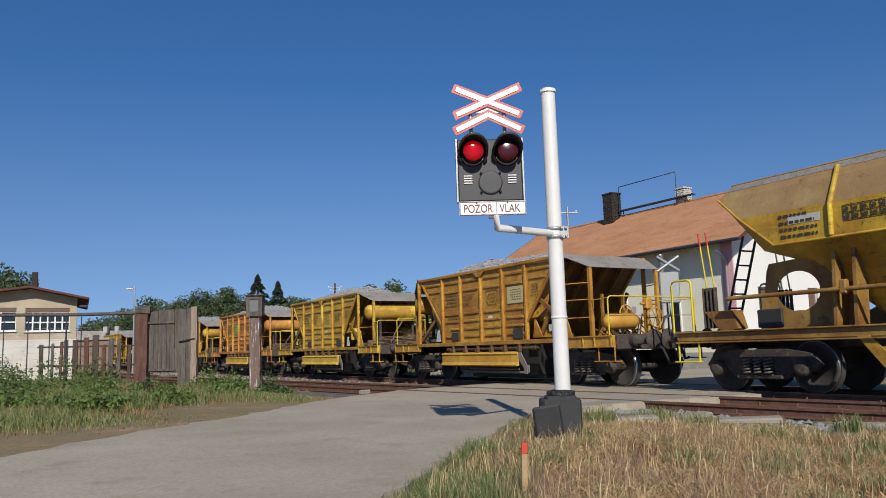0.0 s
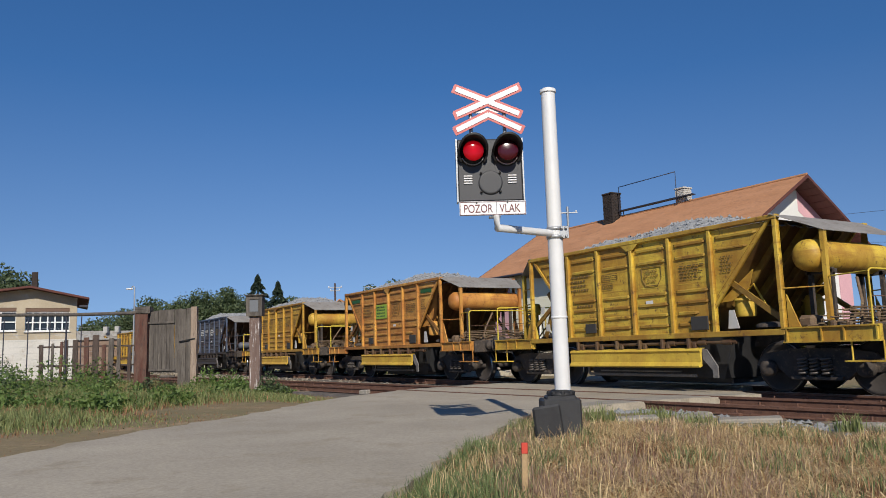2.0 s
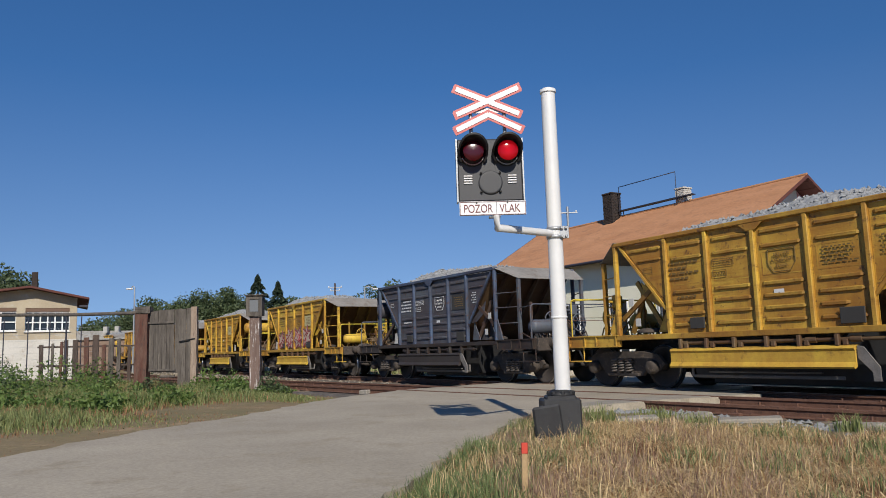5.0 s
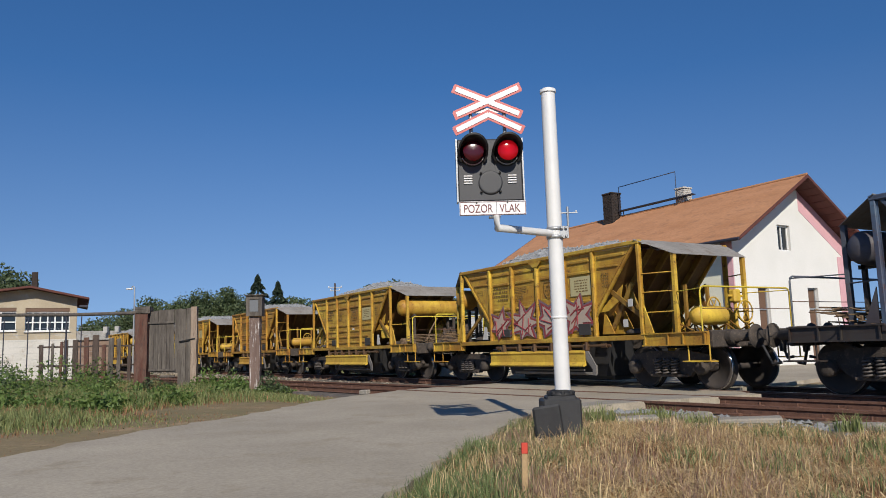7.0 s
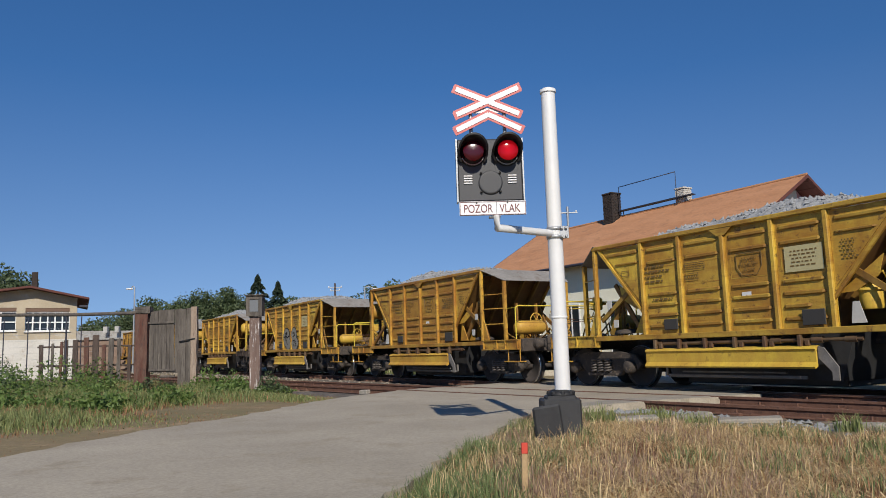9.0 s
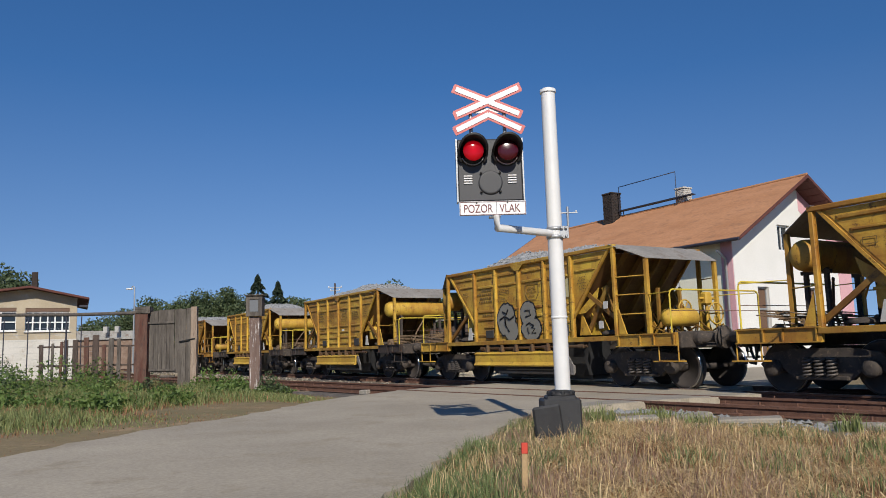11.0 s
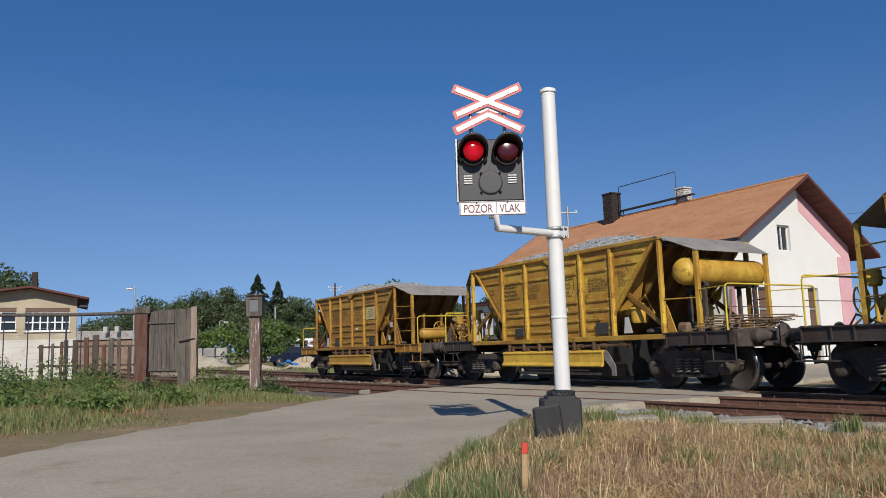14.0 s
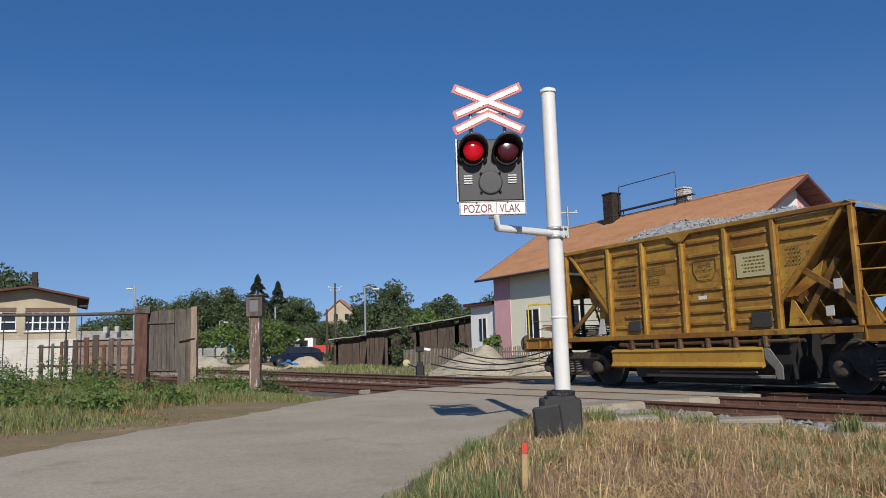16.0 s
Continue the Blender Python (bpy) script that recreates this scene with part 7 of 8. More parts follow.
def verges():
    rng = np.random.default_rng(5)
    # dry verge on the near side
    n = 520000
    y = rng.uniform(3.4, 12.2, n)
    x = rng.uniform(-0.8, 8.5, n)
    d = x - road_right(y)
    keep = (d > 0.03) & (y < siding_edge(x) + rng.normal(0, 0.12, n)) & ((np.abs(x - 1.33) > 0.22) | (np.abs(y - 8.9) > 0.24)) & (x < 0.72 * y + 1.2)
    x, y, d = x[keep], y[keep], d[keep]
    tuft = np.array([noise.noise(Vector((a * 1.6, b * 1.6, 7))) for a, b in zip(x, y)])
    thin = rng.uniform(0, 1, len(x)) < np.clip(0.5 + 1.5 * tuft, 0.07, 1)
    x, y, d, tuft = x[thin], y[thin], d[thin], tuft[thin]
    kind = rng.uniform(0, 1, len(x))
    green_share = np.clip(0.98 - 0.74 * d - 0.06 * (y - 5), 0.03, 0.66) + 0.14 * (tuft > 0.3)
    red_share = np.clip(0.34 + 0.30 * np.clip(7.2 - y, 0, 1) - 0.12 * np.clip(x - 2.4, 0, 2) + 0.9 * np.array([noise.noise(Vector((a * 0.7, b * 0.7, 17))) for a, b in zip(x, y)]), 0.05, 0.7)
    green = kind < green_share
    red = ~green & (rng.uniform(0, 1, len(x)) < red_share)
    dry = ~green & ~red
    for mask, mat, nm, lab, h0, h1 in ((green, GRASS, "green_grass", "fresh green grass tufts along the asphalt edge", 0.08, 0.26), (red, STRAW_RED, "withered_grass", "rust-brown withered grass and seed heads", 0.06, 0.19), (dry, STRAW, "dry_grass", "matted straw-coloured dry grass on the verge", 0.06, 0.20)):
        q = np.stack([x[mask], y[mask]], 1)
        k = len(q)
        h = rng.uniform(h0, h1, k) * (0.75 + 0.5 * np.clip(tuft[mask] + 0.3, 0, 1))
        lie = rng.uniform(0, 1, k) < (0.25 if mask is green else 0.62)
        lean = np.where(lie, rng.uniform(0.14, 0.36, k), rng.uniform(0.02, 0.14, k))
        h = np.where(lie, h * rng.uniform(0.3, 1.0, k), h)
        blades(nm, q, heights_at(q), h, lean, rng.uniform(0.004, 0.010, k), mat, rng, lab)
    # long fallen straw lying over it all
    k = 74000
    y = rng.uniform(3.6, 11.5, k)
    x = road_right(y) + 0.4 + 0.6 * np.clip(7.5 - y, 0, 1) + rng.uniform(0, 1, k) ** 0.8 * 7.0
    mat_patch = np.array([noise.noise(Vector((a * 0.9, b * 0.9, 23))) for a, b in zip(x, y)])
    ok = (y < siding_edge(x) - 0.05) & (mat_patch > -0.18) & ((np.abs(x - 1.33) > 0.3) | (np.abs(y - 8.9) > 0.3)) & (x < 0.72 * y + 1.2)
    q = np.stack([x[ok], y[ok]], 1)
    k = len(q)
    blades("fallen_straw", q, heights_at(q) + rng.uniform(0.03, 0.09, k), rng.uniform(0.02, 0.09, k), rng.uniform(0.18, 0.42, k), rng.uniform(0.005, 0.010, k), STRAW, rng, "long pale fallen straw lying over the verge")
    # upright brown stalks of dead weeds, thickest where the straw is not flattened
    k = 20000
    y = rng.uniform(3.8, 10.4, k)
    x = road_right(y) + 0.15 + 0.6 * np.clip(7.5 - y, 0, 1) + rng.exponential(1.7, k)
    clump = np.array([noise.noise(Vector((a * 1.3, b * 1.3, 31))) for a, b in zip(x, y)])
    ok = (clump > 0.02) & (y < siding_edge(x) - 0.1) & ((np.abs(x - 1.33) > 0.24) | (np.abs(y - 8.9) > 0.26)) & (x < 0.72 * y + 1.2)
    q = np.stack([x[ok], y[ok]], 1)
    k = len(q)
    blades("dead_stalks", q, heights_at(q), rng.uniform(0.10, 0.26, k), rng.uniform(0.01, 0.10, k), rng.uniform(0.004, 0.008, k), STALK, rng, "upright grey-brown stalks of dead weeds")
    k = 1500
    y = rng.uniform(4.2, 10.2, k)
    x = road_right(y) + 0.2 + rng.exponential(1.6, k)
    ok = (y < siding_edge(x) - 0.1) & ((np.abs(x - 1.33) > 0.22) | (np.abs(y - 8.9) > 0.24))
    q = np.stack([x[ok], y[ok]], 1)
    blades("seed_stalks", q, heights_at(q), rng.uniform(0.14, 0.34, len(q)), rng.uniform(0.02, 0.12, len(q)), rng.uniform(0.005, 0.009, len(q)), STRAW, rng, "tall pale seed stalks above the dry grass")
    # green sprigs that grow among the stones and beside the signal
    for i, (cx, cy, wide, tall, count) in enumerate(((1.98, 10.4, 0.22, 0.42, 160), (2.25, 10.6, 0.2, 0.3, 110), (3.05, 11.2, 0.32, 0.24, 200), (3.3, 10.3, 0.25, 0.22, 150), (3.43, 8.35, 0.22, 0.26, 150), (4.7, 9.0, 0.2, 0.3, 130), (3.9, 6.9, 0.3, 0.3, 160), (2.6, 6.2, 0.2, 0.22, 120), (4.0, 5.7, 0.25, 0.26, 130))):
        c = np.array([cx, cy]) + rng.normal(0, wide / 2, (count, 2))
        blades("green_sprig", c, heights_at(c), rng.uniform(0.35, 1.0, count) * tall, rng.uniform(0.05, 0.5, count) * tall, rng.uniform(0.008, 0.016, count), WEED, rng, "green weed sprig among dry grass and stones", "weeds")
    # far verge on the other side of the road
    n = 190000
    y = rng.uniform(7.5, 31, n)
    x = rng.uniform(-19, 0, n)
    d = road_left(np.clip(y, 4, 19.3)) - x - np.where(y > 19.3, (y - 19.3) * 0.55, 0)
    keep = (d > 0.05) & (x > -0.64 * y - 0.6)
    x, y, d = x[keep], y[keep], d[keep]
    pat = np.array([noise.noise(Vector((a * 0.35, b * 0.35, 4))) for a, b in zip(x, y)])
    wild = np.clip((d - 1.8) / 2.4, 0, 1)
    keep = rng.uniform(0, 1, len(x)) < np.clip(0.14 + 0.80 * wild + 1.1 * pat, 0.05, 1)
    x, y, d, wild, pat = (a[keep] for a in (x, y, d, wild, pat))
    straw = rng.uniform(0, 1, len(x)) < np.clip(0.55 - 0.40 * wild - 0.8 * pat, 0.06, 0.85)
    for mask, mat, nm, lab in ((~straw, WEED, "weeds", "rank green weeds between road and fence"), (straw, STRAW_RED, "dry_grass", "thin browned grass beside the worn road edge")):
        q = np.stack([x[mask], y[mask]], 1)
        k = len(q)
        h = (0.06 + 0.34 * wild[mask] * rng.uniform(0.3, 1.0, k)) * (1 + 0.6 * pat[mask])
        h = np.clip(h * 0.95, 0.04, 0.50)
        blades(nm, q, heights_at(q), h, h * rng.uniform(0.1, 0.8, k), rng.uniform(0.008, 0.018, k), mat, rng, lab)
    # short grass of the yard beyond the track
    n = 16000
    y = rng.uniform(31, 66, n)
    x = rng.uniform(-0.42, 0.02, n) * y
    off = (y - side_line(x)) * 0.52
    ok = (off > 3.6) & (np.array([noise.noise(Vector((a * 0.25, b * 0.25, 9))) for a, b in zip(x, y)]) > -0.12)
    q = np.stack([x[ok], y[ok]], 1)
    k = len(q)
    blades("yard_grass", q, heights_at(q), rng.uniform(0.08, 0.3, k), rng.uniform(0.02, 0.15, k), rng.uniform(0.03, 0.06, k), WEED, rng, "thin green grass of the railway yard")
    # broad-leaved weeds at the fence and round the posts
    spots = [(-13.6, 22, 1.2, 0.75), (-11.9, 20.5, 1.3, 0.7), (-12.2, 24, 1.5, 0.9), (-14.8, 25.5, 1.6, 1.0), (-16.6, 27.5, 1.5, 1.1), (-10.6, 22.8, 0.9, 0.6), (-9.0, 22.6, 0.6, 0.5), (-7.4, 23.0, 0.8, 0.55), (-6.6, 23.4, 0.9, 0.5),
             (-5.1, 22.3, 0.6, 0.5), (-6.2, 21.8, 0.5, 0.45), (-10.9, 17.5, 1.4, 0.5), (-12.5, 18.8, 1.4, 0.6), (-9.6, 20.5, 0.9, 0.45), (-12.9, 28, 1.2, 0.8), (-18, 30, 1.8, 1.2)]
    pick = random.Random(14)
    for _ in range(34):
        y = pick.uniform(14.5, 25.0)
        x = float(road_left(min(y, 19.3))) - pick.uniform(3.4, 9.0)
        if x > -0.64 * y - 1.0:
            spots.append((x, y, pick.uniform(0.35, 0.8), pick.uniform(0.2, 0.38)))
    for i, (x, y, w, h) in enumerate(spots):
        rng2 = np.random.default_rng(40 + i)
        k = int(900 * w)
        d = spread(rng2, k) * (rng2.uniform(0.1, 1, k) ** 0.5)[:, None]
        c = np.stack([x + d[:, 0] * w, y + d[:, 1] * w * 0.7, ground_height(x, y) + np.abs(d[:, 2]) * h * (1.0 + 0.5 * np.sin(3 * d[:, 0] + i)) + 0.02], 1)
        u = spread(rng2, k) * rng2.uniform(0.025, 0.07, k)[:, None]
        v = np.cross(u, spread(rng2, k))
        tagged(quads("weed_clump", c, u, v, LEAF_LIGHT if i % 3 or i > 15 else LEAF, None, "leafy green weed clump by the old fence"), category="weeds", group="weeds by the fence")


WEED = leafy("weed_green", (0.095, 0.135, 0.04), (0.33, 0.35, 0.14))
BASE_WHITE = surface("stained_whitewash", (0.50, 0.48, 0.43), (0.60, 0.58, 0.54), 0.5, 0.92, 0, 0.2, (0.40, 0.36, 0.30), 20, rough_grain=0.5)
BRICK_RED = surface("faded_brick_wall", (0.17, 0.11, 0.08), (0.26, 0.19, 0.145), 3, 0.95, 0, 0.4)
STAKE_OLD = surface("tan_weathered_post", (0.25, 0.18, 0.13), (0.33, 0.26, 0.20), 2.5, 0.9, 0, 0.5, (0.14, 0.10, 0.08), 9, (4, 4, 0.5))
SLATE_GREY = plain("grey_meter_glass", (0.16, 0.165, 0.17), 0.3)

wooden_gate()
picket_fence()
meter_post()
yard_house()
street_lamp(-24.85, 60, 6.6, -0.3)
street_lamp(-6.38, 60, 6.0, 0.7)
street_lamp(-27.0, 90, 5.0, 0.6)
utility_pole(-12.4, 85, 8.7)
utility_pole(10.2, 60, 12.1, 1, GALV)
utility_pole(-19.2, 85, 6.2, 0, GALV)
utility_pole(-11.8, 75, 5.2, 0)
shed("plank_shed", "dark weathered plank shed with patched tin roof", -8.6, -4.6, 58, 4.0, 1.92, 2.28, 3, 0.12)
shed("long_shed", "long dark board shed under a pale tin roof", -3.9, 2.2, 48, 4.5, 2.2, 3.05, 5, 0.05)
shed("lean_to_shed", "dark lean-to of upright boards beside the house", -5.6, -2.2, 53.5, 3.5, 2.3, 2.55, 9, 0.04)


FRESH_WHITE = surface("fresh_whitewash", (0.80, 0.79, 0.76), (0.84, 0.83, 0.80), 0.8, 0.92, 0, 0.15, None, 25, rough_grain=0.3)


def annex():
    a = thing("annex", "low white annex at the end of the station house", "house", framed(pose(0.3, 15.4, 0)))
    part("wall", Mesh().box(0, 0, -0.3, 5.0, 2.4, 3.25), FRESH_WHITE, a)
    part("roof", Mesh().prism([(-0.3, 3.25), (5.2, 3.25), (5.2, 3.5), (-0.3, 3.42)], 2.8, pose(0, -0.05, 0)), SOFFIT, a)
    w = part("window", Mesh().box(-0.012, 0.9, 1.3, 0.0, 1.6, 2.55), GLASS, a)
    part("frame", Mesh().box(-0.03, 0.84, 1.25, 0.0, 0.9, 2.6).box(-0.03, 1.6, 1.25, 0.0, 1.66, 2.6).box(-0.03, 1.22, 1.3, 0.0, 1.28, 2.55), FRAME_WHITE, w)


annex()


def slat_fence():
    f = thing("picket_fence", "grey weathered picket fence before the station garden", "fence")
    a, b = Vector((-2.5, 44.5, 0)), Vector((4.6, 30.4, 0))
    rnd = random.Random(6)
    n = 88
    ang = math.degrees(math.atan2((b - a).y, (b - a).x))
    me = Mesh()
    plank(me, -0.04, 0.04, -0.2, 1.0, 0, 0.02)
    data = me.data("picket", FENCE_GREY)
    for i in range(n):
        p = a.lerp(b, i / n)
        part("picket", data, OLD_WOOD, f, m=pose(p.x, p.y, rnd.uniform(-0.05, 0.04), 0, rnd.uniform(-2, 2), ang))
    for z in (0.25, 0.75):
        part("fence_rail", Mesh().tube([a + Vector((0.03, 0.03, z)), b + Vector((0.03, 0.03, z))], 0.03, 4), OLD_WOOD, f)


slat_fence()
heap("rubble_heap", "pale heap of sandy rubble with black cables", 1.3, 31.2, 3.3, 1.9, 0.98, RUBBLE, 3, -55)
heap("sand_heap", "small pale sand heap beside the track", -10.2, 55.0, 1.8, 1.5, 0.75, SAND, 5)
heap("sand_heap", "low spread of pale sand", -13.2, 52.5, 2.2, 1.5, 0.35, SAND, 8)
heap("rubble_heap", "low grey rubble heap by the hedge", 3.6, 28.6, 1.9, 1.3, 0.7, RUBBLE, 9, -55)
heap("gravel_heap", "grey gravel heap at the far yard", -22.0, 68.0, 3.2, 2.4, 1.1, RUBBLE, 12)
for k, (p0, p1) in enumerate((((-0.6, 29.9), (3.6, 27.0)), ((-0.3, 30.3), (3.9, 27.3)), ((0.2, 30.6), (4.2, 27.6)))):
    c = Mesh()
    pts = []
    for i in range(13):
        f = i / 12
        x, y = p0[0] + (p1[0] - p0[0]) * f, p0[1] + (p1[1] - p0[1]) * f
        pts.append((x, y, 0.12 + 0.2 * k + (0.28 + 0.1 * k) * (2 * f - 1) ** 2))
    tagged(part("cable", c.tube(pts, 0.028, 6), HOSE, None, "black cable slung over the rubble heap"), category="cable", group="cables on the heap")
tarp = Mesh()
rr = random.Random(3)
tv = [(0.75 * i / 6 - 0.3, 0.5 * j / 4, 0.12 + 0.34 * rr.random() * (1 - abs(i - 3) / 4)) for j in range(5) for i in range(7)]
tarp.add(tv, [(j * 7 + i, j * 7 + i + 1, (j + 1) * 7 + i + 1, (j + 1) * 7 + i) for j in range(4) for i in range(6)])
tagged(part("tarpaulin", tarp, BLUE_TARP, None, "crumpled blue tarpaulin lying on the sand", pose(-11.2, 52.6, -0.05) @ Matrix.Diagonal((1.9, 1.5, 1.4, 1))), category="tarpaulin")
car(-12.4, 62, 22)
truck(-14.8, 80)


def point_lever():
    t = thing("point_lever", "black point lever stand with white indicator plate", "point lever", pose(-1.05, 30.0, 0))
    part("stand", Mesh().slab(0, 0, 0.12, 0.34, 0.34, 0.5, 0.05).slab(0, 0, 0.4, 0.22, 0.2, 0.2, 0.03), BLACK, t)
    part("rod", Mesh().tube([(0, 0, 0.3), (0, 0, 0.95)], 0.035, 8), BLACK, t)
    part("lantern", Mesh().slab(0, 0, 0.98, 0.3, 0.24, 0.22, 0.03), BLACK, t)
    part("indicator_plate", Mesh().slab(0.1, -0.14, 1.02, 0.24, 0.02, 0.1, 0.004, pose(0, 0, 0, 0, 12)), SIGN_WHITE, t)
    part("counterweight", Mesh().turned([(0.02, 0), (0.13, 0), (0.15, 0.03), (0.13, 0.06), (0.02, 0.06)], pose(-0.55, 0.3, 0.45, 90), 18), CREAM, t)
    part("lever_arm", Mesh().tube([(0, 0.1, 0.2), (-0.55, 0.28, 0.45)], 0.03, 6), BLACK, t)


point_lever()


def rear_signal():
    t = thing("crossing_signal", "grey back of the opposite crossing signal on its pole", "level crossing signal", pose(6.08, 20.4, 0))
    part("pole", Mesh().turned([(0.08, -0.2), (0.08, 3.5), (0.09, 3.5), (0.01, 3.55)], pose(0.3, 1.5, 0), 16), WHITE_POLE, t)
    part("signal_board", Mesh().slab(0.05, 0, 2.45, 0.55, 0.12, 0.85, 0.03), GALV, t)
    red = Mesh()
    for a, b in (((-0.25, 2.9), (0.35, 3.3)), ((0.35, 2.9), (-0.25, 3.3))):
        red.tube([(a[0], 0, a[1]), (b[0], 0, b[1])], 0.05, 4)
    part("warning_cross", red, GALV, t)
    part("bracket", Mesh().tube([(0.05, 0, 2.1), (0.05, 0, 1.7), (0.3, 1.5, 1.7)], 0.04, 8), WHITE_POLE, t)


rear_signal()

stake = thing("marker_stake", "raw timber stake with red painted top", "stake", pose(0.52, 5.40, 0, 1.5, 1.5))
part("shaft", Mesh().slab(0, 0, 0.07, 0.042, 0.03, 0.36, 0.004), STAKE, stake)
part("painted_top", Mesh().slab(0, 0, 0.285, 0.044, 0.032, 0.075, 0.004), SPRAY_RED, stake)

# wires from the gable
for a, b in ((framed(pose(4.7, 5.0, 6.52)).translation, Vector((33.6, 56, 10.35))), (framed(pose(5.6, 5.0, 5.93)).translation, Vector((33.4, 56, 7.9)))):
    tagged(part("overhead_wire", Mesh().tube([a, a.lerp(b, 0.5) - Vector((0, 0, 0.25)), b], 0.012, 5), HOSE, None, "thin black wire led from the gable"), category="wire")

# stones beside the siding
stones("track_stones", "pale broken stones and ballast beside the siding rails",
       [(lambda r: (lambda s, o: (lambda p, n: (p.x + n.x * o, p.y + n.y * o, -0.17 + r.uniform(0, 0.04)))(on_line(s)[0], on_line(s)[2]))(r.uniform(4, 18), -r.uniform(2.4, 3.9)), 2600),
        (lambda r: (lambda s, o: (lambda p, n: (p.x + n.x * o, p.y + n.y * o, -0.18 + r.uniform(0, 0.02)))(on_line(s)[0], on_line(s)[2]))(r.uniform(5.5, 18), -r.uniform(0.75, 2.1)), 150)], BALLAST, 4, (0.025, 0.075))
stones("track_ballast", "dirty brown ballast stones along the main track",
       [(lambda r: (lambda s, o: (lambda p, n: (p.x + n.x * o, p.y + n.y * o, -0.185 + r.uniform(0, 0.02)))(on_line(s)[0], on_line(s)[2]))(r.uniform(-45, -4), r.uniform(-4.2, 3.2)), 3500),
        (lambda r: (lambda s, o: (lambda p, n: (p.x + n.x * o, p.y + n.y * o, -0.185 + r.uniform(0, 0.02)))(on_line(s)[0], on_line(s)[2]))(r.uniform(5.5, 18), r.uniform(-0.6, 3.2)), 900)], BROWN_STONE, 6, (0.025, 0.06))
for i, (x, y, sx, sy, a) in enumerate(((2.64, 10.8, 0.62, 0.26, -8), (3.45, 10.85, 0.42, 0.22, -25), (4.01, 10.2, 0.8, 0.26, -20), (2.98, 9.5, 0.5, 0.26, -10), (3.65, 11.1, 0.36, 0.2, 35), (4.9, 9.2, 0.6, 0.24, -57), (-2.2, 20.3, 0.3, 0.16, -40))):
    tagged(part("kerb_slab", Mesh().slab(0, 0, 0, sx, sy, 0.12, 0.02), PATCH, None, "broken pale concrete slab beside the siding", pose(x, y, -0.10, 3, -2, a)), category="slab", group="broken slabs")

# trees, hedges and the hillside behind
for i, (x, y, h, w, mat) in enumerate((
        (-43.8, 74, 10.4, 7, LEAF), (-47.5, 75, 9.6, 7, LEAF), (-47, 123, 9.4, 8, LEAF), (-43.6, 121, 9.6, 8, LEAF), (-50, 125, 8.8, 8, LEAF), (-40.3, 122, 10.2, 8, LEAF), (-37.4, 124, 11.4, 8.5, LEAF), (-33.4, 122, 9.8, 7.5, LEAF),
        (-43, 126, 7.8, 8, LEAF), (-25.6, 124, 8.2, 7, LEAF), (-24.4, 122, 9.4, 6.5, LEAF), (-19.6, 120, 5.0, 6, LEAF), (-16.0, 126, 4.8, 6, LEAF), (-12.8, 122, 8.4, 4.5, LEAF), (-9.5, 120, 11.3, 7.4, LEAF),
        (-5.4, 122, 7.2, 5.5, LEAF), (-3.2, 118, 6.2, 6, LEAF_LIGHT), (-0.6, 120, 8.6, 5.8, LEAF), (3.0, 122, 6.4, 6, LEAF), (5.8, 118, 7.2, 6, LEAF), (-29.5, 118, 7.5, 8, LEAF), (-51, 130, 8, 9, LEAF), (-56, 132, 7, 9, LEAF), (-61, 134, 6.5, 9, LEAF), (9, 116, 8, 8, LEAF))):
    tree(x, y, h, w * 1.15, mat, 100 + i, clumps=54, per=150, leaf=0.22)
conifer(-29.7, 119, 12.9, 14.0, 1)
conifer(-26.9, 121, 11.9, 11.0, 2)
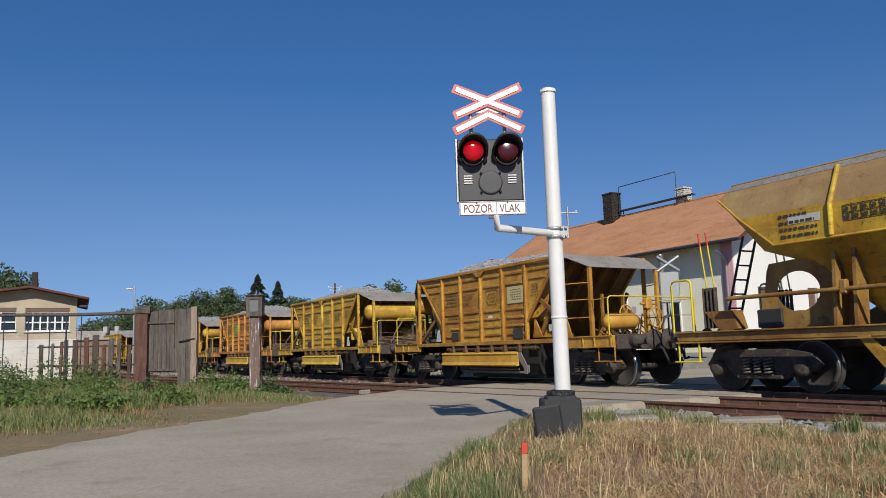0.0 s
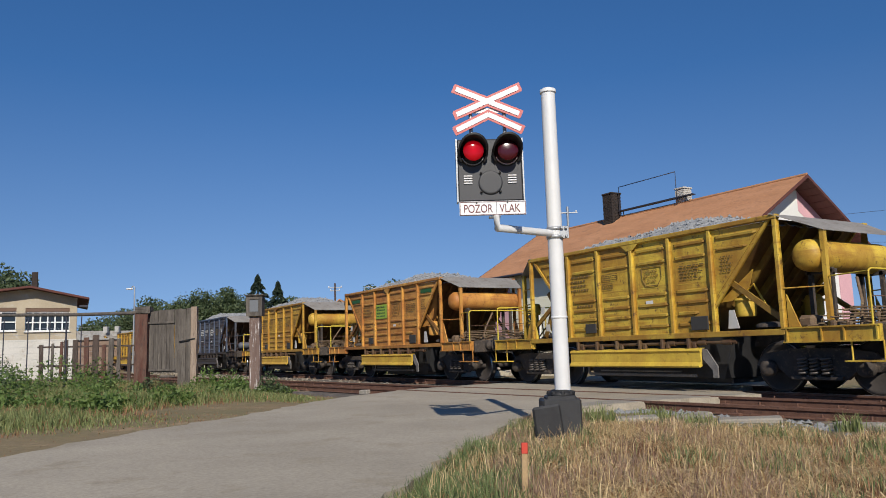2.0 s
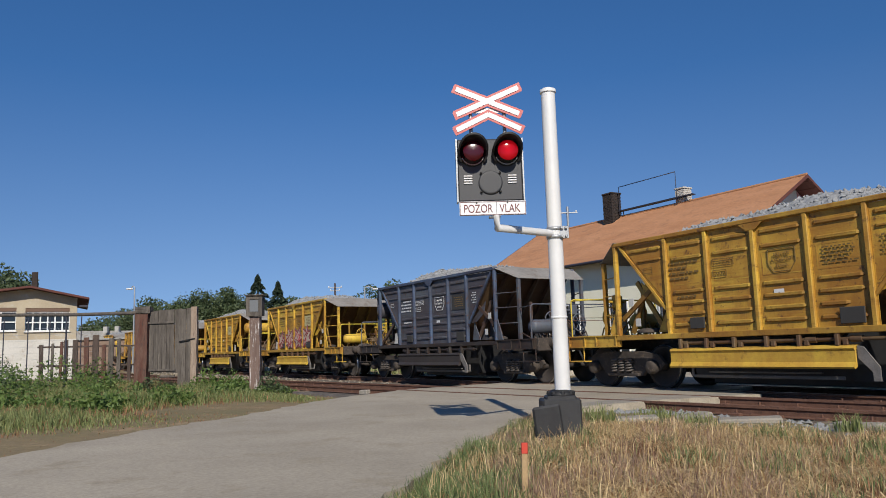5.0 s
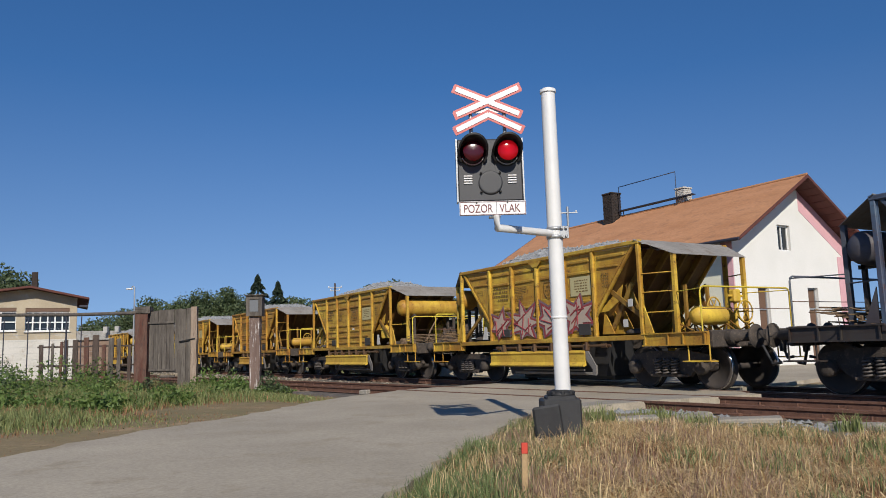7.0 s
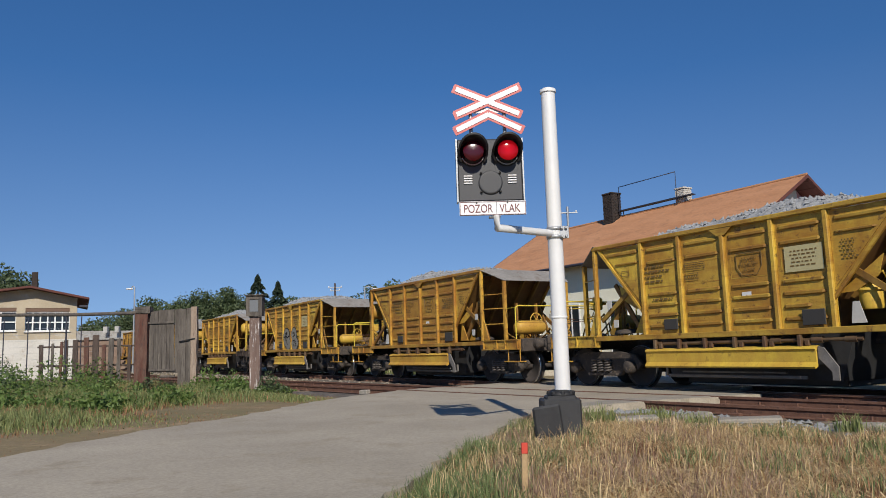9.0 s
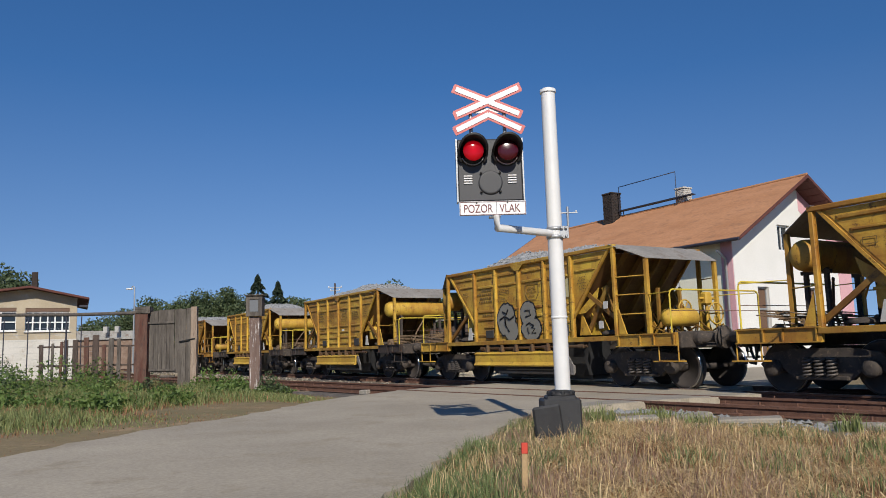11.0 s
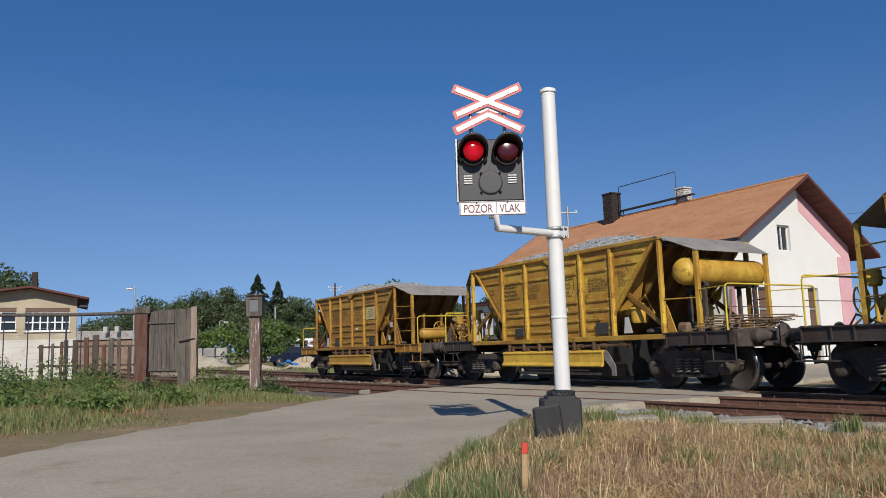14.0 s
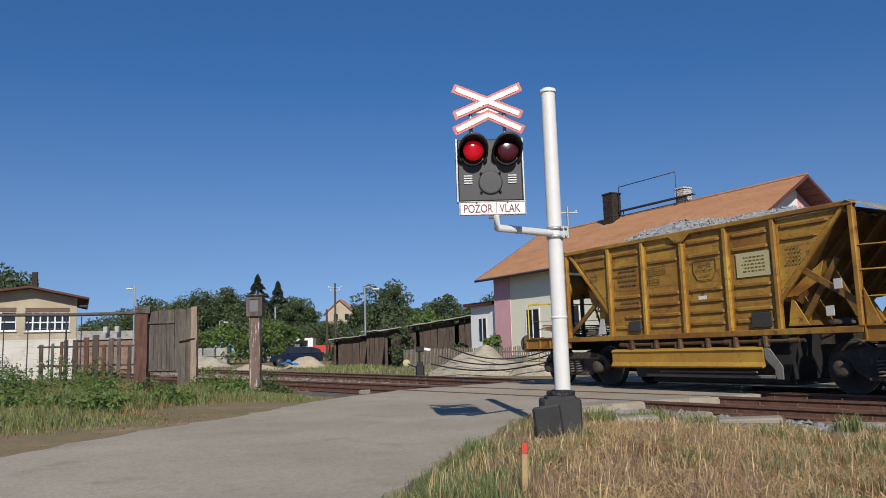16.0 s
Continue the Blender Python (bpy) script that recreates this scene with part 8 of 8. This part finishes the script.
for i, (x, y, h, w, mat) in enumerate((
        (-24.6, 76, 3.2, 5, LEAF_LIGHT), (-21.8, 75, 4.1, 5.5, LEAF_LIGHT), (-19.0, 78, 4.2, 4.5, LEAF), (-17.0, 76, 4.5, 5, LEAF_LIGHT), (-27.6, 80, 3.6, 5.5, LEAF), (-14.2, 96, 4.5, 6, LEAF), (-11.0, 92, 4.6, 6, LEAF), (-7.6, 88, 5.0, 6, LEAF),
        (-4.2, 80, 4.8, 5.5, LEAF), (-1.6, 78, 4.6, 5, LEAF_LIGHT), (1.0, 76, 4.9, 5, LEAF), (3.4, 74, 4.5, 5, LEAF), (-31.5, 88, 4.2, 7, LEAF), (-36, 96, 4.6, 8, LEAF), (-41, 104, 5, 9, LEAF), (-23.5, 100, 4.8, 7, LEAF), (-18, 100, 4.2, 7, LEAF),
        (-8.7, 63, 1.7, 2.2, LEAF), (-2.7, 47.2, 2.5, 1.7, LEAF), (0.9, 45.3, 1.5, 1.2, LEAF), (2.4, 39.4, 2.0, 1.3, LEAF_LIGHT), (-48, 112, 6, 9, LEAF), (-55, 118, 6, 9, LEAF))):
    tree(x, y, h, w, mat, 300 + i, "bush", "dense green shrub behind the railway yard", 22, 90, 0.17 if y > 60 else 0.07, 0.02)


def far_house():
    h = thing("far_house", "distant cream house with red tiled roof among trees", "house", pose(-20.3, 150, 1))
    part("wall", Mesh().prism([(-3.6, 0), (2.2, 0), (2.2, 7.4), (-0.7, 10.0), (-3.6, 7.4)], 8), HOUSE_CREAM, h)
    for sg in (-1, 1):
        part("roof", Mesh().prism([(-0.7, 10.2), (-0.7 + sg * 3.3, 7.2), (-0.7 + sg * 3.3, 7.45), (-0.7, 10.45)], 8.8, pose(0, -0.4, 0)), ROOF_RED, h)
    part("wing", Mesh().box(2.2, 2, 0, 6.0, 8, 6.0), HOUSE_CREAM, h)
    part("wing_roof", Mesh().prism([(2.0, 6.0), (6.3, 6.0), (5.0, 8.2), (2.0, 8.6)], 7, pose(0, 1.6, 0)), ROOF_RED, h)
    for x in (-1.9, 0.3):
        part("window", Mesh().box(x, -0.03, 6.2, x + 0.8, 0.0, 7.4), GLASS, h)
    s = thing("white_shed", "small white flat-roofed shed on the slope", "shed", pose(-7.4, 110, 1.0))
    part("wall", Mesh().box(-1.3, 0, 0, 1.3, 2, 3.6), WALL_WHITE, s)


far_house()
verges()

motions()
